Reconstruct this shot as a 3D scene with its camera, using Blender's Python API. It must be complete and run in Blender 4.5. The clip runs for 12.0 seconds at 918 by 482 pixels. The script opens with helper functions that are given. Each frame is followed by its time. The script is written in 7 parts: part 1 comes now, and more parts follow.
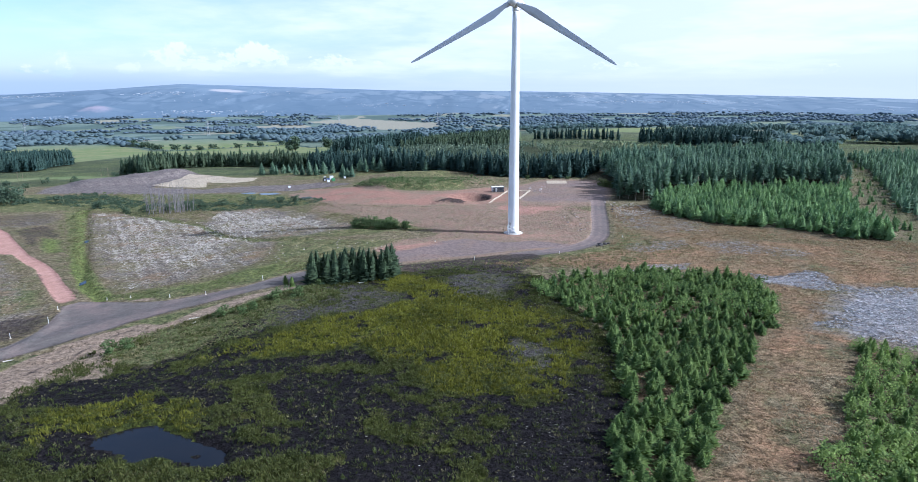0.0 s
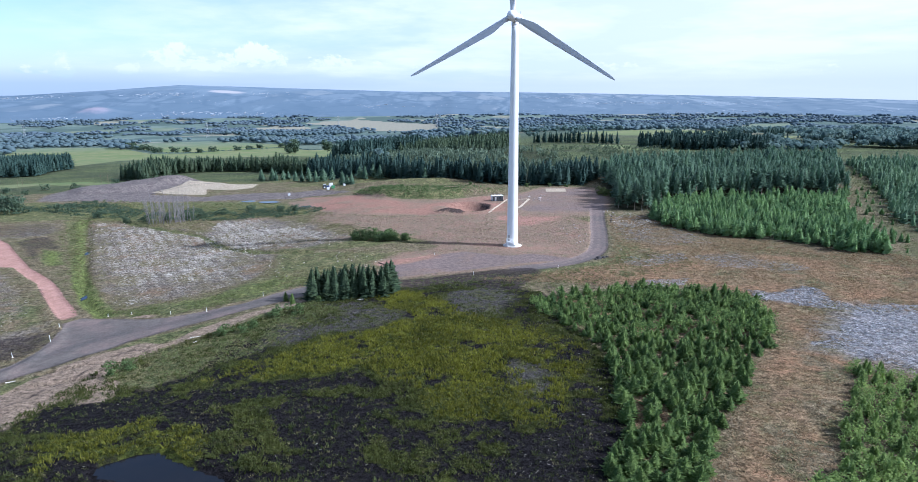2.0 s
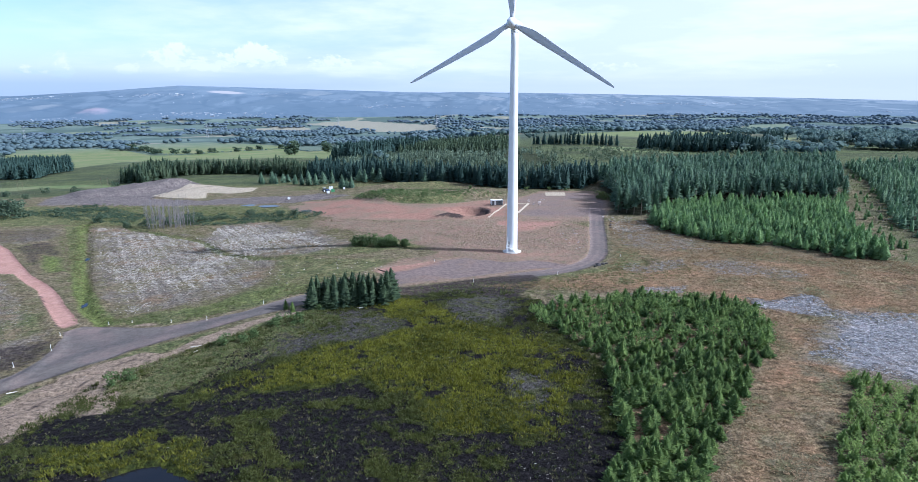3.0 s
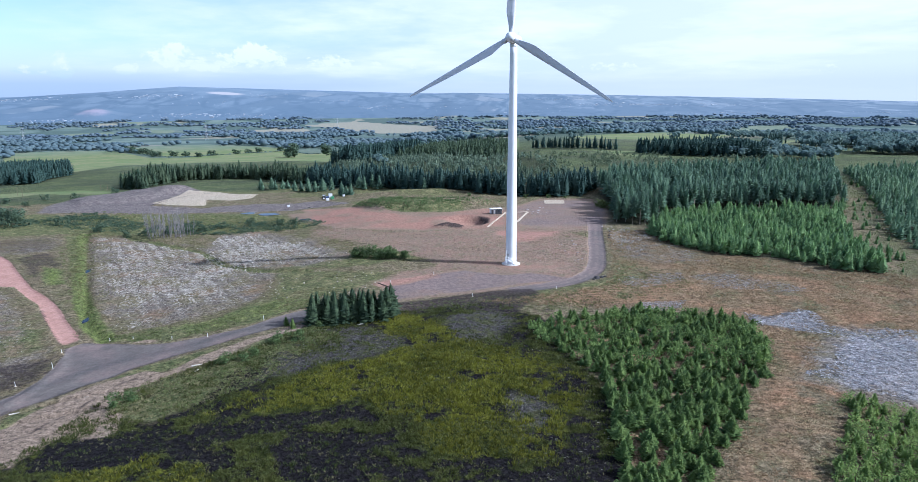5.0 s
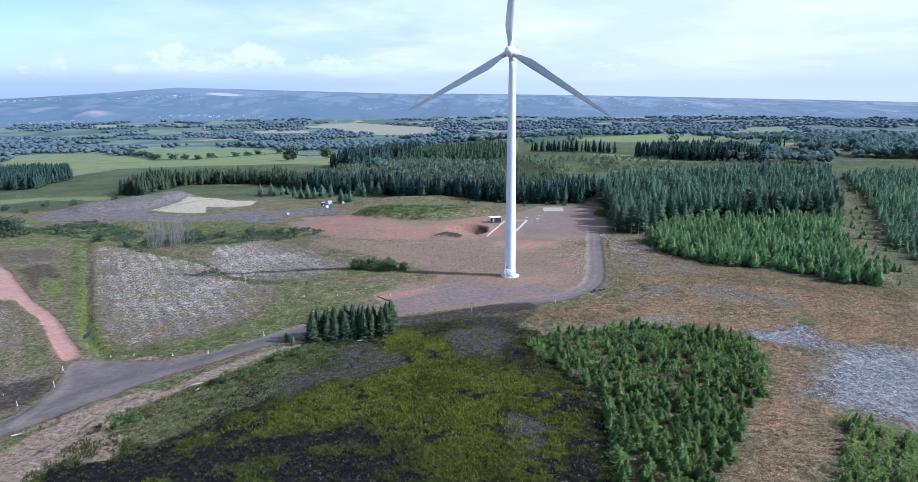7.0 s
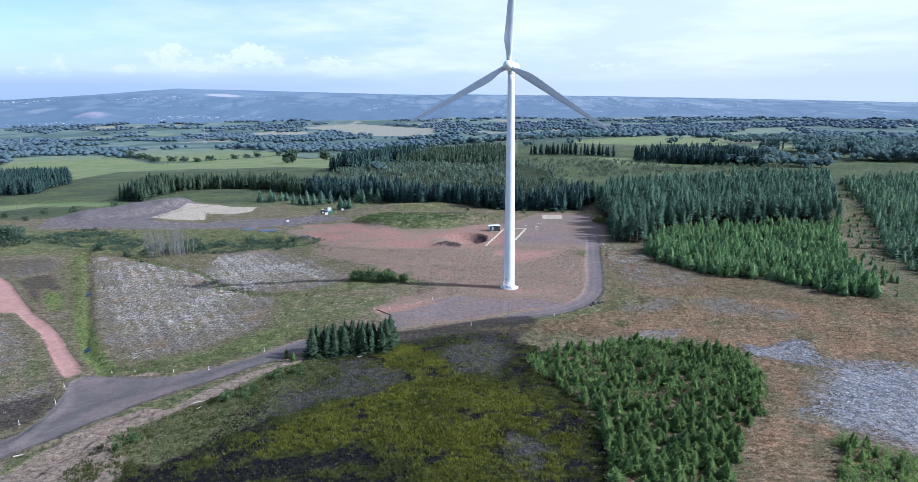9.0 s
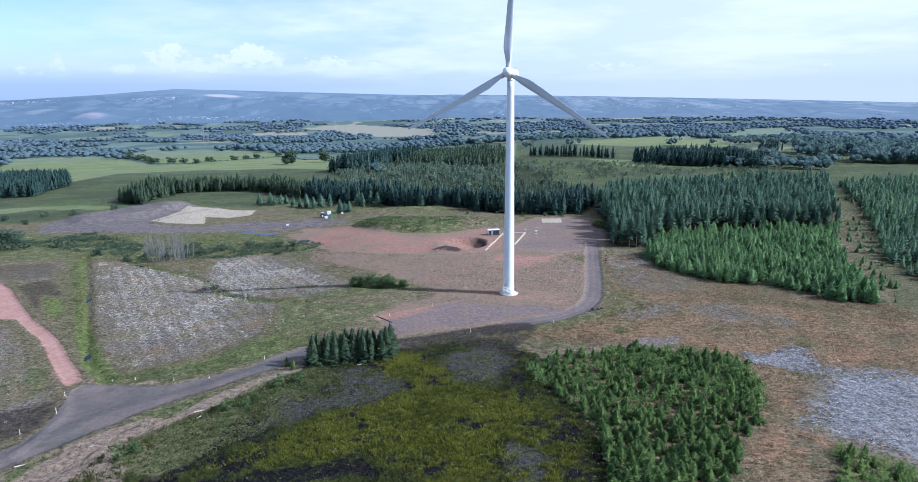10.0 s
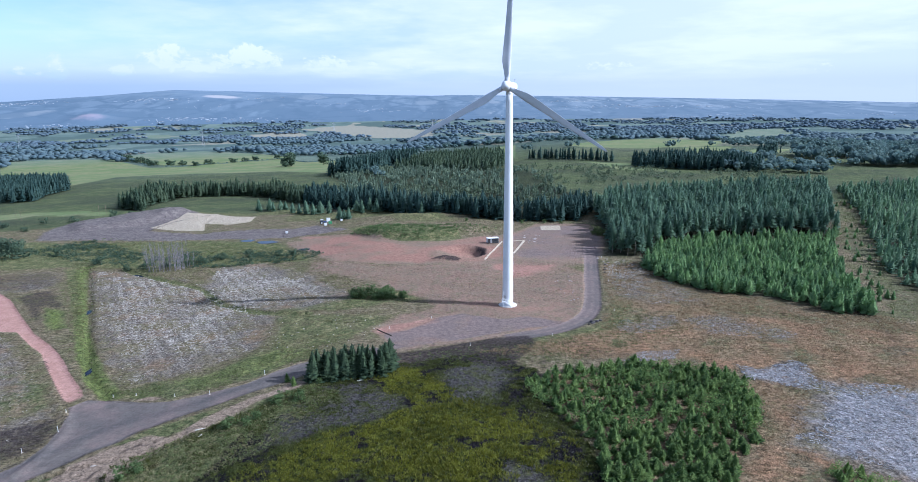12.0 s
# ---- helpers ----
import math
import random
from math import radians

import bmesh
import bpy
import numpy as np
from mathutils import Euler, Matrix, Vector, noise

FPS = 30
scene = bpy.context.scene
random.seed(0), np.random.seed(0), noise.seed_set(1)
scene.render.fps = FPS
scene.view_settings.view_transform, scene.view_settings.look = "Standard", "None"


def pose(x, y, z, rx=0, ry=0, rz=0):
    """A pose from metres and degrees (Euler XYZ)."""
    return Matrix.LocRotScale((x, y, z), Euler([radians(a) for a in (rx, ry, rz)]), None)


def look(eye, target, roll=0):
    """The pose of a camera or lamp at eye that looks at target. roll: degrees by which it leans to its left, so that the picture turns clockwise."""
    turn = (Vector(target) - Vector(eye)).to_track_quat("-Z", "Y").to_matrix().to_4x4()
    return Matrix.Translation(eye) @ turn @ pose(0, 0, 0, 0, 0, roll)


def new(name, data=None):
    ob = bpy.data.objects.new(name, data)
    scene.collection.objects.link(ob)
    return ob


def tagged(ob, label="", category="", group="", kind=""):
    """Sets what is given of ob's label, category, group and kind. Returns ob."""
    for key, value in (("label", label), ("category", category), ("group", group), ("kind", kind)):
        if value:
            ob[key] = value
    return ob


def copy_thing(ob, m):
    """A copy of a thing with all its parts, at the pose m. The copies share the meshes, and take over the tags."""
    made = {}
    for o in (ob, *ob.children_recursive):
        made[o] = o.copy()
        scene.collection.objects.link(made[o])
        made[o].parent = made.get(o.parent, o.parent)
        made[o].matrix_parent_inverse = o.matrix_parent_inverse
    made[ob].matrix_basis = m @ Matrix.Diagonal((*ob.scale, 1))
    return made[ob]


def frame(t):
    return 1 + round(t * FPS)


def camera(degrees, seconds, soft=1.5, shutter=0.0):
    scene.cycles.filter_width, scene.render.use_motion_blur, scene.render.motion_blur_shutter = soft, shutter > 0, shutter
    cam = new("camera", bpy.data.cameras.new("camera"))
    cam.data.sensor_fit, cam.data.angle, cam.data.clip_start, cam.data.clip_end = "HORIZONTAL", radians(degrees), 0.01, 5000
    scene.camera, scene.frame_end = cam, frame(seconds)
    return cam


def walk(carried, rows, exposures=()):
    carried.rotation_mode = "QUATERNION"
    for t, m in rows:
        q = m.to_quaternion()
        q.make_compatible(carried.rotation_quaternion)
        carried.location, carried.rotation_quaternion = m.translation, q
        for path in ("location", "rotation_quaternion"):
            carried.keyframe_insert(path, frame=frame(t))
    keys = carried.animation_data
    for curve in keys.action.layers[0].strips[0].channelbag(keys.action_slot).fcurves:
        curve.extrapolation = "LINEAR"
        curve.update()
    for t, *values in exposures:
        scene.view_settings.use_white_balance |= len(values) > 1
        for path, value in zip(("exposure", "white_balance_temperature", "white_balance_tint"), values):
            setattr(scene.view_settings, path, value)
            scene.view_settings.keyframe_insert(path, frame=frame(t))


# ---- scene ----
import functools

cam = camera(72.0, 12.0, soft=0.5)
# seconds, eye x, y, z in metres, yaw, pitch, roll in degrees: a drone that climbs straight up
ROWS = [
    (0.0, -19.10, -226.33, 47.69, 0.182, -12.602, -0.289),
    (1.0, -19.07, -226.33, 49.96, 0.156, -12.586, -0.287),
    (2.0, -19.05, -226.33, 52.24, 0.128, -12.572, -0.289),
    (3.0, -19.04, -226.32, 54.51, 0.099, -12.560, -0.294),
    (4.0, -19.02, -226.30, 56.79, 0.067, -12.550, -0.304),
    (5.0, -19.01, -226.28, 59.07, 0.035, -12.542, -0.318),
    (6.0, -19.00, -226.25, 61.35, 0.000, -12.537, -0.335),
    (7.0, -18.99, -226.22, 63.63, -0.036, -12.533, -0.357),
    (8.0, -18.99, -226.18, 65.91, -0.074, -12.532, -0.382),
    (9.0, -18.99, -226.14, 68.19, -0.113, -12.533, -0.411),
    (10.0, -18.99, -226.09, 70.48, -0.155, -12.536, -0.444),
    (11.0, -19.00, -226.04, 72.77, -0.197, -12.541, -0.482),
    (12.0, -19.00, -225.98, 75.06, -0.242, -12.548, -0.523),
]
walk(cam, [(t, pose(x, y, z, 90, 0, yaw) @ pose(0, 0, 0, pitch, 0, 0) @ pose(0, 0, 0, 0, 0, roll)) for t, x, y, z, yaw, pitch, roll in ROWS], exposures=[(0.0, 0.90, 5250, 13), (12.0, 0.76, 5090, 13)])

# ---- world, sun, exposure ----
SUN_ELEVATION, SUN_TOWARDS = 34.0, (0.98, -0.18)


def sky_world():
    world = bpy.data.worlds.new("sky")
    scene.world = world
    world.use_nodes = True
    nt = world.node_tree
    nt.nodes.clear()
    out = nt.nodes.new("ShaderNodeOutputWorld")
    sky = nt.nodes.new("ShaderNodeTexSky")
    sky.sky_type, sky.sun_disc = "NISHITA", False
    sky.sun_elevation = radians(SUN_ELEVATION)
    sky.sun_rotation = math.atan2(SUN_TOWARDS[0], SUN_TOWARDS[1])
    sky.air_density, sky.dust_density, sky.ozone_density = 1.0, 1.0, 1.0
    clear = nt.nodes.new("ShaderNodeBackground")
    clear.inputs["Strength"].default_value = 0.094
    nt.links.new(sky.outputs[0], clear.inputs["Color"])
    g = Graph(nt)
    way = nt.nodes.new("ShaderNodeTexCoord").outputs["Generated"]
    x, y, z = g.split(way)
    up = g.math("MAXIMUM", z, 0.0)
    # a flat cloud deck seen in perspective
    flat = g.math("ADD", up, 0.11)
    deck = g.join(g.math("DIVIDE", x, flat), g.math("DIVIDE", y, flat), 0.0)
    n_big = g.noise(deck, 0.62, 6.0, 0.58)
    n_veil = g.noise(deck, 0.21, 3.0, 0.5)
    ahead = g.math("MAXIMUM", y, 0.08)
    across, above = g.math("DIVIDE", x, ahead), g.math("DIVIDE", z, ahead)
    # thicker cloud to the east, a clear gap in the north-west
    side = g.ramp(across, ((0.0, 0.0), (1.0, 1.0)), lo=-0.55, hi=0.30)
    cover = g.math("ADD", g.math("MULTIPLY", side, 0.62), g.math("ADD", g.math("MULTIPLY", n_big, 0.75), g.math("MULTIPLY", n_veil, 0.45)))
    veil = g.ramp(cover, ((0.0, 0.0), (1.0, 0.95)), lo=0.58, hi=0.94)
    # heaped clouds low over the hills
    n_heap = g.noise(g.join(g.math("MULTIPLY", across, 34.0), g.math("MULTIPLY", above, 46.0), 0.0), 1.0, 8.0, 0.62, 0.4)
    heap = -1.0
    for a, e, w, t in ((-0.313, 0.058, 0.055, 0.026), (-0.437, 0.060, 0.034, 0.028), (-0.389, 0.050, 0.022, 0.016), (-0.608, 0.047, 0.018, 0.022), (-0.653, 0.046, 0.028, 0.009), (-0.506, 0.046, 0.018, 0.012), (-0.193, 0.050, 0.050, 0.017), (-0.104, 0.049, 0.045, 0.011), (0.25, 0.046, 0.05, 0.010), (0.38, 0.044, 0.05, 0.012), (0.543, 0.038, 0.08, 0.012)):
        du = g.math("DIVIDE", g.math("SUBTRACT", across, a), w)
        dv = g.math("DIVIDE", g.math("SUBTRACT", above, e), t)
        dv = g.math("MAXIMUM", dv, g.math("MULTIPLY", dv, -2.4))
        far = g.math("ADD", g.math("MULTIPLY", du, du), g.math("MULTIPLY", dv, dv))
        heap = g.math("MAXIMUM", heap, g.math("SUBTRACT", 1.0, g.math("MULTIPLY", far, 0.5)))
    heap = g.ramp(g.math("ADD", g.math("MULTIPLY", heap, 0.50), g.math("MULTIPLY", g.math("SUBTRACT", n_heap, 0.5), 1.5)), ((0.0, 0.0), (1.0, 0.97)), lo=0.12, hi=0.36)
    # sunlit tops, greyer hollows and undersides
    puff = g.noise(g.join(g.math("MULTIPLY", across, 58.0), g.math("MULTIPLY", g.math("SUBTRACT", above, 0.01), 80.0), 3.0), 1.0, 5.0, 0.6)
    puff = g.ramp(g.math("ADD", puff, g.math("MULTIPLY", g.math("SUBTRACT", above, 0.058), 9.0)), ((0.0, 0.0), (1.0, 1.0)), lo=0.30, hi=0.52)
    cloud = g.math("MAXIMUM", veil, heap)
    body = g.mix(g.math("MAXIMUM", g.math("MAXIMUM", g.ramp(n_big, ((0.0, 0.0), (1.0, 1.0)), lo=0.35, hi=0.6), g.math("MULTIPLY", heap, puff)), g.math("MULTIPLY", side, 0.42)), g.mix(side, (0.58, 0.74, 0.96), (0.68, 0.75, 0.91)), (0.95, 0.96, 1.0))
    lit = nt.nodes.new("ShaderNodeBackground")
    lit.inputs["Strength"].default_value = 0.63
    nt.links.new(body, lit.inputs["Color"])
    over = nt.nodes.new("ShaderNodeMixShader")
    nt.links.new(cloud, over.inputs[0])
    nt.links.new(clear.outputs[0], over.inputs[1])
    nt.links.new(lit.outputs[0], over.inputs[2])
    # haze low over the plain, whiter towards the sun
    low = nt.nodes.new("ShaderNodeBackground")
    nt.links.new(g.mix(side, (0.56, 0.70, 0.91), (0.84, 0.90, 1.0)), low.inputs["Color"])
    low.inputs["Strength"].default_value = 0.50
    veil_low = nt.nodes.new("ShaderNodeMixShader")
    nt.links.new(g.ramp(z, ((0.0, 0.95), (0.34, 0.85), (0.50, 0.28), (0.85, 0.0)), lo=-0.02, hi=0.11), veil_low.inputs[0])
    nt.links.new(over.outputs[0], veil_low.inputs[1])
    nt.links.new(low.outputs[0], veil_low.inputs[2])
    nt.links.new(veil_low.outputs[0], out.inputs[0])


class Graph:
    """Shorthand for shader nodes."""

    def __init__(self, nt):
        self.nt = nt

    def put(self, socket, value):
        if isinstance(value, bpy.types.NodeSocket):
            self.nt.links.new(value, socket)
        elif isinstance(value, tuple) and len(value) == 3 and socket.type == "RGBA":
            socket.default_value = (*value, 1)
        else:
            socket.default_value = value

    def math(self, op, a, b=0.0, clamp=False):
        n = self.nt.nodes.new("ShaderNodeMath")
        n.operation, n.use_clamp = op, clamp
        self.put(n.inputs[0], a), self.put(n.inputs[1], b)
        return n.outputs[0]

    def mix(self, fac, a, b, blend="MIX"):
        n = self.nt.nodes.new("ShaderNodeMix")
        n.data_type, n.blend_type = "RGBA", blend
        self.put(n.inputs[0], fac), self.put(n.inputs[6], a), self.put(n.inputs[7], b)
        return n.outputs[2]

    def noise(self, vector, scale, detail=3.0, rough=0.55, warp=0.0):
        n = self.nt.nodes.new("ShaderNodeTexNoise")
        self.put(n.inputs["Vector"], vector)
        n.inputs["Scale"].default_value, n.inputs["Detail"].default_value = scale, detail
        n.inputs["Roughness"].default_value, n.inputs["Distortion"].default_value = rough, warp
        return n.outputs[0]

    def cells(self, vector, scale, out="Color", feature="F1"):
        n = self.nt.nodes.new("ShaderNodeTexVoronoi")
        n.feature = feature
        self.put(n.inputs["Vector"], vector)
        n.inputs["Scale"].default_value = scale
        return n.outputs[out]

    def ramp(self, fac, stops, lo=0.0, hi=1.0):
        """Values at stops between lo and hi of fac, as a grey ramp."""
        m = self.nt.nodes.new("ShaderNodeMapRange")
        self.put(m.inputs[0], fac)
        m.inputs[1].default_value, m.inputs[2].default_value = lo, hi
        if len(stops) == 2:
            m.inputs[3].default_value, m.inputs[4].default_value = stops[0][1], stops[1][1]
            return m.outputs[0]
        r = self.nt.nodes.new("ShaderNodeValToRGB")
        self.nt.links.new(m.outputs[0], r.inputs[0])
        while len(r.color_ramp.elements) < len(stops):
            r.color_ramp.elements.new(0.5)
        for el, (at, v) in zip(r.color_ramp.elements, stops):
            el.position = at
            el.color = (v, v, v, 1) if not isinstance(v, tuple) else (*v, 1)
        return r.outputs[0]

    def split(self, vector):
        n = self.nt.nodes.new("ShaderNodeSeparateXYZ")
        self.nt.links.new(vector, n.inputs[0])
        return n.outputs

    def join(self, x, y, z):
        n = self.nt.nodes.new("ShaderNodeCombineXYZ")
        for s, v in zip(n.inputs, (x, y, z)):
            self.put(s, v)
        return n.outputs[0]

    def scaled(self, vector, sx, sy, sz, rz=0.0):
        n = self.nt.nodes.new("ShaderNodeMapping")
        self.nt.links.new(vector, n.inputs[0])
        n.inputs["Scale"].default_value, n.inputs["Rotation"].default_value = (sx, sy, sz), (0, 0, rz)
        return n.outputs[0]

    def place(self):
        return self.nt.nodes.new("ShaderNodeNewGeometry").outputs["Position"]

    def island(self):
        return self.nt.nodes.new("ShaderNodeNewGeometry").outputs["Random Per Island"]

    def chance(self):
        return self.nt.nodes.new("ShaderNodeObjectInfo").outputs["Random"]

    def zone(self, name):
        n = self.nt.nodes.new("ShaderNodeAttribute")
        n.attribute_name = name
        s = self.nt.nodes.new("ShaderNodeSeparateColor")
        self.nt.links.new(n.outputs["Color"], s.inputs[0])
        return (*s.outputs[:3], n.outputs["Alpha"])


def material(name, rough=0.8, metal=0.0, specular=0.3):
    m = bpy.data.materials.new(name)
    m.use_nodes = True
    nt = m.node_tree
    b = nt.nodes["Principled BSDF"]
    b.inputs["Roughness"].default_value, b.inputs["Metallic"].default_value = rough, metal
    b.inputs["Specular IOR Level"].default_value = specular
    return m, Graph(nt), b


def bump(g, b, height, strength, distance):
    n = g.nt.nodes.new("ShaderNodeBump")
    n.inputs["Strength"].default_value, n.inputs["Distance"].default_value = strength, distance
    g.nt.links.new(height, n.inputs["Height"])
    g.nt.links.new(n.outputs[0], b.inputs["Normal"])


sky_world()
sun_data = bpy.data.lights.new("sun", "SUN")
sun_data.energy, sun_data.angle, sun_data.color = 4.6, radians(0.55), (1.0, 0.96, 0.90)
sun = new("sun", sun_data)
flat_way = Vector((SUN_TOWARDS[0], SUN_TOWARDS[1], 0)).normalized() * math.cos(radians(SUN_ELEVATION))
sun.matrix_world = look((300, -100, 400), Vector((300, -100, 400)) - flat_way - Vector((0, 0, math.sin(radians(SUN_ELEVATION)))))


# ---- the lie of the land ----
def smooth(a, b, v):
    s = np.clip((v - a) / (b - a), 0.0, 1.0)
    return s * s * (3 - 2 * s)


def relief(x, y):
    """The lie of the land: a level clearing that falls away to a wide plain, with hills at the far side."""
    west = smooth(-55, -125, x)
    z = -4.5 * west * smooth(-150, -95, y) - 2.5 * smooth(60, 150, y) * smooth(-110, -190, x)
    a = (x + 19) / np.maximum(y + 226, 60)
    d = np.hypot(x + 19, y + 226)
    ridge = np.interp(a, (-0.9, -0.68, -0.55, -0.43, -0.33, -0.1, 0.1, 0.3, 0.7), (90, 105, 135, 172, 160, 126, 104, 82, 36))
    west_far = np.interp(d, (470, 826, 1300, 2450, 3300), (0, -16, -40, -52, -34))
    east_far = np.interp(d, (490, 830, 1150, 2230, 3300), (0, -4, -8, -36, -30))
    e = smooth(-0.12, 0.22, a)
    z = z + (west_far * (1 - e) + east_far * e) * smooth(60, 240, y + 0 * x)
    z = z + (ridge + 32) * (0.55 * np.clip((d - 3250) / 1500, 0, 1) + 0.45 * smooth(3250, 4750, d)) * (y > 0)
    z = z + 30 * np.exp(-((x + 1834) / 85) ** 2 - ((y - 2998) / 90) ** 2)
    z = z + 4.0 * np.exp(-((x + 231) / 30) ** 2 - ((y - 243) / 22) ** 2)
    return z


def inside(px, py, poly):
    """How far points lie inside a polygon, in metres; negative outside."""
    px, py = np.asarray(px, float), np.asarray(py, float)
    far, odd = np.full(px.shape, 1e9), np.zeros(px.shape, bool)
    for (ax, ay), (bx, by) in zip(poly, poly[1:] + poly[:1]):
        ex, ey = bx - ax, by - ay
        s = np.clip(((px - ax) * ex + (py - ay) * ey) / (ex * ex + ey * ey), 0, 1)
        far = np.minimum(far, np.hypot(px - ax - s * ex, py - ay - s * ey))
        cross = (ay > py) != (by > py)
        odd ^= cross & (px < ex * (py - ay) / (ey if ey else 1e-9) + ax)
    return np.where(odd, far, -far)


def along(px, py, line):
    """How far points lie from a line of (x, y), in metres."""
    px, py = np.asarray(px, float), np.asarray(py, float)
    far = np.full(px.shape, 1e9)
    for (ax, ay), (bx, by) in zip(line, line[1:]):
        ex, ey = bx - ax, by - ay
        s = np.clip(((px - ax) * ex + (py - ay) * ey) / (ex * ex + ey * ey), 0, 1)
        far = np.minimum(far, np.hypot(px - ax - s * ex, py - ay - s * ey))
    return far


def rounded(line, steps=6):
    """A Catmull-Rom curve through the points."""
    p = [line[0], *line, line[-1]]
    out = []
    for a, b, c, d in zip(p, p[1:], p[2:], p[3:]):
        for k in range(steps):
            t = k / steps
            out.append(tuple(0.5 * (2 * b[i] + (c[i] - a[i]) * t + (2 * a[i] - 5 * b[i] + 4 * c[i] - d[i]) * t * t + (3 * b[i] - a[i] - 3 * c[i] + d[i]) * t**3) for i in (0, 1)))
    return out + [line[-1]]


_table = np.random.default_rng(7).random((256, 256))


def wobble(x, y, size, octaves=3):
    """Value noise between 0 and 1 with features of that many metres."""
    total, weight, amp = 0.0, 0.0, 1.0
    for o in range(octaves):
        u, v = np.asarray(x, float) / size + 17.3 * o, np.asarray(y, float) / size + 5.1 * o
        i, j = np.floor(u).astype(int), np.floor(v).astype(int)
        fu, fv = u - i, v - j
        fu, fv = fu * fu * (3 - 2 * fu), fv * fv * (3 - 2 * fv)
        a, b = _table[i % 256, j % 256], _table[(i + 1) % 256, j % 256]
        c, d = _table[i % 256, (j + 1) % 256], _table[(i + 1) % 256, (j + 1) % 256]
        total = total + amp * ((a * (1 - fu) + b * fu) * (1 - fv) + (c * (1 - fu) + d * fu) * fv)
        weight, amp, size = weight + amp, amp * 0.5, size * 0.5
    return total / weight


ROAD = rounded([(-150, -140), (-126, -112), (-116, -95), (-108, -84), (-98, -78), (-88, -73), (-77, -65), (-66, -57), (-57, -50), (-37, -42), (-15, -36), (4, -31), (19, -23), (29, -9), (35, 14), (40, 40), (46, 70), (50, 92)])
RED_TRACK = rounded([(-262, 66), (-222, 30), (-196, 8), (-180, -4), (-166, -19), (-152, -32), (-139, -48), (-129, -60), (-120, -70)])
MUD_TRACK = rounded([(-130, -140), (-112, -112), (-101, -104), (-92, -101), (-86, -98), (-80, -90), (-70, -78)])
HARDSTAND = [(-46, -27), (-24, -10), (-8, 2), (12, 6), (27, 2), (30, -10), (18, -24), (-16, -37), (-38, -44)]
YARD = [(-118, 132), (-80, 136), (-50, 112), (-20, 112), (0, 118), (20, 140), (30, 158), (62, 156), (66, 126), (58, 92), (46, 62), (34, 58), (-5, 60), (-35, 68), (-78, 84), (-104, 106)]
CLEARING = [(-70, 92), (-30, 62), (-38, 30), (-66, 8), (-52, -20), (-8, -5), (30, 8), (38, 60), (0, 70)]
BANK = [(-270, 176), (-236, 200), (-212, 245), (-232, 275), (-262, 262), (-300, 215)]
TIP = [(-278, 155), (-294, 191), (-298, 238), (-278, 250), (-264, 243), (-266, 271), (-273, 322), (-247, 292), (-219, 242), (-222, 182), (-188, 171), (-148, 178), (-124, 172), (-111, 181), (-83, 155), (-111, 150), (-124, 145), (-163, 152), (-210, 152), (-254, 155)]
PALE_PAD = [(-225, 192), (-221, 222), (-219, 240), (-200, 246), (-164, 229), (-162, 208), (-173, 200), (-192, 204), (-184, 181), (-203, 181)]
BRASH_WEST = [(-199, 75), (-175, 70), (-149, 56), (-132, 47), (-136, 78), (-117, 85), (-89, 54), (-67, 24), (-60, 14), (-68, 4), (-86, 0), (-85, -8), (-82, -26), (-82, -38), (-90, -42), (-97, -53), (-112, -57), (-120, -52), (-138, -29), (-160, 6)]
DITCH = rounded([(-204, 80), (-178, 36.5), (-164.7, 12.7), (-152, -10), (-140.6, -29.7), (-130, -48.3), (-120.5, -58.5), (-115.6, -64.4)])
GULLY = rounded([(-182, 76), (-164, 62), (-146.6, 50.6), (-130, 39), (-117.5, 22), (-108, 12.5), (-90.7, 0.5), (-74, -6)])
BOG = [(-95, -98), (-78, -86), (-60, -68), (-45, -56), (-30, -51), (-12, -47), (-4, -49), (-1, -55), (4, -58), (2, -70), (5, -80), (9, -92), (12.5, -112), (10, -131), (5, -143), (2.5, -156), (2, -200), (-130, -200), (-115, -150), (-96, -128)]
MOSS = [(-72, -116), (-62, -107), (-55, -98), (-46, -92), (-36, -88), (-31, -82), (-42, -67), (-46, -62), (-40, -53), (-30, -59), (-23, -67), (-21, -77), (-10, -80), (0, -87), (8, -97), (6, -111), (1, -122), (-3, -133), (-12, -133), (-24, -129), (-29, -117), (-38, -112), (-52, -112), (-60, -115)]
YOUNG_NEAR = [(-2, -68), (8, -60), (34, -56), (56, -62), (58, -76), (50, -96), (44, -103), (30, -124), (20, -138), (13, -154), (12, -172), (-3, -172), (0.4, -155), (2.4, -143), (7.5, -133), (10.2, -112), (10.5, -98), (5, -84)]
YOUNG_SIDE = [(57.5, -108), (63, -110), (67, -116), (74, -124), (92, -150), (70, -172), (24, -172), (29, -149), (35, -145.6), (41.6, -135), (49, -125), (54.5, -117)]
BRASH_EAST = [(78, -68), (83, -70), (91, -69), (102, -72), (150, -70), (150, -150), (95, -150), (72.5, -117), (67, -110), (61, -107), (58, -101), (55, -98), (62, -92), (67, -84), (73, -77)]
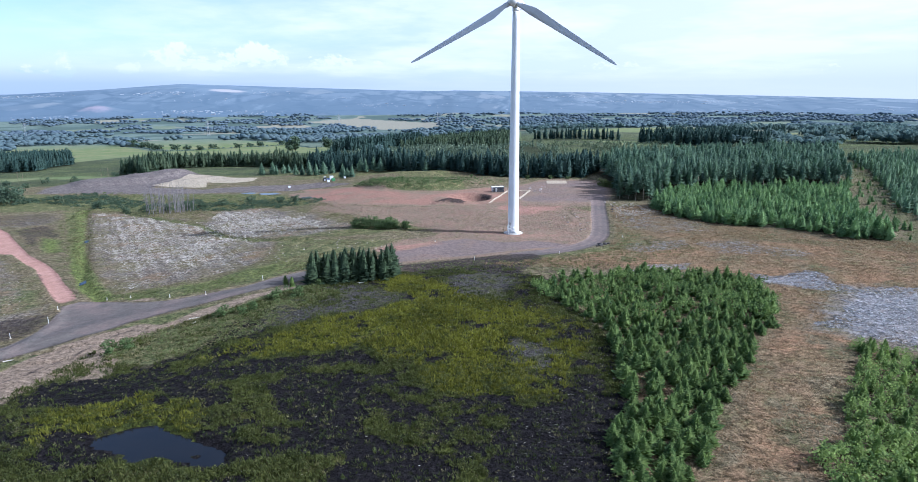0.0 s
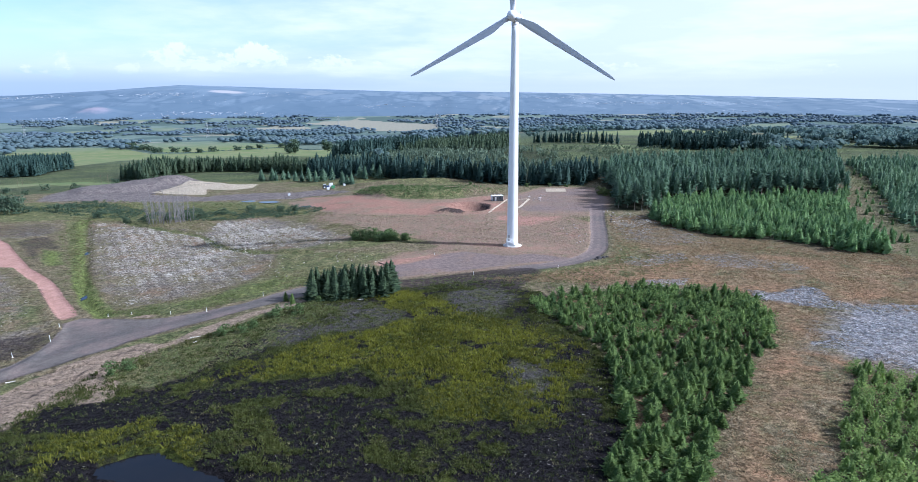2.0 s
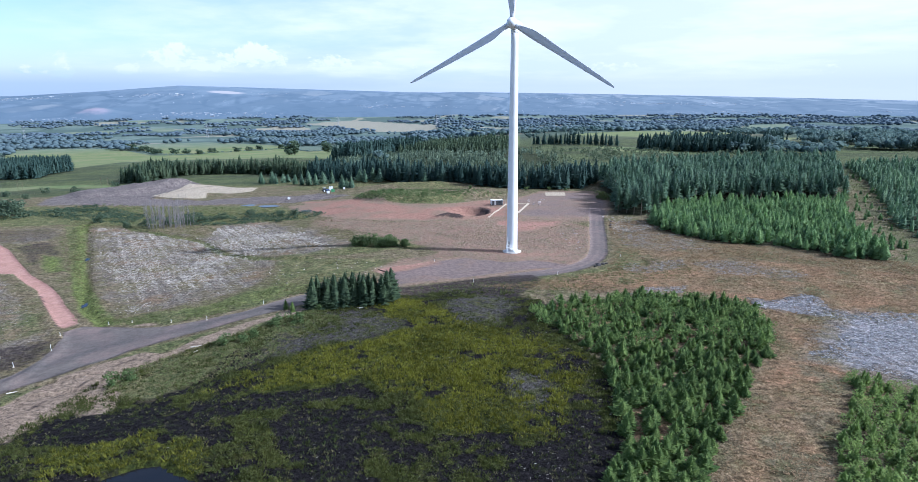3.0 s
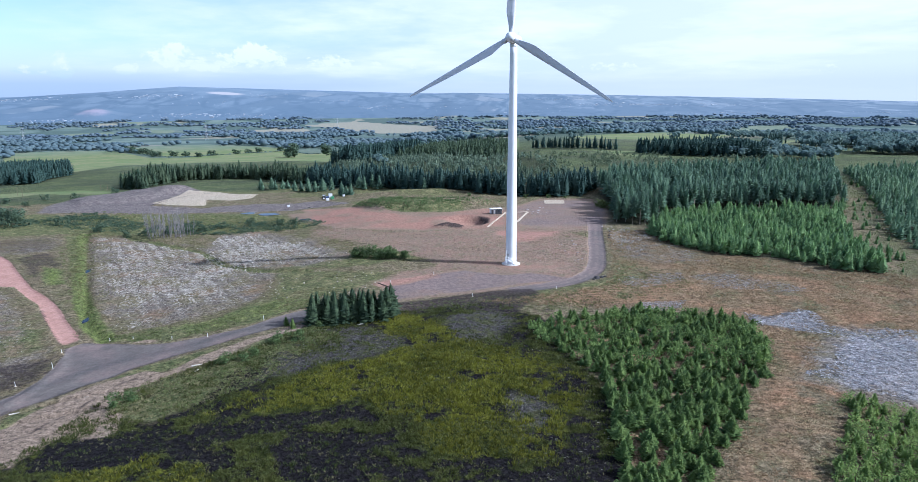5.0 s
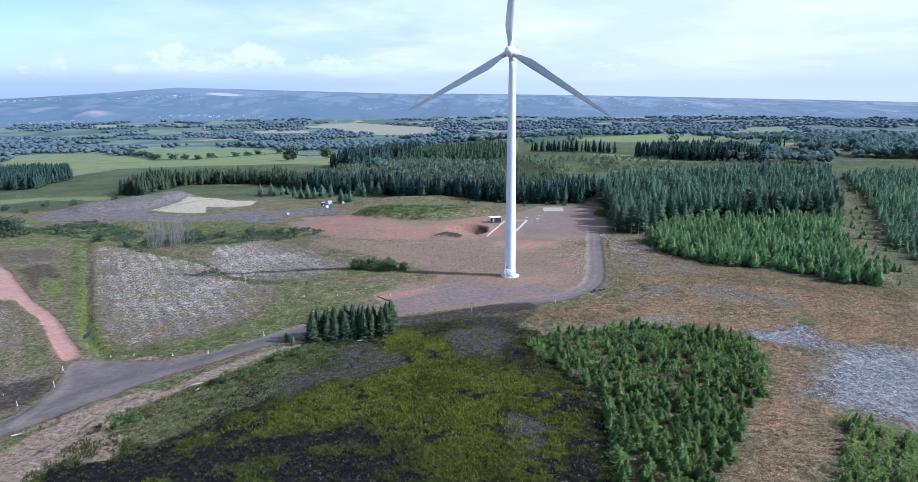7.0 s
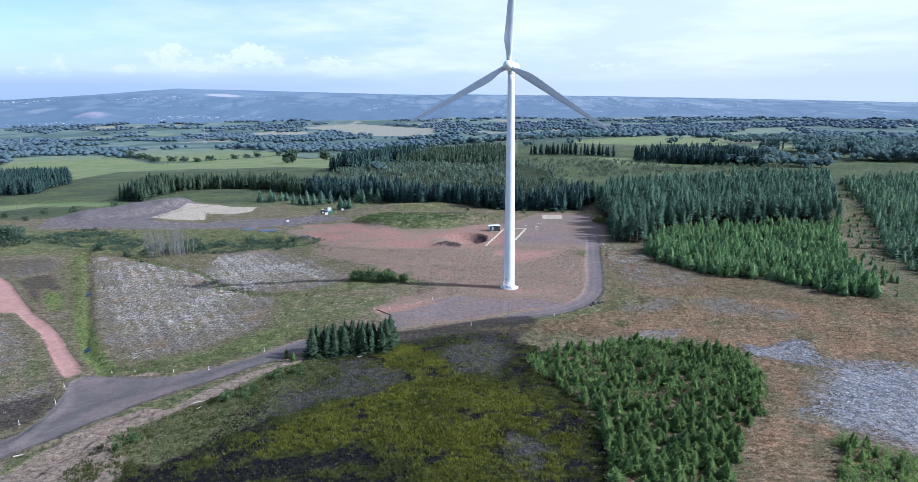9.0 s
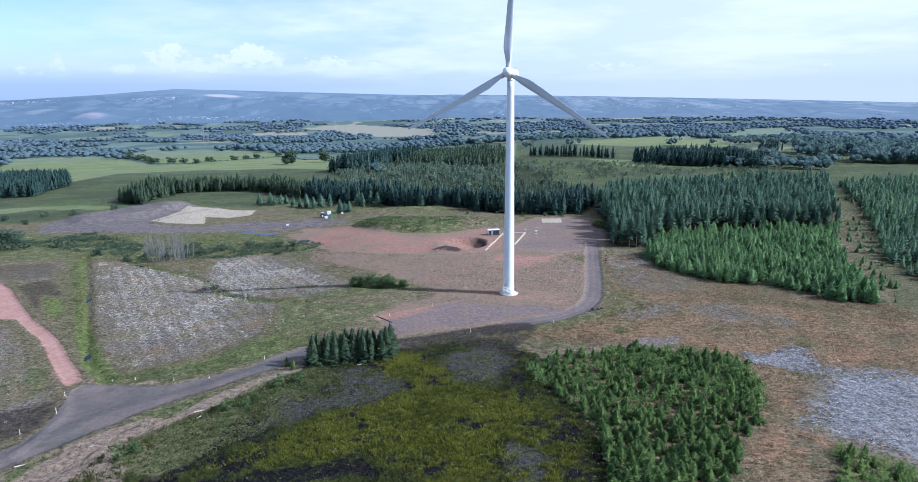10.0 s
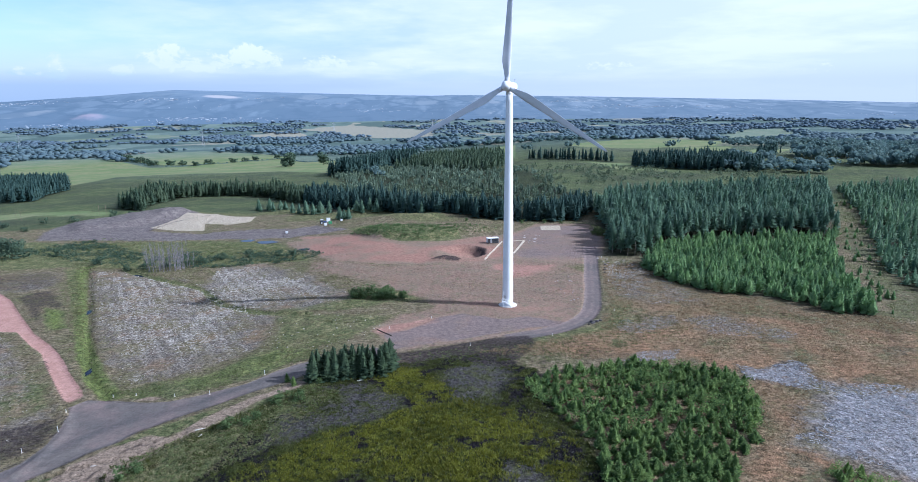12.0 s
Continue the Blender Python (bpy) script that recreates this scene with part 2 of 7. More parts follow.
PLANTED = [(65, 50), (68, 36), (73, 25), (82, 14), (98, 7), (108, -1), (115, -14), (125, -20), (131, -10), (140, 18), (157, 56), (176, 91), (190, 112), (150, 108), (118, 104), (84, 86)]
FOREST = [(56, 74), (72, 72), (84, 90), (118, 108), (150, 112), (190, 112), (208, 150), (258, 240), (284, 290), (180, 258), (95, 236), (74, 190), (65, 128)]
EAST_WOOD = [(160, 14), (175, 52), (204, 104), (272, 236), (300, 300), (425, 350), (370, 236), (285, 130), (235, 60), (205, 10), (178, 0)]
BACK_WOOD = [(-278, 288), (-290, 330), (-285, 392), (-262, 398), (-221, 388), (-190, 362), (-160, 318), (-132, 280), (-94, 222), (-50, 192), (-17, 183), (16, 168), (58, 163), (66, 180), (88, 240), (66, 335), (-60, 350), (-120, 430), (-200, 470), (-300, 480), (-335, 420), (-312, 315)]
SQUARE_WOOD = [(-482, 405), (-455, 390), (-440, 402), (-462, 455), (-484, 535), (-560, 650), (-660, 680), (-640, 560)]
MIXED_WOOD = [(-160, 345), (-60, 330), (66, 330), (80, 420), (48, 560), (10, 760), (-170, 800), (-190, 620), (-140, 500)]
FIELD_WEST = [(-833, 1293), (-814, 1440), (-692, 1486), (-514, 1368), (-412, 1257), (-395, 1180), (-450, 1148), (-523, 1072), (-550, 1040), (-626, 1046), (-690, 1126), (-780, 1220)]
MEADOW_WEST = [(-900, 900), (-560, 560), (-420, 420), (-270, 290), (-300, 200), (-420, 180), (-900, 300)]
GOLF = [(193, 1039), (345, 1230), (501, 1383), (568, 1155), (454, 935), (302, 857), (212, 903)]
LOW_FIELD = [(-1040, 1200), (-947, 1262), (-811, 1238), (-616, 1008), (-552, 1020), (-523, 1055), (-450, 1130), (-395, 1165), (-330, 1086), (-270, 1136), (-214, 825), (-194, 726), (-304, 808), (-375, 790), (-447, 807), (-555, 775), (-528, 607), (-694, 880), (-830, 902)]
PLAIN_FIELDS = [
    FIELD_WEST, LOW_FIELD, GOLF,
    [(375, 880), (486, 935), (362, 667), (314, 628)], [(731, 1581), (995, 2022), (1162, 2067), (904, 1442), (678, 1226), (542, 1093)],
    [(462, 814), (561, 854), (469, 731), (423, 710)], [(149, 593), (201, 562), (221, 471), (167, 488)],
    [(-1584, 2726), (-1556, 2863), (-1456, 2921), (-1428, 2824), (-1518, 2675)], [(-1251, 2331), (-1171, 2362), (-1100, 2209), (-1156, 2154)],
    [(3, 1773), (167, 1765), (315, 1775), (264, 1565), (67, 1570)], [(1003, 1452), (1146, 1566), (868, 1146), (827, 1142)],
    [(-1477, 2095), (-1326, 2209), (-1254, 2072), (-1396, 1996)], [(-1209, 1441), (-1192, 1478), (-1047, 1265), (-1065, 1236)],
    [(-174, 986), (-94, 815), (-95, 706), (-143, 744)], [(71, 1170), (115, 1199), (72, 742), (43, 708)],
]
STUBBLE = [
    [(-726, 2668), (-540, 2997), (-114, 2539), (-98, 2057), (-319, 2150), (-562, 2507)], [(-1657, 2641), (-1573, 2704), (-1517, 2572), (-1592, 2534)],
    [(-850, 2355), (-639, 2408), (-567, 2191), (-752, 2146)], [(767, 3060), (943, 3045), (907, 2921), (750, 2926)], [(1548, 2826), (1755, 2898), (1712, 2821), (1531, 2765)],
]
ROAD_BED = [(-126, -108), (-120.4, -100.2), (-118.2, -97), (-117.2, -89), (-119, -80.2), (-120.4, -74.6), (-123.4, -69.6), (-120.7, -65.2), (-117.2, -66), (-110, -67.2), (-102.8, -69.4), (-96, -70.1), (-89, -68), (-83.4, -65.6), (-77.5, -63.4), (-72, -57), (-66, -52), (-56, -46.5), (-45, -40), (-40, -44), (-48, -50), (-57, -56), (-66, -63.5), (-74.3, -69.2), (-80, -74), (-86.5, -78), (-93.2, -83), (-96.7, -85.5), (-99.6, -90.2), (-104.4, -94), (-108, -99.6), (-112.5, -104.8), (-124, -120)]
RED_BED = [(-262, 58), (-215, 12), (-183, -11.2), (-176.8, -11.4), (-163.9, -24), (-155, -31.8), (-142, -48), (-131.6, -60.7), (-123, -70), (-120.5, -65.4), (-125.8, -59.4), (-136.3, -47.3), (-149, -32), (-157, -24), (-168.4, -14), (-184, 3), (-205.6, 27.6), (-262, 74)]
RED_SOIL = [(-112, 145), (-81, 140), (-64, 115), (-38, 104), (-22, 112), (-12, 120), (8, 126), (6, 74), (-5, 63), (-24, 61), (-55, 64), (-82, 77), (-97, 102)]
POND = rounded([(-73.1, -142.6), (-70.5, -140.3), (-67.4, -138.6), (-65, -138.7), (-63.0, -140.3), (-60.5, -141.8), (-57, -143.6), (-52.6, -146.0), (-51.4, -149.6), (-55, -149.8), (-58.5, -148.2), (-62, -147.4), (-64.2, -149.2), (-67.1, -146.6), (-71.8, -144.9), (-73.1, -142.6)], 3)[:-1]


PEAT = (
    [(-67, -121), (-55, -116), (-38, -112.5), (-37, -116), (-52, -120), (-59, -124)], [(-52, -127), (-49, -121), (-36, -123), (-33, -135), (-33, -145), (-37, -150), (-43, -142), (-49, -133)],
    [(-95, -123), (-81, -120.5), (-70, -123), (-68, -127), (-80, -132), (-90, -132)], [(-62, -134), (-60, -126), (-57, -128), (-59, -135)], [(-57, -142), (-52, -138), (-51, -143), (-53.4, -144.5)],
    [(-78, -149), (-78, -143), (-75, -142), (-70, -149), (-73, -152)], [(-4, -133), (4.5, -131), (5, -142), (2, -158), (-18, -158), (-12.4, -145), (-9, -138)], [(-34, -143), (-26, -146), (-21, -151), (-21, -158), (-36, -158)],
    [(-18, -99), (-12, -97), (-11, -100), (-17, -101.5)], [(-26, -116), (-20, -114), (-19, -117), (-25, -118)], [(-19, -131), (-12, -130), (-12, -135), (-19, -134)],
)
SPECKLED = ([(-66, -101), (-61, -77), (-56, -68), (-45, -66), (-33, -75), (-31.5, -82), (-38, -88), (-49, -92), (-57, -97)], [(-24, -61), (-9, -49), (-5, -62), (-8, -77), (-20, -78.6)], [(-9.4, -106), (-1.2, -106), (-1.8, -121), (-7.7, -124)])


def ground_height(x, y):
    x, y = np.asarray(x, float), np.asarray(y, float)
    z = relief(x, y)
    near = smooth(420, 260, y) * smooth(420, 300, np.abs(x))
    rough = (wobble(x, y, 9, 3) - 0.5) * 1.1 + (wobble(x + 50, y, 2.6, 2) - 0.5) * 0.35
    road = np.minimum(np.minimum(along(x, y, ROAD) - 4.2, -inside(x, y, ROAD_BED)), along(x, y, RED_TRACK) - 3.6)
    made = np.minimum(road, np.minimum(-inside(x, y, HARDSTAND), -inside(x, y, YARD)))
    z = z + near * rough * smooth(0.0, 7.0, made)
    # the low dome of moss, the bank behind the yard, heaps on the tip
    z = z + 1.6 * np.exp(-((x + 32) / 24) ** 2 - ((y + 92) / 20) ** 2)
    z = z + 3.2 * smooth(0, 8, inside(x, y, [(-84, 138), (-66, 152), (-10, 150), (10, 142), (-8, 128), (-38, 112), (-64, 118)]))
    z = z + 3.0 * np.exp(-(((x + 90) / 26) ** 2) - ((y - 212) / 9) ** 2) + 2.5 * np.exp(-(((x + 40) / 40) ** 2) - ((y - 186) / 8) ** 2)
    z = z + smooth(0, 12, inside(x, y, BANK)) * (2.5 + 1.5 * wobble(x, y, 12))
    z = z + smooth(0, 5, inside(x, y, PALE_PAD)) * 0.6
    # the excavation: a sheer wall at its eastern end, an easy slope to the west
    u, v = (x + 17) / 12.5, (y - 85) / 14.0
    rim = np.hypot(u, v)
    z = z - 3.4 * smooth(1.0, 0.74, rim) * smooth(-1.1, 0.6, u) + 0.5 * np.exp(-(((rim - 1.14) / 0.10) ** 2)) * smooth(-0.4, 0.6, u)
    z = z + 2.6 * np.exp(-(((x + 24) / 6.5) ** 2) - ((y - 69.5) / 2.6) ** 2) * (0.6 + 0.8 * wobble(x, y, 2.2))
    # ditches and the pond's basin
    z = z - 1.1 * smooth(2.0, 0.4, along(x, y, DITCH)) - 0.9 * smooth(2.6, 0.4, along(x, y, GULLY))
    z = z - 1.0 * np.exp(-(((x + 172) / 7) ** 2) - ((y - 67) / 5) ** 2)
    wet = inside(x, y, POND)
    level = smooth(-4.0, -0.8, wet)
    z = z * (1 - level) + level * (-0.12 + 0.25 * (wobble(x, y, 2.4) - 0.5))
    z = z - 1.1 * smooth(-0.5, 0.7, wet + (wobble(x, y, 2.0) - 0.5) * 0.9) + 1.1 * np.exp(-(((x + 56.2) / 1.1) ** 2) - ((y + 147.4) / 0.8) ** 2)
    # berm and drain beside the mud track
    z = z + 0.55 * smooth(1.5, 0.3, along(x, y, [(-138, -55), (-127, -68), (-117.5, -80), (-116, -86), (-115.5, -94), (-116, -102)]))
    z = z - 0.8 * smooth(1.2, 0.2, np.abs(along(x, y, MUD_TRACK) - 4.2)) * (x < -84)
    return z


def at_ground(x, y):
    return float(ground_height(np.array([x]), np.array([y]))[0])


def grown(start, end, step, rate):
    out, at = [], start
    while at < end:
        out.append(at)
        at, step = at + step, step * rate
    return out + [end]


def link_mesh(name, verts, faces, mat, parent=None, label="", smooth_shade=False):
    """One mesh object from arrays; all faces have the same number of corners."""
    me = bpy.data.meshes.new(name)
    verts, faces = np.asarray(verts, np.float32), np.asarray(faces, np.int32)
    n, k = faces.shape
    me.vertices.add(len(verts))
    me.vertices.foreach_set("co", verts.ravel())
    me.loops.add(n * k)
    me.loops.foreach_set("vertex_index", faces.ravel())
    me.polygons.add(n)
    me.polygons.foreach_set("loop_start", np.arange(0, n * k, k, dtype=np.int32))
    me.polygons.foreach_set("use_smooth", np.full(n, smooth_shade))
    me.update(calc_edges=True)
    me.materials.append(mat)
    ob = new(name, me)
    if parent:
        ob.parent = parent
    return tagged(ob, label)


def part(name, bm, mat, parent=None, label="", smooth_shade=False):
    """Links a bmesh as one mesh object, under a thing or a part where one is given."""
    me = bpy.data.meshes.new(name)
    bmesh.ops.recalc_face_normals(bm, faces=bm.faces)
    for f in bm.faces:
        f.smooth = smooth_shade
    bm.to_mesh(me)
    bm.free()
    me.materials.append(mat)
    ob = new(name, me)
    if parent:
        ob.parent = parent
    return tagged(ob, label)


def zone_attribute(me, name, *channels):
    layer = me.attributes.new(name, "FLOAT_COLOR", "POINT")
    data = np.zeros((len(me.vertices), 4), np.float32)
    for k, c in enumerate(channels):
        data[:, k] = c
    layer.data.foreach_set("color", data.ravel())


# ---- materials ----
def ground_material():
    m, g, b = material("ground", 0.97, 0, 0.05)
    at = g.place()
    flat = g.scaled(at, 1, 1, 0)
    huge, big = g.noise(flat, 0.018, 3, 0.6), g.noise(flat, 0.09, 5, 0.65)
    mid, fine = g.noise(flat, 0.50, 5, 0.70), g.noise(flat, 3.6, 4, 0.7)
    grit, clump = g.noise(flat, 1.5, 5, 0.75), g.noise(flat, 0.23, 5, 0.7)
    ragged = g.math("ADD", g.math("MULTIPLY", mid, 0.55), g.math("MULTIPLY", clump, 0.45))

    def mask(channel, rag=0.9, hard=5.0):
        v = g.math("ADD", channel, g.math("MULTIPLY", g.math("SUBTRACT", ragged, 0.5), rag))
        return g.math("ADD", g.math("MULTIPLY", g.math("SUBTRACT", v, 0.5), hard), 0.5, clamp=True)

    def blend(noise, lo, hi, a, b, most=1.0):
        return g.mix(g.ramp(noise, ((0, 0.0), (1, most)), lo, hi), a, b)

    road, red, yard, pale = g.zone("made")
    bog, dry, brash, field = g.zone("growth")
    moss, dark, fresh, mud = g.zone("patch")
    far, wood_floor, golf, tip = g.zone("distance")
    speckled, bright, stubble, wear = g.zone("cover")

    moor = blend(clump, 0.36, 0.62, (0.112, 0.090, 0.052), (0.212, 0.168, 0.106))
    moor = blend(big, 0.45, 0.60, moor, (0.104, 0.106, 0.046), 0.75)
    moor = blend(mid, 0.50, 0.68, moor, (0.225, 0.190, 0.132), 0.8)
    moor = blend(grit, 0.52, 0.68, moor, (0.036, 0.034, 0.018), 0.7)
    # shading between grass ripples, painted as dark streaks on moor and straw
    ripple_shade = g.noise(g.scaled(at, 0.50, 1.15, 0, 0.35), 0.70, 6, 0.70)
    moor = blend(ripple_shade, 0.50, 0.62, moor, (0.046, 0.040, 0.022), 0.7)
    colour = moor
    grassy = blend(mid, 0.36, 0.64, (0.064, 0.078, 0.032), (0.128, 0.132, 0.058))
    grassy = blend(clump, 0.48, 0.66, grassy, (0.240, 0.202, 0.106), 0.8)
    grassy = blend(grit, 0.52, 0.68, grassy, (0.024, 0.036, 0.012), 0.9)
    grassy = g.mix(g.math("MULTIPLY", mask(bright, 1.0, 3.0), 0.85), grassy, blend(mid, 0.38, 0.62, (0.075, 0.105, 0.026), (0.150, 0.180, 0.048)))
    colour = g.mix(mask(fresh, 1.5, 3.0), colour, grassy)
    straw = blend(big, 0.38, 0.62, (0.235, 0.152, 0.092), (0.210, 0.160, 0.094))
    straw = blend(clump, 0.50, 0.64, straw, (0.128, 0.120, 0.054), 0.75)
    straw = blend(grit, 0.54, 0.72, straw, (0.120, 0.086, 0.048), 0.7)
    straw = blend(fine, 0.54, 0.74, straw, (0.370, 0.275, 0.180), 0.75)
    straw = blend(g.noise(flat, 0.06, 4, 0.6), 0.48, 0.62, straw, blend(mid, 0.4, 0.62, (0.290, 0.170, 0.098), (0.235, 0.142, 0.084)), 0.85)
    straw = blend(ripple_shade, 0.49, 0.60, straw, (0.076, 0.054, 0.030), 0.80)
    colour = g.mix(mask(dry, 1.5, 3.0), colour, straw)
    # felled ground: bleached branches raked into rows over dark litter and old grass
    x, y, _ = g.split(at)
    lane = g.math("ADD", g.math("MULTIPLY", x, 0.85), g.math("MULTIPLY", y, 0.53))
    lane = g.math("ADD", g.math("MULTIPLY", lane, 1.35), g.math("MULTIPLY", clump, 3.5))
    rows = g.math("MULTIPLY", g.math("SINE", lane), 0.025)
    combed = g.math("ADD", g.noise(g.scaled(at, 1.0, 1.0, 0), 1.1, 6, 0.78), rows)
    slash = blend(combed, 0.42, 0.60, (0.074, 0.062, 0.050), (0.240, 0.208, 0.170))
    slash = blend(fine, 0.56, 0.72, slash, (0.480, 0.445, 0.395), 0.7)
    silver = blend(combed, 0.36, 0.52, (0.070, 0.062, 0.060), (0.255, 0.240, 0.242))
    silver = blend(fine, 0.48, 0.64, silver, (0.410, 0.395, 0.400), 0.7)
    slash = blend(grit, 0.54, 0.68, slash, (0.040, 0.034, 0.030), 0.9)
    slash = blend(big, 0.46, 0.60, slash, (0.140, 0.120, 0.064), 0.75)
    slash = blend(clump, 0.54, 0.66, slash, (0.200, 0.142, 0.092), 0.6)
    slash = blend(g.noise(flat, 0.055, 4, 0.6), 0.52, 0.64, slash, blend(mid, 0.4, 0.62, (0.205, 0.132, 0.082), (0.150, 0.112, 0.070)), 0.75)
    colour = g.mix(mask(brash, 1.9, 2.4), colour, slash)
    colour = g.mix(mask(g.math("SUBTRACT", brash, 0.70), 2.0, 2.2), colour, silver)
    peat = blend(grit, 0.42, 0.66, (0.0050, 0.0045, 0.0055), (0.024, 0.021, 0.022))
    peat = blend(fine, 0.62, 0.76, peat, (0.085, 0.080, 0.080), 0.5)
    peat = blend(mid, 0.54, 0.70, peat, (0.024, 0.028, 0.010), 0.7)
    mossy = blend(mid, 0.36, 0.60, (0.020, 0.027, 0.009), (0.062, 0.070, 0.014))
    mossy = blend(big, 0.48, 0.64, mossy, (0.066, 0.058, 0.022), 0.6)
    mossy = blend(grit, 0.48, 0.66, mossy, (0.016, 0.018, 0.008), 0.9)
    mossy = g.mix(g.math("MULTIPLY", mask(bright, 1.2, 3.0), 0.8), mossy, blend(mid, 0.42, 0.58, (0.018, 0.022, 0.007), (0.110, 0.118, 0.014)))
    wet = g.mix(mask(g.math("SUBTRACT", moss, 0.02), 2.4, 3.2), peat, mossy)
    stems = blend(grit, 0.40, 0.62, (0.026, 0.024, 0.024), (0.094, 0.086, 0.080))
    stems = blend(fine, 0.55, 0.70, stems, (0.200, 0.186, 0.178), 0.7)
    stems = blend(clump, 0.46, 0.60, stems, (0.060, 0.064, 0.020), 0.75)
    wet = g.mix(g.math("MULTIPLY", mask(speckled, 1.4, 2.6), 0.85), wet, stems)
    colour = g.mix(mask(bog, 1.4, 3.5), colour, wet)
    earth = blend(big, 0.38, 0.62, (0.190, 0.138, 0.098), (0.226, 0.144, 0.104))
    earth = blend(clump, 0.48, 0.66, earth, (0.150, 0.132, 0.078), 0.8)
    earth = blend(grit, 0.50, 0.70, earth, (0.235, 0.190, 0.170), 0.6)
    earth = blend(mid, 0.55, 0.70, earth, (0.100, 0.076, 0.066), 0.6)
    colour = g.mix(mask(yard, 1.1, 3.0), colour, earth)
    spoil = blend(clump, 0.38, 0.62, (0.104, 0.088, 0.084), (0.172, 0.146, 0.134))
    spoil = blend(grit, 0.52, 0.70, spoil, (0.195, 0.168, 0.158), 0.5)
    colour = g.mix(mask(tip, 1.0, 3.5), colour, spoil)
    muddy = blend(mid, 0.38, 0.64, (0.190, 0.144, 0.104), (0.272, 0.206, 0.152))
    muddy = blend(grit, 0.54, 0.70, muddy, (0.125, 0.096, 0.076), 0.6)
    colour = g.mix(mask(mud, 1.1, 3.5), colour, muddy)
    gravel = blend(clump, 0.35, 0.65, (0.094, 0.082, 0.074), (0.138, 0.119, 0.105))
    gravel = blend(fine, 0.52, 0.72, gravel, (0.104, 0.098, 0.100), 0.5)
    gravel = blend(big, 0.46, 0.62, gravel, (0.176, 0.130, 0.116), 0.7)
    gravel = g.mix(g.math("MULTIPLY", wear, 0.75), gravel, blend(grit, 0.4, 0.65, (0.062, 0.058, 0.058), (0.094, 0.086, 0.083)))
    gravel = g.mix(g.math("MULTIPLY", yard, 0.7), gravel, blend(mid, 0.38, 0.62, (0.140, 0.104, 0.094), (0.202, 0.152, 0.136)))
    colour = g.mix(mask(road, 0.25, 6.0), colour, gravel)
    brick_dust = blend(clump, 0.38, 0.62, (0.285, 0.160, 0.126), (0.345, 0.206, 0.166))
    brick_dust = blend(grit, 0.52, 0.72, brick_dust, (0.225, 0.120, 0.100), 0.6)
    brick_dust = g.mix(g.math("MULTIPLY", yard, 0.85), brick_dust, blend(mid, 0.40, 0.62, (0.190, 0.102, 0.074), (0.262, 0.152, 0.112)))
    colour = g.mix(mask(red, 0.35, 4.0), colour, brick_dust)
    slab = blend(grit, 0.40, 0.62, (0.44, 0.38, 0.29), (0.26, 0.21, 0.15))
    colour = g.mix(mask(pale, 0.5, 5.0), colour, slab)
    colour = g.mix(g.math("MULTIPLY", mask(dark, 1.2, 3.0), 0.9), colour, blend(grit, 0.4, 0.65, (0.016, 0.013, 0.013), (0.065, 0.052, 0.050)))
    # rough pasture, then the plain's fields and hedges with blue haze painted in
    pasture = blend(big, 0.40, 0.62, (0.058, 0.078, 0.034), (0.105, 0.116, 0.054))
    pasture = blend(huge, 0.42, 0.60, pasture, (0.050, 0.058, 0.036), 0.85)
    pasture = blend(clump, 0.50, 0.68, pasture, (0.150, 0.148, 0.076), 0.45)
    pasture = blend(mid, 0.52, 0.68, pasture, (0.044, 0.062, 0.028), 0.7)
    colour = g.mix(mask(golf, 0.8, 3.5), colour, pasture)
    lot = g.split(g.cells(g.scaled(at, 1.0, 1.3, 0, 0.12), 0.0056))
    hazed_crops = g.mix(lot[0], (0.094, 0.130, 0.116), (0.138, 0.174, 0.146))
    hazed_crops = blend(lot[1], 0.80, 0.84, hazed_crops, (0.225, 0.215, 0.165))
    hazed_crops = blend(lot[2], 0.62, 0.66, hazed_crops, (0.074, 0.104, 0.092))
    hazed_crops = blend(huge, 0.50, 0.64, hazed_crops, (0.066, 0.096, 0.084), 0.6)
    # the haze colouring takes over as the ground gets farther away
    colour = g.mix(far, colour, hazed_crops)
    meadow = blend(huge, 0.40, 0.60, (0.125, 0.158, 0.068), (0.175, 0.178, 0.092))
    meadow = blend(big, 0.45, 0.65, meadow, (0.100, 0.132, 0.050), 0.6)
    # haze painted into distant meadows as blue-green; stubble muted to match
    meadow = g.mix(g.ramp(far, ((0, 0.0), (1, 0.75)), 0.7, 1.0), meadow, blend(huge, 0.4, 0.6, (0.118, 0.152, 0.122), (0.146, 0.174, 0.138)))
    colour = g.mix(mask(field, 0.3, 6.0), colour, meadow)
    colour = g.mix(mask(stubble, 0.3, 6.0), colour, blend(big, 0.42, 0.62, (0.245, 0.228, 0.180), (0.190, 0.190, 0.146)))
    # near-black floor inside the outlines of the woods
    colour = g.mix(wood_floor, colour, (0.020, 0.024, 0.014))
    # grain: clods, stems and stones too small to model
    near = g.math("SUBTRACT", 1.0, g.math("MAXIMUM", far, field))
    trodden = g.math("MAXIMUM", g.math("MAXIMUM", road, red), g.math("MULTIPLY", yard, 0.8))
    grain = g.math("ADD", g.math("MULTIPLY", g.noise(flat, 2.3, 3, 0.8), 0.5), g.math("MULTIPLY", g.noise(flat, 0.85, 3, 0.75), 0.5))
    shade = g.ramp(grain, ((0, 0.28), (1, 1.72)), 0.37, 0.63)
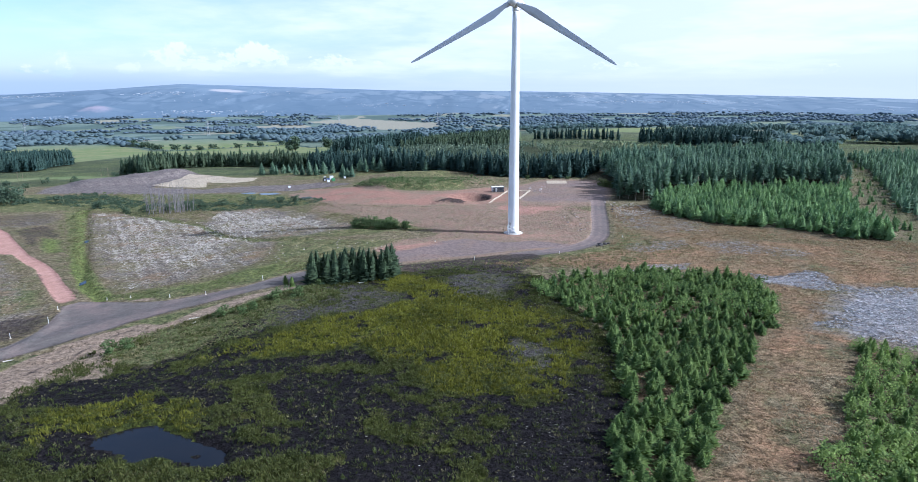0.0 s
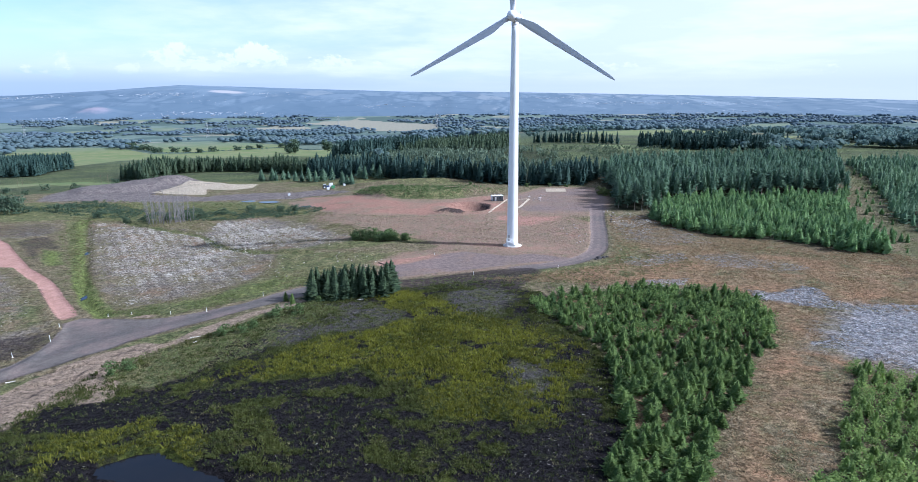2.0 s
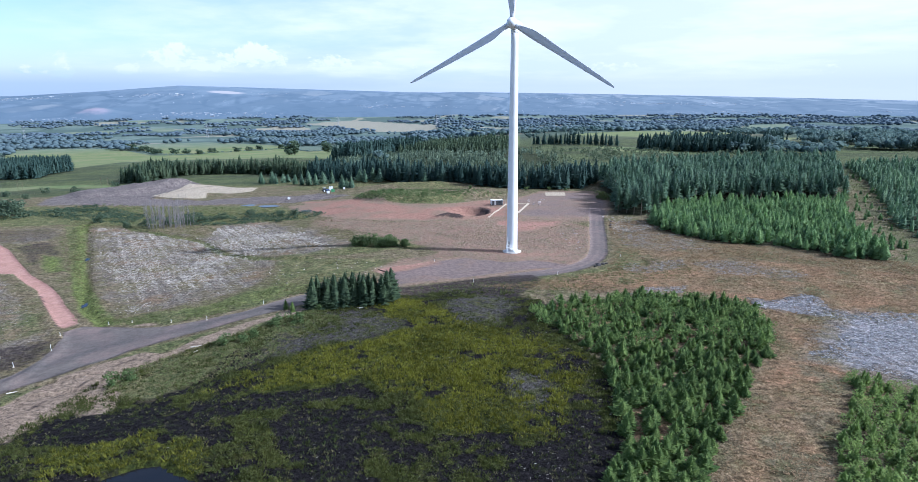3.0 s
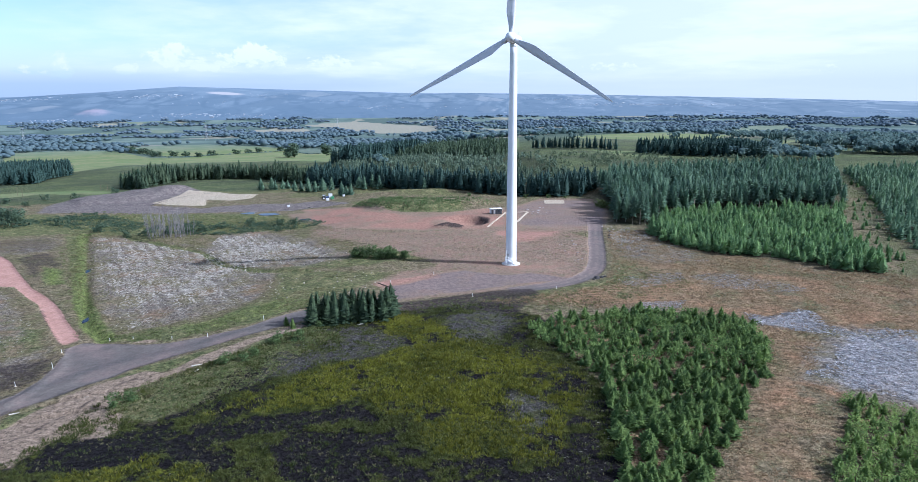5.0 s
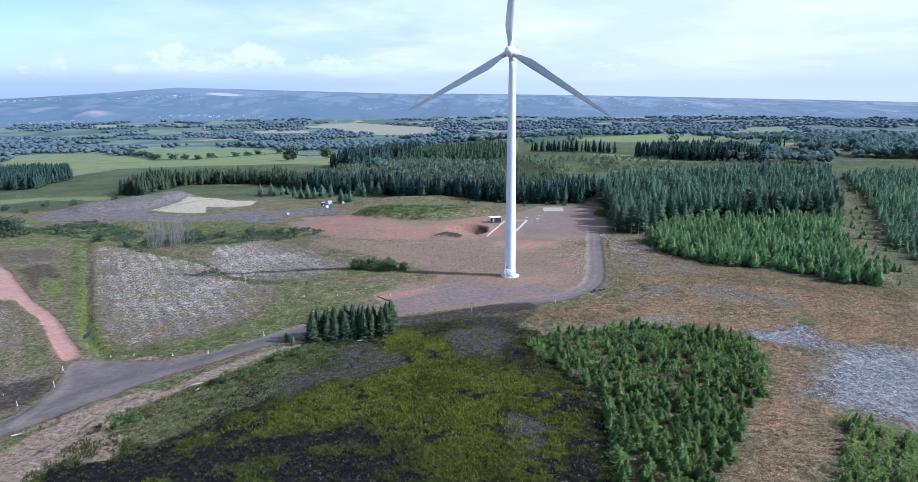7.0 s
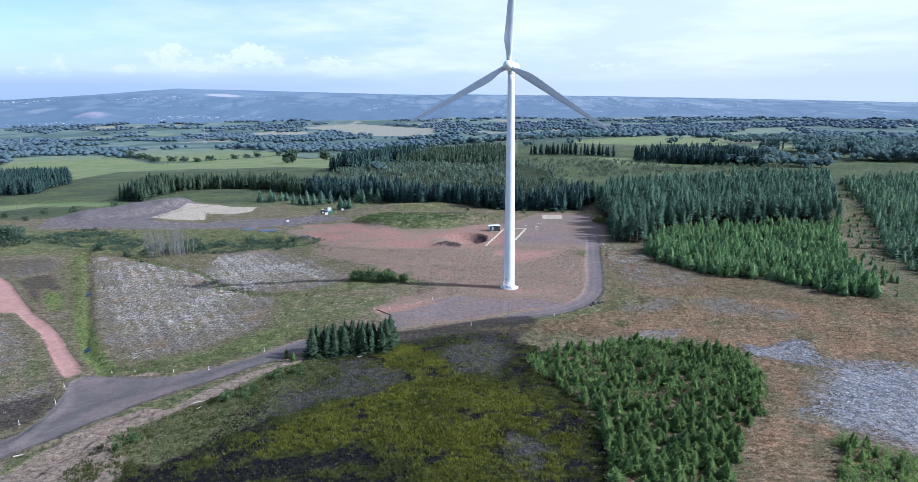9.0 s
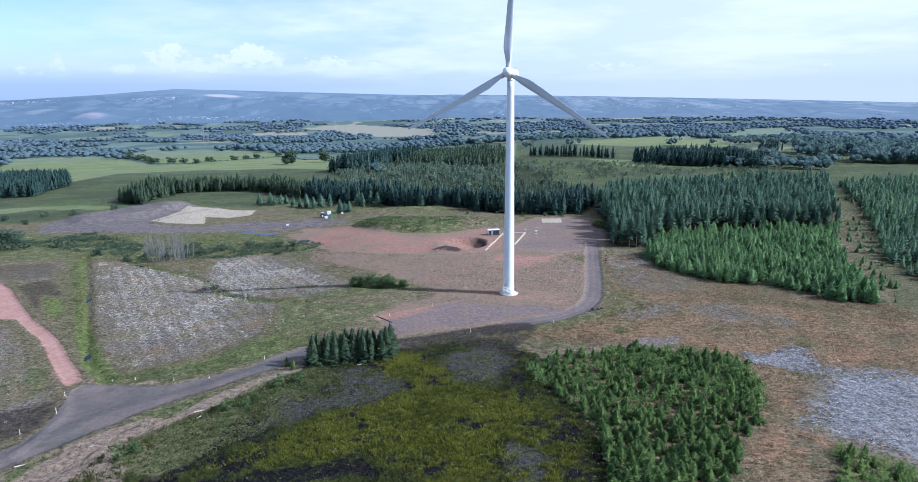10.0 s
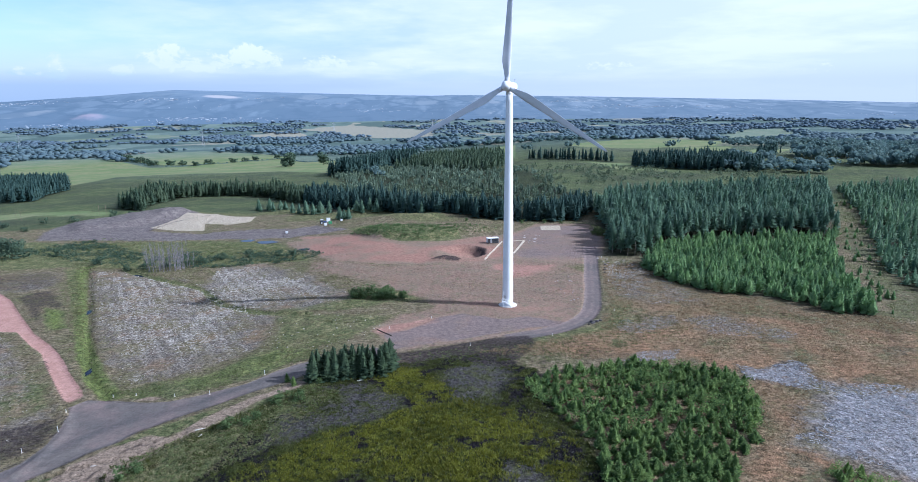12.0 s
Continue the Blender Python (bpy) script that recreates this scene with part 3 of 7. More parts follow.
    shade = g.mix(g.math("MULTIPLY", near, g.math("SUBTRACT", 1.0, g.math("MULTIPLY", trodden, 0.7))), (1.0, 1.0, 1.0), g.join(shade, shade, shade))
    colour = g.mix(1.0, colour, shade, "MULTIPLY")
    g.put(b.inputs["Base Color"], colour)
    rise = g.math("ADD", g.math("ADD", g.math("MULTIPLY", grit, 0.55), g.math("MULTIPLY", fine, 0.25)), g.math("MULTIPLY", mid, 0.7))
    trod = g.math("MAXIMUM", g.math("MAXIMUM", road, red), g.math("MAXIMUM", far, field))
    bump(g, b, g.math("MULTIPLY", rise, g.math("SUBTRACT", 1.0, g.math("MULTIPLY", trod, 0.85))), 1.0, 1.1)
    return m


def hill_material():
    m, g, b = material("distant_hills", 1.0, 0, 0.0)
    at = g.place()
    x, y, _ = g.split(at)
    # haze is put into these colours: blue plots, paler towards the east
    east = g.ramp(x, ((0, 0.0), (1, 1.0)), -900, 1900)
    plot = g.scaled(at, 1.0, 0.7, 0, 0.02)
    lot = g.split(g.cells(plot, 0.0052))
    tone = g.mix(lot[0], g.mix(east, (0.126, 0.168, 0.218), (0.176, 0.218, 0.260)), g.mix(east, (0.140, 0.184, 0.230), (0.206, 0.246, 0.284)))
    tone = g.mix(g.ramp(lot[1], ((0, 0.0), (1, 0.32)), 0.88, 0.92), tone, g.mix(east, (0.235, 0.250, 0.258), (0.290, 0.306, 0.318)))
    # woods, then shelter belts along the plot edges, in haze blue too
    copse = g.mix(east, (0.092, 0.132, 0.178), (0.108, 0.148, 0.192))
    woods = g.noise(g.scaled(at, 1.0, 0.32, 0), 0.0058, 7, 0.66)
    # darker foot under paler tops, painting haze that thickens with distance
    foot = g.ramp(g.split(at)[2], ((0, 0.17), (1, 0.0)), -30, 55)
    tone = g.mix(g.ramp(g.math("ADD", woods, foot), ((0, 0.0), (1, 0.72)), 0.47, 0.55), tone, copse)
    belt = g.cells(plot, 0.0052, "Distance", "DISTANCE_TO_EDGE")
    gaps = g.noise(at, 0.011, 3, 0.6)
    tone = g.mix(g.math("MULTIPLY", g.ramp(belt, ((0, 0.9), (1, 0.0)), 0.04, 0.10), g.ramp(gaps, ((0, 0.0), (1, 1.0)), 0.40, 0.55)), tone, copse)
    # open moorland along the western tops, in haze blue, with one bare quarried face
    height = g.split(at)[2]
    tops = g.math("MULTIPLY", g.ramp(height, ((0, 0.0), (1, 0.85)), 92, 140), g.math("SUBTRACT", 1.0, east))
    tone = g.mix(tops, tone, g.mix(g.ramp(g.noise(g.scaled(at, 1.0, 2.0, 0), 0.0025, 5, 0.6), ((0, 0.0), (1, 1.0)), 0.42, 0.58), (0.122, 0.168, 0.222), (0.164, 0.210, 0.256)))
    off = g.math("ADD", g.math("POWER", g.math("DIVIDE", g.math("ADD", x, 1490.0), 120.0), 2.0), g.math("POWER", g.math("DIVIDE", g.math("SUBTRACT", y, 3870.0), 75.0), 2.0))
    off = g.math("ADD", off, g.math("MULTIPLY", g.noise(at, 0.02, 4, 0.6), 0.9))
    tone = g.mix(g.ramp(off, ((0, 0.85), (1, 0.0)), 0.9, 1.5), tone, (0.341, 0.331, 0.341))
    # bare burnt shale on the old spoil heap
    away = g.math("SQRT", g.math("ADD", g.math("POWER", g.math("ADD", x, 1822.0), 2.0), g.math("POWER", g.math("SUBTRACT", y, 2960.0), 2.0)))
    away = g.math("ADD", away, g.math("MULTIPLY", g.noise(at, 0.02, 4, 0.6), 90.0))
    tone = g.mix(g.ramp(away, ((0, 0.9), (1, 0.0)), 60, 130), tone, (0.243, 0.223, 0.266))
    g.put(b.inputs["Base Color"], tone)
    return m


def leaf_material(name, deep, light, tip=None, scale=0.22, through_light=0.3):
    m, g, b = material(name, 0.75, 0, 0.2)
    at = g.place()
    tone = g.math("ADD", g.math("MULTIPLY", g.noise(at, scale, 2, 0.5), 0.68), g.math("MULTIPLY", g.island(), 0.32))
    colour = g.mix(g.ramp(tone, ((0, 0.0), (1, 1.0)), 0.30, 0.70), deep, light)
    if tip:
        colour = g.mix(g.ramp(g.noise(at, 1.3, 3, 0.65), ((0, 0.0), (1, 0.6)), 0.50, 0.74), colour, tip)
    g.put(b.inputs["Base Color"], colour)
    thin = g.nt.nodes.new("ShaderNodeBsdfTranslucent")
    both = g.nt.nodes.new("ShaderNodeMixShader")
    both.inputs[0].default_value = through_light
    g.put(thin.inputs["Color"], colour)
    out = g.nt.nodes["Material Output"]
    g.nt.links.new(b.outputs[0], both.inputs[1])
    g.nt.links.new(thin.outputs[0], both.inputs[2])
    g.nt.links.new(both.outputs[0], out.inputs[0])
    return m


def plain_material(name, colour, rough=0.6, metal=0.0, vary=0.12, scale=2.0, specular=0.4):
    m, g, b = material(name, rough, metal, specular)
    n = g.noise(g.place(), scale, 4, 0.6)
    darker = tuple(c * (1 - 2.2 * vary) for c in colour)
    lighter = tuple(min(1.0, c * (1 + vary)) for c in colour)
    g.put(b.inputs["Base Color"], g.mix(g.ramp(n, ((0, 0.0), (1, 1.0)), 0.3, 0.7), darker, lighter))
    g.put(b.inputs["Roughness"], g.ramp(n, ((0, max(0.05, rough - 0.1)), (1, min(1.0, rough + 0.1)))))
    return m


def water_material():
    m, g, b = material("still_water", 0.03, 0, 0.25)
    at = g.place()
    g.put(b.inputs["Base Color"], g.mix(g.noise(at, 0.3, 3), (0.005, 0.006, 0.008), (0.012, 0.011, 0.011)))
    bump(g, b, g.noise(at, 2.2, 3), 0.05, 0.05)
    return m


GROUND = ground_material()
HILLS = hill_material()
SPRUCE_YOUNG = leaf_material("young_spruce_needles", (0.042, 0.088, 0.028), (0.195, 0.276, 0.080), (0.325, 0.395, 0.138), 0.30, 0.5)
THICKET_SIDE = leaf_material("spruce_and_birch_leaves", (0.084, 0.142, 0.044), (0.275, 0.362, 0.105), (0.360, 0.430, 0.150), 0.30, 0.5)
SPRUCE_MID = leaf_material("planted_spruce_needles", (0.074, 0.148, 0.068), (0.255, 0.378, 0.152), (0.335, 0.450, 0.200), 0.12, 0.5)
SPRUCE_DARK = leaf_material("old_spruce_needles", (0.058, 0.112, 0.088), (0.190, 0.285, 0.178), (0.240, 0.335, 0.208), 0.07, 0.5)
BROADLEAF = leaf_material("broad_leaves", (0.036, 0.064, 0.044), (0.094, 0.134, 0.078), (0.118, 0.154, 0.086), 0.12, 0.4)
# leaves of the plain, with light blue haze mixed into their colour
HAZY_PLAIN_LEAVES = leaf_material("hazy_plain_wood_leaves", (0.076, 0.128, 0.128), (0.148, 0.208, 0.180), None, 0.03, 0.5)
SPRUCE_EAST = leaf_material("east_spruce_needles", (0.082, 0.146, 0.100), (0.245, 0.350, 0.200), (0.300, 0.400, 0.235), 0.06, 0.5)
SPRUCE_PINE = leaf_material("pine_needles", (0.040, 0.074, 0.048), (0.118, 0.160, 0.090), (0.150, 0.190, 0.105), 0.06, 0.5)
# dark spruce clumps, and the belt whose shaded face is put into the colour
SPRUCE_DARK_SHADED = leaf_material("dark_shaded_spruce_needles", (0.024, 0.056, 0.052), (0.070, 0.118, 0.094), None, 0.08, 0.45)
BIRCH_MIX = leaf_material("mixed_wood_leaves", (0.064, 0.094, 0.058), (0.150, 0.185, 0.108), (0.175, 0.205, 0.120), 0.05, 0.4)
# palest and bluest leaves: the thickest haze painted in
HAZY_FARTHEST_LEAVES = leaf_material("hazy_farthest_wood_leaves", (0.118, 0.168, 0.214), (0.156, 0.208, 0.246), None, 0.006, 0.5)
DROWNED = plain_material("drowned_wood", (0.235, 0.215, 0.220), 0.9, 0, 0.25, 1.5, 0.1)
PALE_BARK = plain_material("pale_bark", (0.30, 0.25, 0.20), 0.9, 0, 0.25, 1.2, 0.1)
SPRUCE_BACK = leaf_material("mixed_spruce_needles", (0.066, 0.104, 0.078), (0.200, 0.255, 0.165), (0.240, 0.290, 0.190), 0.05, 0.5)
SPRUCE_COPSE = leaf_material("copse_spruce_needles", (0.014, 0.032, 0.020), (0.074, 0.110, 0.054), (0.105, 0.145, 0.072), 0.4, 0.3)
# mid-distance leaves, haze painted in as blue-green
HAZY_FAR_LEAVES = leaf_material("hazy_distant_wood_leaves", (0.106, 0.160, 0.188), (0.152, 0.208, 0.220), None, 0.012, 0.5)
WILLOW = leaf_material("willow_scrub_leaves", (0.048, 0.088, 0.028), (0.125, 0.172, 0.066), (0.160, 0.205, 0.090), 0.5, 0.4)
SEDGE = leaf_material("sedge_blades", (0.040, 0.046, 0.008), (0.186, 0.188, 0.020), (0.265, 0.255, 0.055), 0.09, 0.35)
OLIVE_SEDGE = leaf_material("olive_sedge_blades", (0.028, 0.038, 0.011), (0.092, 0.102, 0.024), (0.132, 0.134, 0.048), 0.12, 0.35)
TUSSOCK = leaf_material("tussock_blades", (0.094, 0.094, 0.036), (0.205, 0.185, 0.092), (0.270, 0.235, 0.140), 0.2, 0.4)
BARK = plain_material("bark", (0.085, 0.068, 0.055), 0.9, 0, 0.2, 3.0, 0.15)
DEAD_WOOD = plain_material("bleached_wood", (0.50, 0.46, 0.40), 0.85, 0, 0.25, 1.5, 0.15)
STUMP_WOOD = plain_material("stump_wood", (0.46, 0.41, 0.34), 0.9, 0, 0.35, 0.6, 0.1)
TIMBER = plain_material("sawn_timber", (0.52, 0.44, 0.33), 0.8, 0, 0.15, 1.2, 0.2)
TOWER_PAINT = plain_material("tower_paint", (0.70, 0.72, 0.74), 0.38, 0, 0.03, 0.25, 0.45)
BLADE_PAINT = plain_material("blade_paint", (0.50, 0.52, 0.55), 0.42, 0, 0.04, 0.3, 0.4)
STEEL = plain_material("galvanised_steel", (0.48, 0.49, 0.50), 0.45, 0.8, 0.1, 3.0)
CONCRETE = plain_material("concrete", (0.52, 0.49, 0.45), 0.85, 0, 0.12, 0.9, 0.2)
WHITE_SHEET = plain_material("white_sheet_metal", (0.64, 0.65, 0.65), 0.45, 0, 0.06, 0.8)
DARK_SHEET = plain_material("dark_sheet_metal", (0.035, 0.036, 0.04), 0.5, 0, 0.15, 1.0)
BLUE_PAINT = plain_material("blue_machine_paint", (0.022, 0.055, 0.16), 0.35, 0, 0.1, 1.5, 0.5)
GREEN_PAINT = plain_material("green_tank_paint", (0.06, 0.20, 0.09), 0.45, 0, 0.12, 1.5)
RUBBER = plain_material("tyre_rubber", (0.022, 0.022, 0.023), 0.85, 0, 0.2, 4.0)
GLASS = plain_material("cab_glass", (0.03, 0.04, 0.05), 0.08, 0, 0.05, 1.0, 0.6)
HOUSE_WALL = plain_material("house_wall", (0.36, 0.39, 0.43), 0.85, 0, 0.3, 0.02, 0.2)
SILVER_WOOD = plain_material("silvered_wood", (0.44, 0.43, 0.43), 0.85, 0, 0.3, 1.5, 0.15)
WATER = water_material()


def moss_cover(x, y):
    """How much moss grows on the bog: over 0.5 it closes, below it bare peat shows."""
    v = 0.50 + 1.3 * (wobble(x + 30, y, 11) - 0.5) + 1.3 * (wobble(x + 11, y * 1.4, 3.6, 2) - 0.5)
    v = v + 0.34 * smooth(-4, 4, inside(x, y, MOSS) + 6 * (wobble(x, y, 6) - 0.5))
    v = v + 0.35 * np.exp(-(((x + 74) / 14) ** 2) - ((y + 136) / 7) ** 2) + 0.25 * np.exp(-(((x + 48) / 7) ** 2) - ((y + 138) / 13) ** 2) + 0.4 * np.exp(-(((x + 59) / 5) ** 2) - ((y + 151) / 3) ** 2)
    for poly in PEAT:
        v = v - 0.86 * smooth(-1.5, 2.0, inside(x, y, poly) + 5 * (wobble(x, y, 4) - 0.5))
    for poly in SPECKLED:
        v = v - 0.48 * smooth(-2, 3, inside(x, y, poly) + 5 * (wobble(x, y, 6) - 0.5))
    return v


# ---- the ground, one sheet to the horizon ----
def build_ground():
    xs = sorted({-v for v in grown(206, 345, 1.4, 1.02)} | set(grown(-206, 112, 1.08, 1.0)) | set(grown(112, 345, 1.3, 1.016)) | {-700.0, -560.0, -480.0, -420.0, -380.0, 380.0, 420.0, 480.0, 560.0, 700.0})
    ys = [-v for v in reversed(grown(172, 4700, 3.0, 1.22))][:-1] + grown(-172, 40, 1.08, 1.0)[:-1] + grown(40, 250, 1.95, 1.0)[:-1] + grown(250, 4560, 2.2, 1.03)
    u, d = np.meshgrid(np.array(xs), np.array(ys))
    # rows past the clearing fan out from the valley and bend into arcs
    fan = np.where(d > 200, (d + 226) / 426, np.where(d < -172, 1 + (-172 - d) / 160, 1.0))
    a = u * fan / np.maximum(d + 226, 60)
    arc = np.sqrt(1 + np.minimum(a * a, 4)) ** (smooth(240, 1200, d))
    x = np.where(d > 200, -19 + (u + 19) * fan / arc, u * fan)
    y = np.where(d > 200, -226 + (d + 226) / arc, d)
    z = ground_height(x.ravel(), y.ravel())
    nx = len(xs)
    i = np.arange(len(ys) - 1)[:, None] * nx + np.arange(nx - 1)[None]
    faces = np.stack([i, i + 1, i + nx + 1, i + nx], -1).reshape(-1, 4)
    x, y = x.ravel(), y.ravel()
    corners = np.stack([x, y, z], 1)
    beyond = np.hypot(x[faces[:, 0]] + 19, y[faces[:, 0]] + 226) > 3350
    beyond &= y[faces[:, 0]] > 0
    used, hill_faces = np.unique(faces[beyond], return_inverse=True)
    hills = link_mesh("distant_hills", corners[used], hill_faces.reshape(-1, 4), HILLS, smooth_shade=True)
    tagged(hills, "low hills along the far horizon, coloured blue for haze", "hills", kind="structure")
    used, faces = np.unique(faces[~beyond], return_inverse=True)
    faces, x, y, z = faces.reshape(-1, 4), x[used], y[used], z[used]
    ground = link_mesh("ground", corners[used], faces, GROUND, smooth_shade=True)
    tagged(ground, "open moor with peat, dry grass and gravel reaching a far plain", "ground", kind="structure")
    me = ground.data

    def edge(v, soft):
        return np.clip(0.5 + v / (2 * soft), 0, 1)

    near = smooth(330, 250, y) * smooth(420, 320, np.abs(x)) * (y > -600)
    rag = (wobble(x, y, 8) - 0.5) * 5

    def zone(poly, soft=3.0, frayed=1.0):
        return edge(inside(x, y, poly) + rag * frayed, soft)

    def band(line, wide, soft=1.5, frayed=0.4):
        return edge(wide - along(x, y, line) + rag * frayed, soft)

    def over(*layers):
        return functools.reduce(np.maximum, layers)

    # roads, tracks, hardstand and yard
    east_road = edge(3.3 - along(x, y, ROAD) + rag * 0.1, 0.7) * smooth(-14, 6, x)
    road = over(zone(ROAD_BED, 0.7, 0.1), east_road)
    red = zone(RED_BED, 0.7, 0.08) * (1 - 0.9 * smooth(-128, -121, x - 0.4 * (y + 65)))
    grey = zone([(-40, -44), (-45, -27), (-37, -25), (-27, -14), (-17, -7), (-5, -14), (6, -12), (18, -17), (23, -20), (14.5, -24), (4, -27), (-8, -31.5), (-19, -37), (-30, -41)], 2.2, 0.5)
    fargrey = zone([(8, 74), (18, 66), (31, 63), (54, 71), (66, 126), (60, 152), (33, 154), (24, 149), (10, 128)], 4, 0.9) * (0.62 + 0.5 * wobble(x, y, 16))
    road = over(road, grey * (0.40 + 0.45 * wobble(x, y, 9)), fargrey * 0.62)
    scuffed = zone([(-92, 80), (-55, 64), (30, 62), (40, 44), (36, 14), (30, -2), (20, -14), (-5, -14), (-17, -7), (-40, -26), (-52, -24), (-46, -14), (-30, 0), (-36, 12), (-50, 26), (-66, 40), (-88, 58)], 4, 0.8) * (0.48 + 0.46 * wobble(x, y, 12))
    yards = over(zone(HARDSTAND, 3, 0.4), zone(YARD, 3, 0.6), zone(RED_SOIL, 3, 0.6), scuffed)
    redden = zone(RED_SOIL, 5, 1.2) * (0.13 + 0.86 * wobble(x + 40, y * 1.6, 15))
    redden = over(redden, zone([(-4, 63), (29, 62), (25, 43), (6, 35), (-4, 43)], 4, 1.2) * (0.20 + 0.7 * wobble(x + 90, y, 9)))
    redden = over(redden, band([(-44, -26), (-30, -16)], 5, 4, 1.0) * 0.62, band([(-14, 2), (4, -4), (14, -4)], 6, 5, 1.0) * 0.5)
    red = over(red, redden)
    pale = over(zone(PALE_PAD, 1.2, 0.35) * (0.66 + 0.30 * wobble(x, y, 5)), edge(inside(x, y, [(31, 139), (43, 139), (44, 152), (32, 152)]), 0.5) * 0.9)
    zone_attribute(me, "made", road, red, yards, pale)

    # bog, dry grass, felled ground, fields
    weedy_edge = zone([(-92, -98), (-80, -90), (-73, -79), (-68, -69), (-58, -63), (-57, -71), (-61, -80), (-66, -88), (-70, -95), (-70, -106), (-78, -116), (-90, -112)], 2.5, 0.6)
    bog = zone(BOG, 2.5, 0.6) * (1 - 0.9 * weedy_edge)
    dry = zone([(-14, -46), (30, -26), (62, -4), (150, -40), (170, -100), (70, -108), (40, -140), (30, -200), (-4, -200), (10, -152), (30, -124), (56, -84), (60, -62), (30, -52)], 5) * (0.55 + 0.35 * wobble(x, y, 30))
    dry = over(dry, zone([(40, 60), (70, 62), (74, 22), (128, -14), (150, -42), (60, -20), (34, -12), (42, 30)], 5) * (0.20 + 0.5 * wobble(x + 99, y, 22)))
    dry = dry * (1 - 0.6 * smooth(0.54, 0.68, wobble(x + 7, y * 1.5, 10)))
    dry = over(dry, 0.62 * zone(YOUNG_NEAR, 2, 0.2))
    dry = over(dry, 0.85 * zone([(53, -42), (70, -37), (88, -42), (74, -55), (60, -62), (52, -56)], 4), 0.85 * zone([(56, -66), (66, -72), (70, -78), (60, -94), (50, -104), (36, -128), (46, -122), (54, -92), (58, -78)], 3))
    brash_w = zone(BRASH_WEST, 5, 1.4) * (0.66 + 0.40 * wobble(x, y, 24)) * (1 - 0.9 * band(GULLY, 2.0, 1.2, 0.3))
    brash_e = 1.35 * over(zone(BRASH_EAST, 6, 2.0), zone([(61, -57), (66, -61), (78, -55), (80, -57), (78, -66), (76, -72), (71, -73), (67, -69), (60, -66)], 2.0, 0.6))
    thin = ([(32, -25), (42, -17), (57, -14), (56, -23), (41, -30)], [(60, -17), (72, -14), (84, -24), (92, -32), (85, -37), (70, -33), (58, -29)], [(28, -51), (37, -46), (49, -45), (45, -52), (32, -55)], [(47, 40), (64, 44), (74, 13), (74, 2), (55, -1), (44, 7)])
    streak = over(*[zone(q, 5, 1.2) for q in thin]) * (0.35 + 0.75 * wobble(x, y * 2.0, 12))
    corner = zone([(-250, 66), (-215, 73), (-206, 67), (-194, 46), (-209, 37), (-240, 36)], 5) * (0.35 + 0.5 * wobble(x, y, 12))
    lower = 0.62 * zone([(-200, 4), (-172, -20), (-146, -50), (-127, -72), (-122, -84), (-130, -104), (-260, -60), (-240, 20)], 4) * (0.5 + wobble(x, y, 14))
    brash = over(brash_w, brash_e, streak, corner, lower)
    field = over(*[edge(inside(x, y, q), 6 + 0.006 * (y + 226)) for q in PLAIN_FIELDS])
    field = over(field, 0.58 * zone([(-440, 255), (-366, 246), (-353, 268), (-300, 257), (-278, 284), (-326, 312), (-380, 311), (-425, 300)], 14, 3.0))
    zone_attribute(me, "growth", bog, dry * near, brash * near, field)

    # moss and bare peat
    speckled = over(*[zone(q, 3.5, 1.0) for q in SPECKLED])
    moss = moss_cover(x, y)
    dark = zone([(-40, -46), (-30, -42.5), (-19, -37.5), (-5, -32.5), (4, -31), (7, -35), (3, -46), (-4, -57), (-19, -52), (-23, -50), (-36, -57), (-44, -52)], 1.5, 0.3) * (0.42 + 0.65 * wobble(x, y, 4))
    dark = over(dark, 0.55 * zone([(-206, 30), (-197, 46), (-178, 20), (-160, -12), (-167, -13), (-183, 4)], 3), 0.45 * zone([(-250, 66), (-215, 73), (-206, 67), (-194, 46), (-209, 37), (-240, 36)], 5), 0.6 * zone([(-135, -80), (-128, -77), (-123, -74), (-119.5, -80), (-118, -91), (-124, -97), (-140, -92)], 3))
    dark = over(dark, 0.45 * zone([(3, -46), (7, -36), (22, -32), (34, -50), (12, -55), (0, -60)], 3, 0.8) * (0.4 + 0.8 * wobble(x, y, 5)))
    rut = np.abs(along(x, y, ROAD) - 1.15)
    dark = over(dark, edge(0.5 - rut + rag * 0.08, 0.7) * (0.22 + 0.12 * smooth(-60, 20, x)))
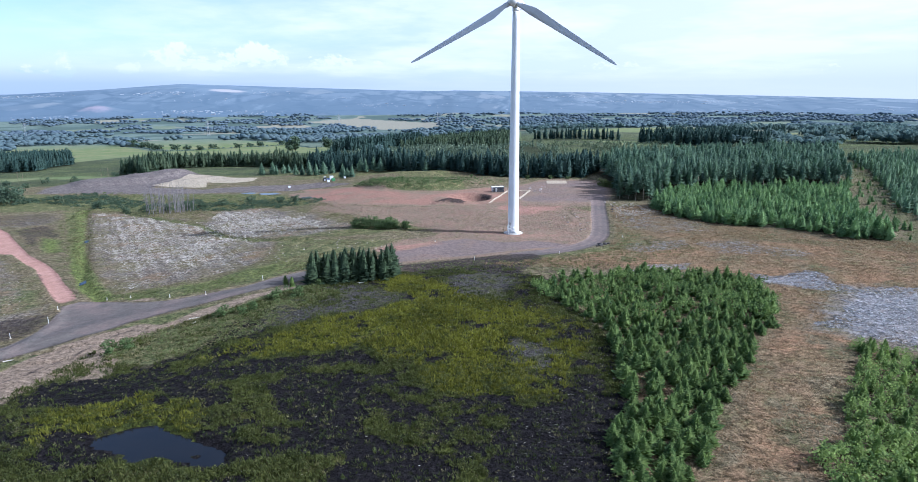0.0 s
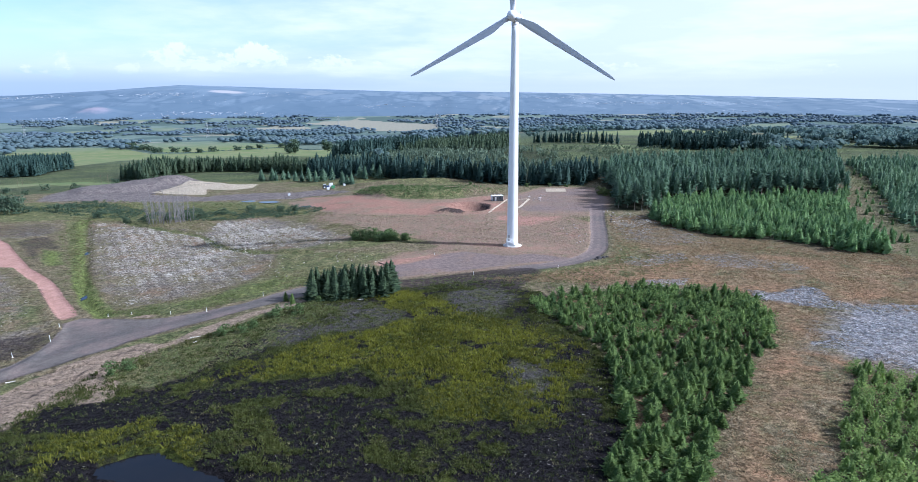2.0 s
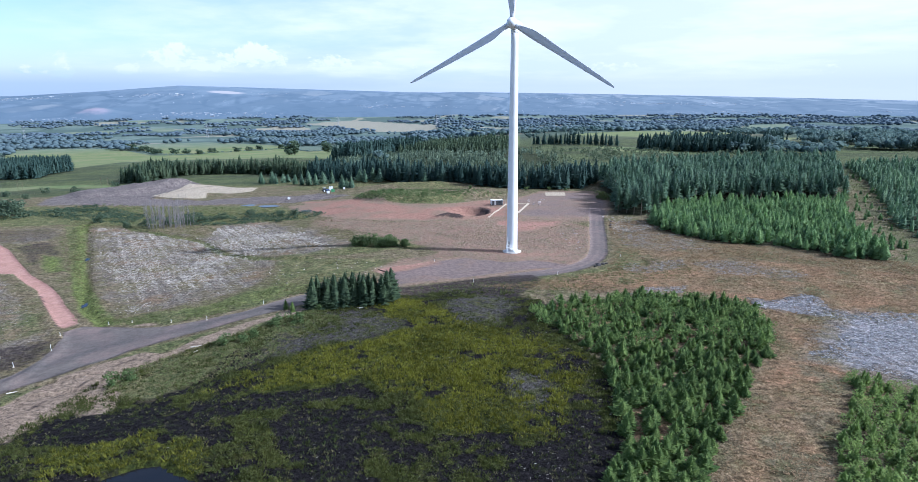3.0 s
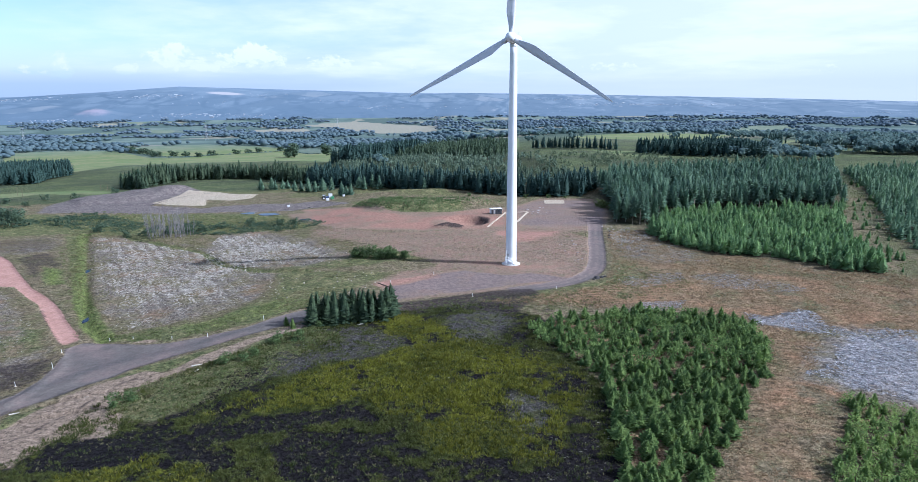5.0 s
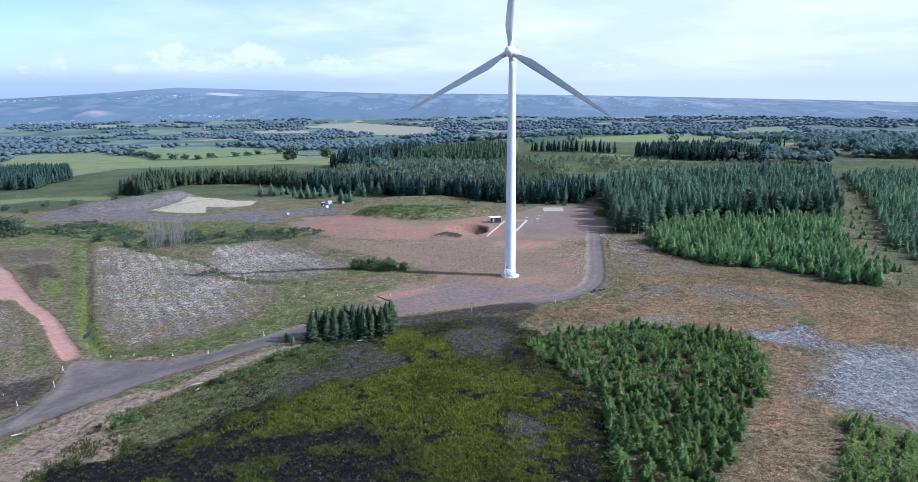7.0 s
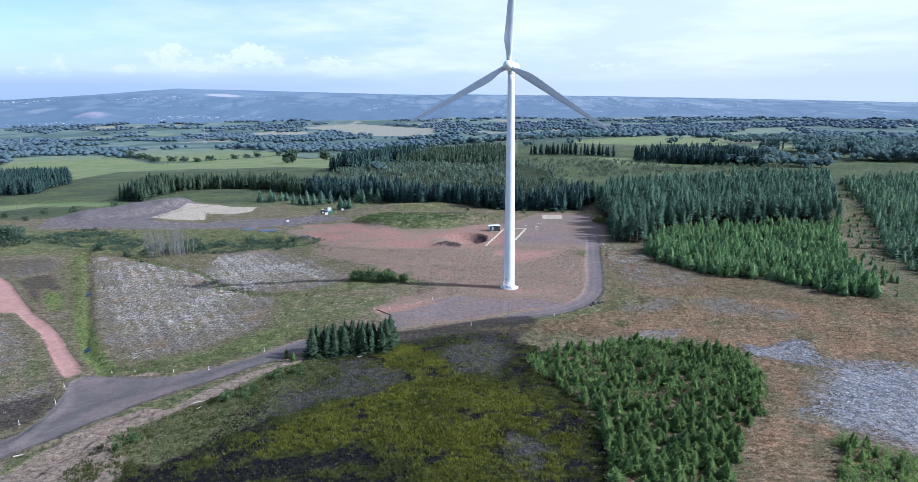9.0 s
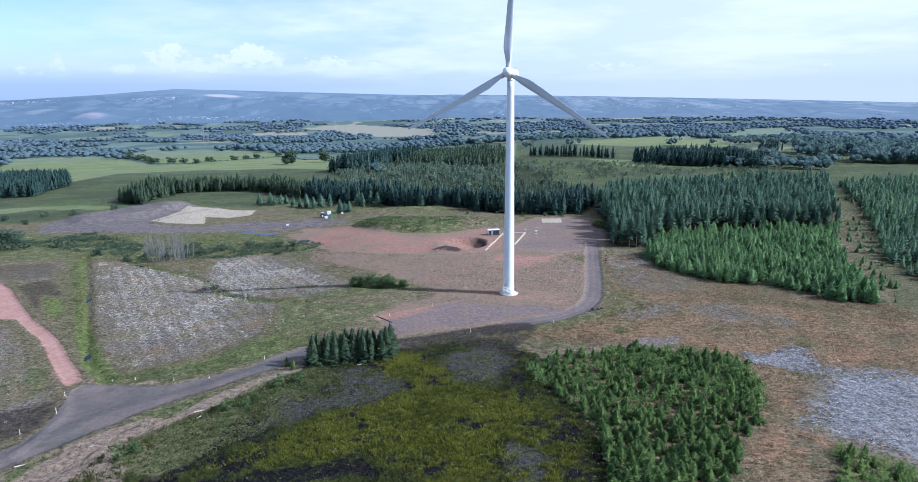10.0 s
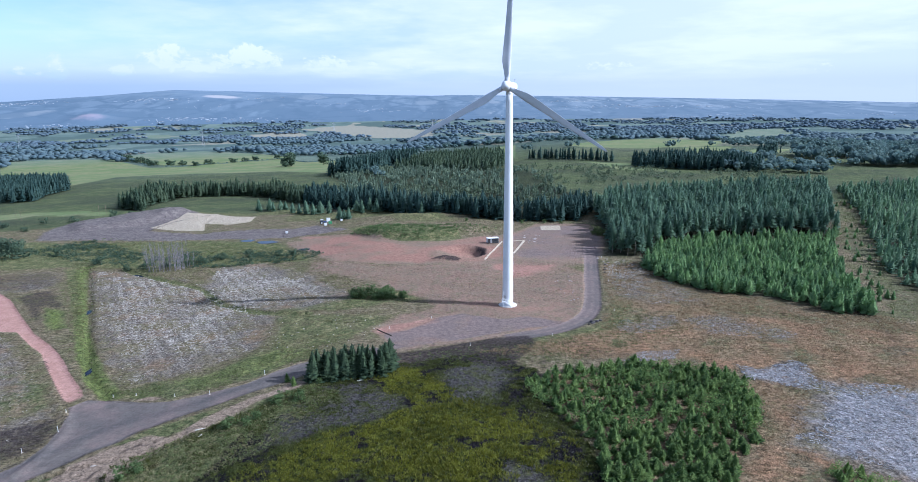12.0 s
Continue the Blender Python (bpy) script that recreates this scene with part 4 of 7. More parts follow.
    for line, wide, deep in (([(-88, -94), (-93, -91.6), (-96, -94), (-98.4, -106.6), (-101.3, -122)], 0.4, 0.8), ([(-150, -38), (-138, -53), (-127, -66), (-122, -71.5), (-120, -77), (-118, -87), (-118, -95), (-124, -105)], 0.5, 0.8), ([(-112, -110), (-106, -104), (-103, -100)], 0.9, 0.5), ([(-100, 62), (-96, 56), (-91, 50)], 1.0, 0.5), ([(-243, 170), (-236, 160), (-228, 150), (-215, 143), (-202, 141), (-192, 146)], 1.0, 0.5), ([(-222, 180), (-216, 214), (-200, 234), (-196, 246)], 0.9, 0.7), ([(-98, 100), (-86, 88), (-80, 80)], 0.8, 0.6), ([(-92, 98), (-80, 86), (-75, 80)], 0.8, 0.55), ([(145, 36), (131, -3), (121, -33), (114, -52)], 0.8, 0.6), ([(70, 2), (80, -10), (90, -22)], 0.7, 0.5)):
        dark = over(dark, band(line, wide, 0.9, 0.12) * deep)
    # dark earth heap, then shade painted onto the excavation's eastern wall
    dark = over(dark, zone([(-33, 68), (-18, 65), (-15, 72), (-29, 74)], 1.5, 0.2) * 0.75, zone([(-10, 73), (-4, 78), (-3, 92), (-8, 98), (-10, 97), (-7, 88), (-9, 78)], 2.0, 0.2) * 0.8)
    dark = dark * (1 - zone([(-184, 16), (-173, 12), (-161, -7), (-167, -11)], 2.0, 0.4))
    # green growth
    fresh = 0.80 * zone([(-300, 128), (-278, 152), (-248, 146), (-212, 150), (-168, 149), (-144, 141), (-121, 131), (-95, 92), (-90, 77), (-117, 84), (-134, 75), (-148, 81), (-160, 80), (-167, 66), (-188, 79), (-202, 77), (-215, 80), (-260, 74)], 3, 0.6)
    fresh = over(fresh, 0.95 * zone([(-213, 78), (-187, 37), (-163, -1), (-145, -30), (-130, -52), (-118, -65), (-110, -66), (-121, -53), (-138, -30), (-157, -1), (-179, 37), (-201, 78)], 1.6, 0.35))
    fresh = over(fresh, 1.0 * zone([(-184, 16), (-173, 12), (-161, -7), (-167, -11)], 2.0, 0.4), 0.85 * zone([(-172, -28), (-154, -47), (-137, -56), (-129, -70), (-134, -77), (-150, -76), (-190, -40)], 3, 0.8))
    fresh = over(fresh, 0.8 * zone([(-116, -65.5), (-110, -55), (-93, -53), (-83, -41), (-75, -35), (-63, -41), (-62, -48), (-70, -53), (-78, -62), (-90, -66), (-97, -69)], 2, 0.5) * (0.55 + 0.7 * wobble(x, y, 5)))
    fresh = over(fresh, 0.75 * zone([(-86, -6), (-57, -8), (-36, -10), (-47, -23), (-53, -36), (-63, -38), (-66, -45), (-80, -44), (-80, -26)], 3, 0.7) * (0.5 + 0.8 * wobble(x, y, 7)))
    fresh = over(fresh, 0.85 * zone([(-86, 158), (-70, 163), (-46, 147), (-18, 134), (-15, 117), (-31, 108), (-44, 108), (-62, 116), (-78, 138)], 2.5, 0.3), 0.8 * zone([(-92, -96), (-76, -84), (-58, -66), (-52, -72), (-66, -96), (-82, -108)], 3, 0.4))
    fresh = over(fresh, 0.7 * zone([(-72, 14), (-38, 20), (-30, 8), (-60, -4), (-92, -2)], 3, 0.4), 0.6 * zone([(-140, 236), (-96, 238), (-50, 204), (-10, 176), (-40, 166), (-90, 192), (-140, 200)], 5), 0.45 * band(GULLY, 3.0, 1.5, 0.3) + 0.4 * band(GULLY, 2.0, 1.2, 0.3))
    fresh = over(fresh, 0.72 * zone([(-12, -45), (-2, -35), (16, -26.5), (31, -20), (42, 12), (55, 14), (43, -13), (50, -26), (41, -41), (20, -45), (2, -45)], 2.5, 0.6) * (0.6 + 0.6 * wobble(x, y, 6)))
    fresh = over(fresh, 0.8 * zone([(84, -42), (93, -40), (85, -52), (80, -53)], 3), 0.6 * zone([(74, 2), (88, 4), (96, -9), (81, -18)], 4), 0.30 * zone(YOUNG_NEAR, 2, 0.2), 0.7 * zone([(26, 62), (34, 60), (33, 54), (25, 56)], 2))
    fresh = over(fresh, 0.9 * zone([(-100, -91), (-95, -85.5), (-85, -79), (-78, -76), (-83, -85), (-91, -90), (-95, -94)], 1.2, 0.3), 0.85 * zone([(-112, -109), (-109, -103), (-104.5, -100), (-105, -106), (-108, -116)], 1.0, 0.2))
    fresh = over(fresh, 0.85 * weedy_edge)
    fresh = over(fresh, 0.62 * zone([(-219, 244), (-165, 236), (-130, 226), (-104, 200), (-96, 222), (-140, 285), (-190, 350), (-262, 390), (-280, 340), (-247, 296)], 4))
    mud = 1.05 * over(zone([(-106, -100), (-99, -92), (-93, -88), (-87, -90), (-83, -83), (-77, -76), (-69, -70), (-65, -65.5), (-59, -63), (-62, -69), (-71, -74.5), (-76, -82.5), (-80, -88), (-86, -92), (-88, -98), (-91.5, -102.5), (-87, -110), (-83, -120), (-88, -122), (-93, -118), (-95, -131), (-112, -131), (-108, -117)], 1.4, 0.35), 0.8 * zone([(-36, -48.5), (-24, -43.5), (-22, -45.5), (-34, -51)], 1.0, 0.2))
    mud = over(mud, 0.8 * zone([(-107, -67.3), (-101, -68.6), (-99, -67), (-104, -65.5)], 0.8, 0.1))
    zone_attribute(me, "patch", moss, dark, fresh * near, mud)
    bright = over(zone([(-47, -62), (-40, -52), (-30, -58), (-22, -67), (-22, -79), (-29, -80)], 2.5, 0.6), 0.8 * zone([(-86, -142), (-86, -136), (-76, -129), (-66, -130), (-57, -141), (-68, -137), (-74, -142)], 2.5, 0.5), 0.5 * zone([(-8, -134), (-4, -128), (-2, -134)], 3, 0.5))
    bright = over(bright, 0.60 * zone(MOSS, 5, 1.2))
    bright = over(bright, 0.62 * zone([(-184, 16), (-173, 12), (-161, -7), (-167, -11)], 3.0, 1.0), 0.55 * band(DITCH, 5, 2, 0.4), 0.45 * zone([(-110, -55), (-93, -53), (-75, -36), (-63, -41), (-70, -53), (-90, -64)], 2, 0.5))
    stubble = over(*[edge(inside(x, y, q), 12) for q in STUBBLE])
    centre = along(x, y, ROAD)
    wear = over(np.exp(-(((centre - 0.2) / 1.9) ** 2)) * smooth(-30, -60, x) * 0.9, np.exp(-(((centre - 1.3) / 0.6) ** 2)) * smooth(-20, 10, x) * 1.1, 0.5 * zone([(-116, -72), (-100, -76), (-96, -80), (-110, -86), (-118, -90)], 5, 1.0))
    zone_attribute(me, "cover", speckled, bright, stubble, np.clip(wear * (0.6 + 0.7 * wobble(x, y, 7)), 0, 1))

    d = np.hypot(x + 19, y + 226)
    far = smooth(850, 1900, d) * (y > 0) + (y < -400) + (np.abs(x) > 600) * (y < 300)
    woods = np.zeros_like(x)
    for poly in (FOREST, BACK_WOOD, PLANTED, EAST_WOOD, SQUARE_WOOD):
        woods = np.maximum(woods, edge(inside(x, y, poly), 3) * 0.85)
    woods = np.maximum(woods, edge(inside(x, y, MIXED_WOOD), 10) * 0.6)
    rough_grass = np.maximum(edge(inside(x, y, MEADOW_WEST), 15), edge(inside(x, y, [(60, 250), (95, 240), (300, 330), (330, 460), (220, 480), (40, 520), (70, 400)]), 10) * 0.8)
    rough_grass = np.maximum(rough_grass, smooth(240, 290, y + 0.1 * np.abs(x + 60)) * 0.9)
    rough_grass = np.maximum(rough_grass, edge(inside(x, y, [(140, 0), (128, -14), (150, -50), (240, -60), (190, 40), (216, 112), (270, 232), (256, 236), (192, 118), (160, 54)]) + rag, 5) * (0.2 + 0.45 * wobble(x, y, 14)))
    tip = edge(np.maximum(inside(x, y, TIP), inside(x, y, BANK)) + rag, 4)
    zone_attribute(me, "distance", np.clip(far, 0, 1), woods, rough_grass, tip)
    return ground


build_ground()


# ---- solid shapes ----
def box_bm(bm, cx, cy, cz, sx, sy, sz, bevel=0.0, m=Matrix()):
    made = bmesh.ops.create_cube(bm, size=1.0, matrix=m @ Matrix.Translation((cx, cy, cz)) @ Matrix.Diagonal((sx, sy, sz, 1)))
    if bevel:
        edges = list({e for v in made["verts"] for e in v.link_edges})
        bmesh.ops.bevel(bm, geom=edges, offset=bevel, segments=2, affect="EDGES")
    return bm


def lathe_bm(profile, sides, bm=None, m=Matrix()):
    """Turns (radius, height) pairs round z, closed at both ends."""
    bm = bm or bmesh.new()
    rings = []
    for r, h in profile:
        rings.append([bm.verts.new(m @ Vector((r * math.cos(2 * math.pi * k / sides), r * math.sin(2 * math.pi * k / sides), h))) for k in range(sides)])
    for a, b in zip(rings, rings[1:]):
        for k in range(sides):
            bm.faces.new((a[k], a[(k + 1) % sides], b[(k + 1) % sides], b[k]))
    bm.faces.new(rings[0][::-1])
    bm.faces.new(rings[-1])
    return bm


def rod_bm(bm, a, b, r, sides=6):
    a, b = Vector(a), Vector(b)
    m = Matrix.Translation(a) @ (b - a).to_track_quat("Z", "Y").to_matrix().to_4x4()
    return lathe_bm([(r, 0), (r, (b - a).length)], sides, bm, m)


def loft_bm(sections, bm=None):
    bm = bm or bmesh.new()
    rings = [[bm.verts.new(p) for p in s] for s in sections]
    n = len(rings[0])
    for a, b in zip(rings, rings[1:]):
        for k in range(n):
            bm.faces.new((a[k], a[(k + 1) % n], b[(k + 1) % n], b[k]))
    bm.faces.new(rings[0][::-1])
    bm.faces.new(rings[-1])
    return bm


def thing(name, m, label, category, group="", kind=""):
    ob = new(name)
    ob.empty_display_size = 0.5
    ob.matrix_world = m
    return tagged(ob, label, category, group, kind)


# ---- the wind turbine ----
def wind_turbine():
    hub_z, yaw, spin = 79.5, 19.0, 2.0
    t = thing("wind_turbine", pose(0, 0, at_ground(0, 0)), "tall white three-bladed wind turbine on a gravel hardstand", "wind turbine")
    profile = [(2.02, 0.0), (2.02, 0.35), (1.98, 0.36)]
    for k in range(1, 25):
        h = 77.4 * k / 24
        r = 2.0 - 0.80 * (h / 77.4) ** 1.15
        profile.append((r, h))
    part("tower", lathe_bm(profile, 48), TOWER_PAINT, t, smooth_shade=True)
    part("foundation_ring", lathe_bm([(3.4, -0.5), (3.4, 0.20), (3.3, 0.26), (2.1, 0.30)], 48), CONCRETE, t, "pale concrete foundation ring", True)
    # doorway, platform and a stair that runs down across the front
    foot = Matrix.Rotation(radians(-132), 4, "Z")
    part("door", box_bm(bmesh.new(), 1.98, 0, 3.1, 0.14, 0.95, 2.2, 0.06, foot), STEEL, t, "grey steel tower door")
    stairs = part("stair", box_bm(bmesh.new(), -1.75, -2.0, 2.0, 1.2, 1.3, 0.08, 0.02), WHITE_SHEET, t, "white steel entrance stair")
    for k in range(9):
        part("step", box_bm(bmesh.new(), -1.0 + 0.30 * k, -2.42, 1.84 - 0.20 * k, 0.26, 0.8, 0.05), WHITE_SHEET, stairs)
    for y in (-2.84, -2.04):
        bm = bmesh.new()
        for a, b in (((-2.3, 2.0), (-2.3, 3.1)), ((-1.15, 2.0), (-1.15, 3.1)), ((1.65, 0.1), (1.65, 1.2)), ((-2.3, 3.1), (-1.15, 3.1)), ((-1.15, 3.1), (1.65, 1.2)), ((-1.15, 1.9), (1.65, 0.1)), ((-1.15, 2.5), (1.65, 0.65))):
            rod_bm(bm, (a[0], y, a[1]), (b[0], y, b[1]), 0.06, 5)
        part("handrail", bm, WHITE_SHEET, stairs)
    for x in (-2.25, -1.25):
        part("support", lathe_bm([(0.07, 0.2), (0.07, 2.0)], 8, None, Matrix.Translation((x, -2.55, 0))), WHITE_SHEET, stairs)
    part("mast", lathe_bm([(0.10, 0.2), (0.08, 6.0)], 8, None, Matrix.Translation((-1.9, -2.75, 0))), WHITE_SHEET, t, "slim white mast beside the stair")

    head = Matrix.Translation((0, 0, hub_z)) @ Matrix.Rotation(radians(-yaw), 4, "Z")
    # nacelle, its nose towards -y
    rings = []
    for y, w, lo, hi in ((-2.3, 1.2, -1.2, 1.25), (-1.6, 1.5, -1.5, 1.5), (0.0, 1.6, -1.8, 1.6), (3.6, 1.6, -1.7, 1.6), (5.8, 1.45, -1.35, 1.5), (6.8, 1.15, -0.9, 1.3), (7.2, 0.8, -0.5, 1.0)):
        ring = []
        for k in range(24):
            c, s = math.cos(2 * math.pi * k / 24), math.sin(2 * math.pi * k / 24)
            px = math.copysign(abs(c) ** 0.75, c) * w
            pz = math.copysign(abs(s) ** 0.75, s)
            ring.append(head @ Vector((px, y, pz * (hi if pz > 0 else -lo))))
        rings.append(ring)
    nacelle = part("nacelle", loft_bm(rings), TOWER_PAINT, t, smooth_shade=True)
    bm = bmesh.new()
    rod_bm(bm, head @ Vector((0.4, 5.6, 1.4)), head @ Vector((0.4, 5.6, 2.7)), 0.05)
    rod_bm(bm, head @ Vector((-0.3, 5.6, 2.5)), head @ Vector((0.9, 5.6, 2.5)), 0.04)
    part("wind_vane", bm, STEEL, nacelle, "small steel wind vane")
    part("yaw_collar", lathe_bm([(1.21, -2.6), (1.30, -2.4), (1.32, -1.5)], 32, None, head), TOWER_PAINT, t, smooth_shade=True)
    # the rotor leans back a little, so that blades clear the tower
    rotor = head @ Matrix.Translation((0, -3.9, 0.25)) @ Matrix.Rotation(radians(-4), 4, "X") @ Matrix.Rotation(radians(spin), 4, "Y")
    nose = rotor @ Matrix.Rotation(radians(90), 4, "X")
    spinner = part("hub", lathe_bm([(1.5, -1.7), (1.78, -1.2), (1.85, -0.2), (1.75, 0.7), (1.45, 1.5), (0.95, 2.1), (0.4, 2.4), (0.05, 2.48)], 32, None, nose), TOWER_PAINT, t, "rounded white hub with a domed nose", True)
    for n in range(3):
        arm = rotor @ Matrix.Rotation(radians(120 * n), 4, "Y")
        sections = []
        for s in (1.2, 2.0, 2.6, 3.2, 4.0, 5.0, 6.0, 7.0, 8.0, 9.0, 10.5, 12.5, 15, 20, 25, 30, 34, 37, 39, 40.3, 41.0):
            f = (s - 1.2) / 39.8
            swell = float(smooth(2.2, 8.6, s))
            chord = 1.75 + 1.3 * swell if s < 8.6 else np.interp(s, (8.6, 10.5, 15, 25, 34, 39, 41), (3.05, 2.98, 2.60, 1.95, 1.35, 0.95, 0.35))
            thick = np.interp(s, (1.2, 2.6, 6, 9, 15, 25, 41), (1.75, 1.75, 1.25, 0.85, 0.5, 0.3, 0.05))
            twist = radians(np.interp(s, (1.2, 4, 9, 20, 41), (24, 22, 16, 7, 1)) + 3)
            ring = []
            for k in range(16):
                c, q = math.cos(2 * math.pi * k / 16), math.sin(2 * math.pi * k / 16)
                slim = 1.0 if s < 2.7 else (0.55 + 0.45 * c if c < 0.2 else 1.0)
                px, py = chord * (0.5 * c - 0.16 * min(1, max(0, (s - 2.2) / 6))), thick * 0.5 * q * slim
                back = -1.6 * f * f
                ring.append(arm @ Vector((px * math.cos(twist) - py * math.sin(twist), px * math.sin(twist) + py * math.cos(twist) + back, s)))
            sections.append(ring)
        part("blade", loft_bm(sections), BLADE_PAINT, t, smooth_shade=True)
        root = arm @ Matrix.Translation((0, 0, 1.0))
        part("blade_collar", lathe_bm([(0.98, 0.0), (0.98, 0.65), (0.9, 0.75)], 24, None, root), STEEL, spinner, "dark blade root collar", True)
    return t


wind_turbine()


# ---- trees and shrubs ----
def conifer_crown(h, radius, whorls, per, seed, low=0.06, sides=7, rise=0.1, full=0.62, slim=0.19, body=(0.40, 0.64)):
    """A spruce crown: a ragged inner cone with tiers of slim boughs standing out of it, as triangles."""
    rng = random.Random(seed)
    verts, faces = [], []

    def reach(f):
        return radius * ((1 - f) ** full * 0.97 + 0.03) * (1 if f > 0.08 else 0.85)

    p1, p2, lean = rng.uniform(0, 6.28), rng.uniform(0, 6.28), (rng.uniform(-0.035, 0.035), rng.uniform(-0.035, 0.035))

    def lobed(a):
        return 1 + 0.20 * math.sin(2 * a + p1) + 0.14 * math.sin(3 * a + p2)

    levels = (0.0, 0.22, 0.5, 0.78)
    for n, f in enumerate(levels):
        for s in range(sides):
            a = 6.283 * (s + 0.5 * (n % 2)) / sides
            r = reach(f) * rng.uniform(*body) * lobed(a)
            verts.append((r * math.cos(a), r * math.sin(a), h * (low + (1 - low) * f) + rng.uniform(-0.02, 0.02) * h))
    verts.append((0, 0, h * 1.0))
    for n in range(len(levels) - 1):
        for s in range(sides):
            a, b2 = n * sides + s, n * sides + (s + 1) % sides
            faces += [(a, b2, b2 + sides), (a, b2 + sides, a + sides)]
    last = (len(levels) - 1) * sides
    faces += [(last + s, last + (s + 1) % sides, len(verts) - 1) for s in range(sides)]
    for w in range(whorls):
        f = (w + 0.35) / whorls
        count = max(4, round(per * (1.15 - 0.6 * f)))
        turn, tier = rng.uniform(0, 6.28), rng.uniform(0.78, 1.18)
        for k in range(count):
            a = turn + 6.283 * k / count + rng.uniform(-0.35, 0.35)
            r1 = reach(f) * tier * lobed(a) * rng.uniform(0.74, 1.14) + 0.02 * radius
            r0 = 0.25 * r1
            z0 = h * (low + (1 - low) * f) + rng.uniform(-0.045, 0.045) * h
            z1 = z0 + r1 * (rise + rng.uniform(-0.2, 0.2) + 0.35 * f)
            wide = (slim * r1 + 0.035 * radius) * rng.uniform(0.7, 1.25)
            c, s = math.cos(a), math.sin(a)
            rm, zm = r0 + 0.5 * (r1 - r0), z0 + 0.42 * (z1 - z0)
            twist = rng.uniform(-0.35, 0.35) * wide
            i = len(verts)
            verts += [(r0 * c, r0 * s, z0), (rm * c - wide * s, rm * s + wide * c, zm + twist - 0.10 * wide), (r1 * c, r1 * s, z1), (rm * c + wide * s, rm * s - wide * c, zm - twist - 0.10 * wide)]
            faces += [(i, i + 1, i + 2), (i, i + 2, i + 3)]
    i, q = len(verts), 0.05 * radius + 0.01
    verts += [(q, 0, h * 0.9), (-q * 0.5, q * 0.87, h * 0.9), (-q * 0.5, -q * 0.87, h * 0.9), (0, 0, h * 1.03)]
    faces += [(i, i + 1, i + 3), (i + 1, i + 2, i + 3), (i + 2, i, i + 3)]
    out = np.array(verts, float)
    out[:, 0] += lean[0] * out[:, 2] ** 2 / h
    out[:, 1] += lean[1] * out[:, 2] ** 2 / h
    return out, np.array(faces, int)


def stem(h, r, lean=0.0, sides=5):
    verts, faces = [], []
    for k, f in enumerate((0, 0.5, 1)):
        for s in range(sides):
            a = 2 * math.pi * s / sides
            verts.append((r * (1 - 0.85 * f) * math.cos(a) + lean * f * f, r * (1 - 0.85 * f) * math.sin(a), h * f - (0.4 if k == 0 else 0)))
    for k in (0, 1):
        for s in range(sides):
            a, b = k * sides + s, k * sides + (s + 1) % sides
            faces += [(a, b, b + sides), (a, b + sides, a + sides)]
    return np.array(verts, float), np.array(faces, int)


def leafy_crown(h, radius, clumps, size, seed, base=0.3, lobes=7):
    """A crown of many small three-cornered leaf sprays gathered in uneven lobes."""
    rng = np.random.default_rng(seed)
    centres = np.stack([rng.normal(0, 0.42, lobes) * radius, rng.normal(0, 0.42, lobes) * radius, h * (base + (0.86 - base) * rng.random(lobes))], 1)
    sizes = radius * rng.uniform(0.38, 0.68, lobes)
    which = rng.integers(0, lobes, clumps)
    way = rng.normal(0, 1, (clumps, 3))
    way /= np.linalg.norm(way, axis=1)[:, None]
    at = centres[which] + way * (sizes[which] * rng.uniform(0.6, 1.0, clumps))[:, None] * (1, 1, 0.8)
    at[:, 2] = np.clip(at[:, 2], 0.12 * h, h)
    side = np.cross(way, rng.normal(0, 1, (clumps, 3)))
    side /= np.linalg.norm(side, axis=1)[:, None] + 1e-9
    up = np.cross(way, side)
    s = size * rng.uniform(0.7, 1.3, clumps)[:, None]
    tilt = rng.uniform(-0.5, 0.5, clumps)[:, None]
    corners = [at - side * s, at + up * s * 0.6 + way * s * (0.2 + tilt), at + side * s, at - up * s * 0.6 + way * s * (0.2 - tilt)]
    verts = np.stack(corners, 1).reshape(-1, 3)
    i = np.arange(clumps)[:, None] * 4
    faces = np.concatenate([i + np.array(f) for f in ((0, 1, 3), (1, 2, 3))], 0)
    return verts, faces


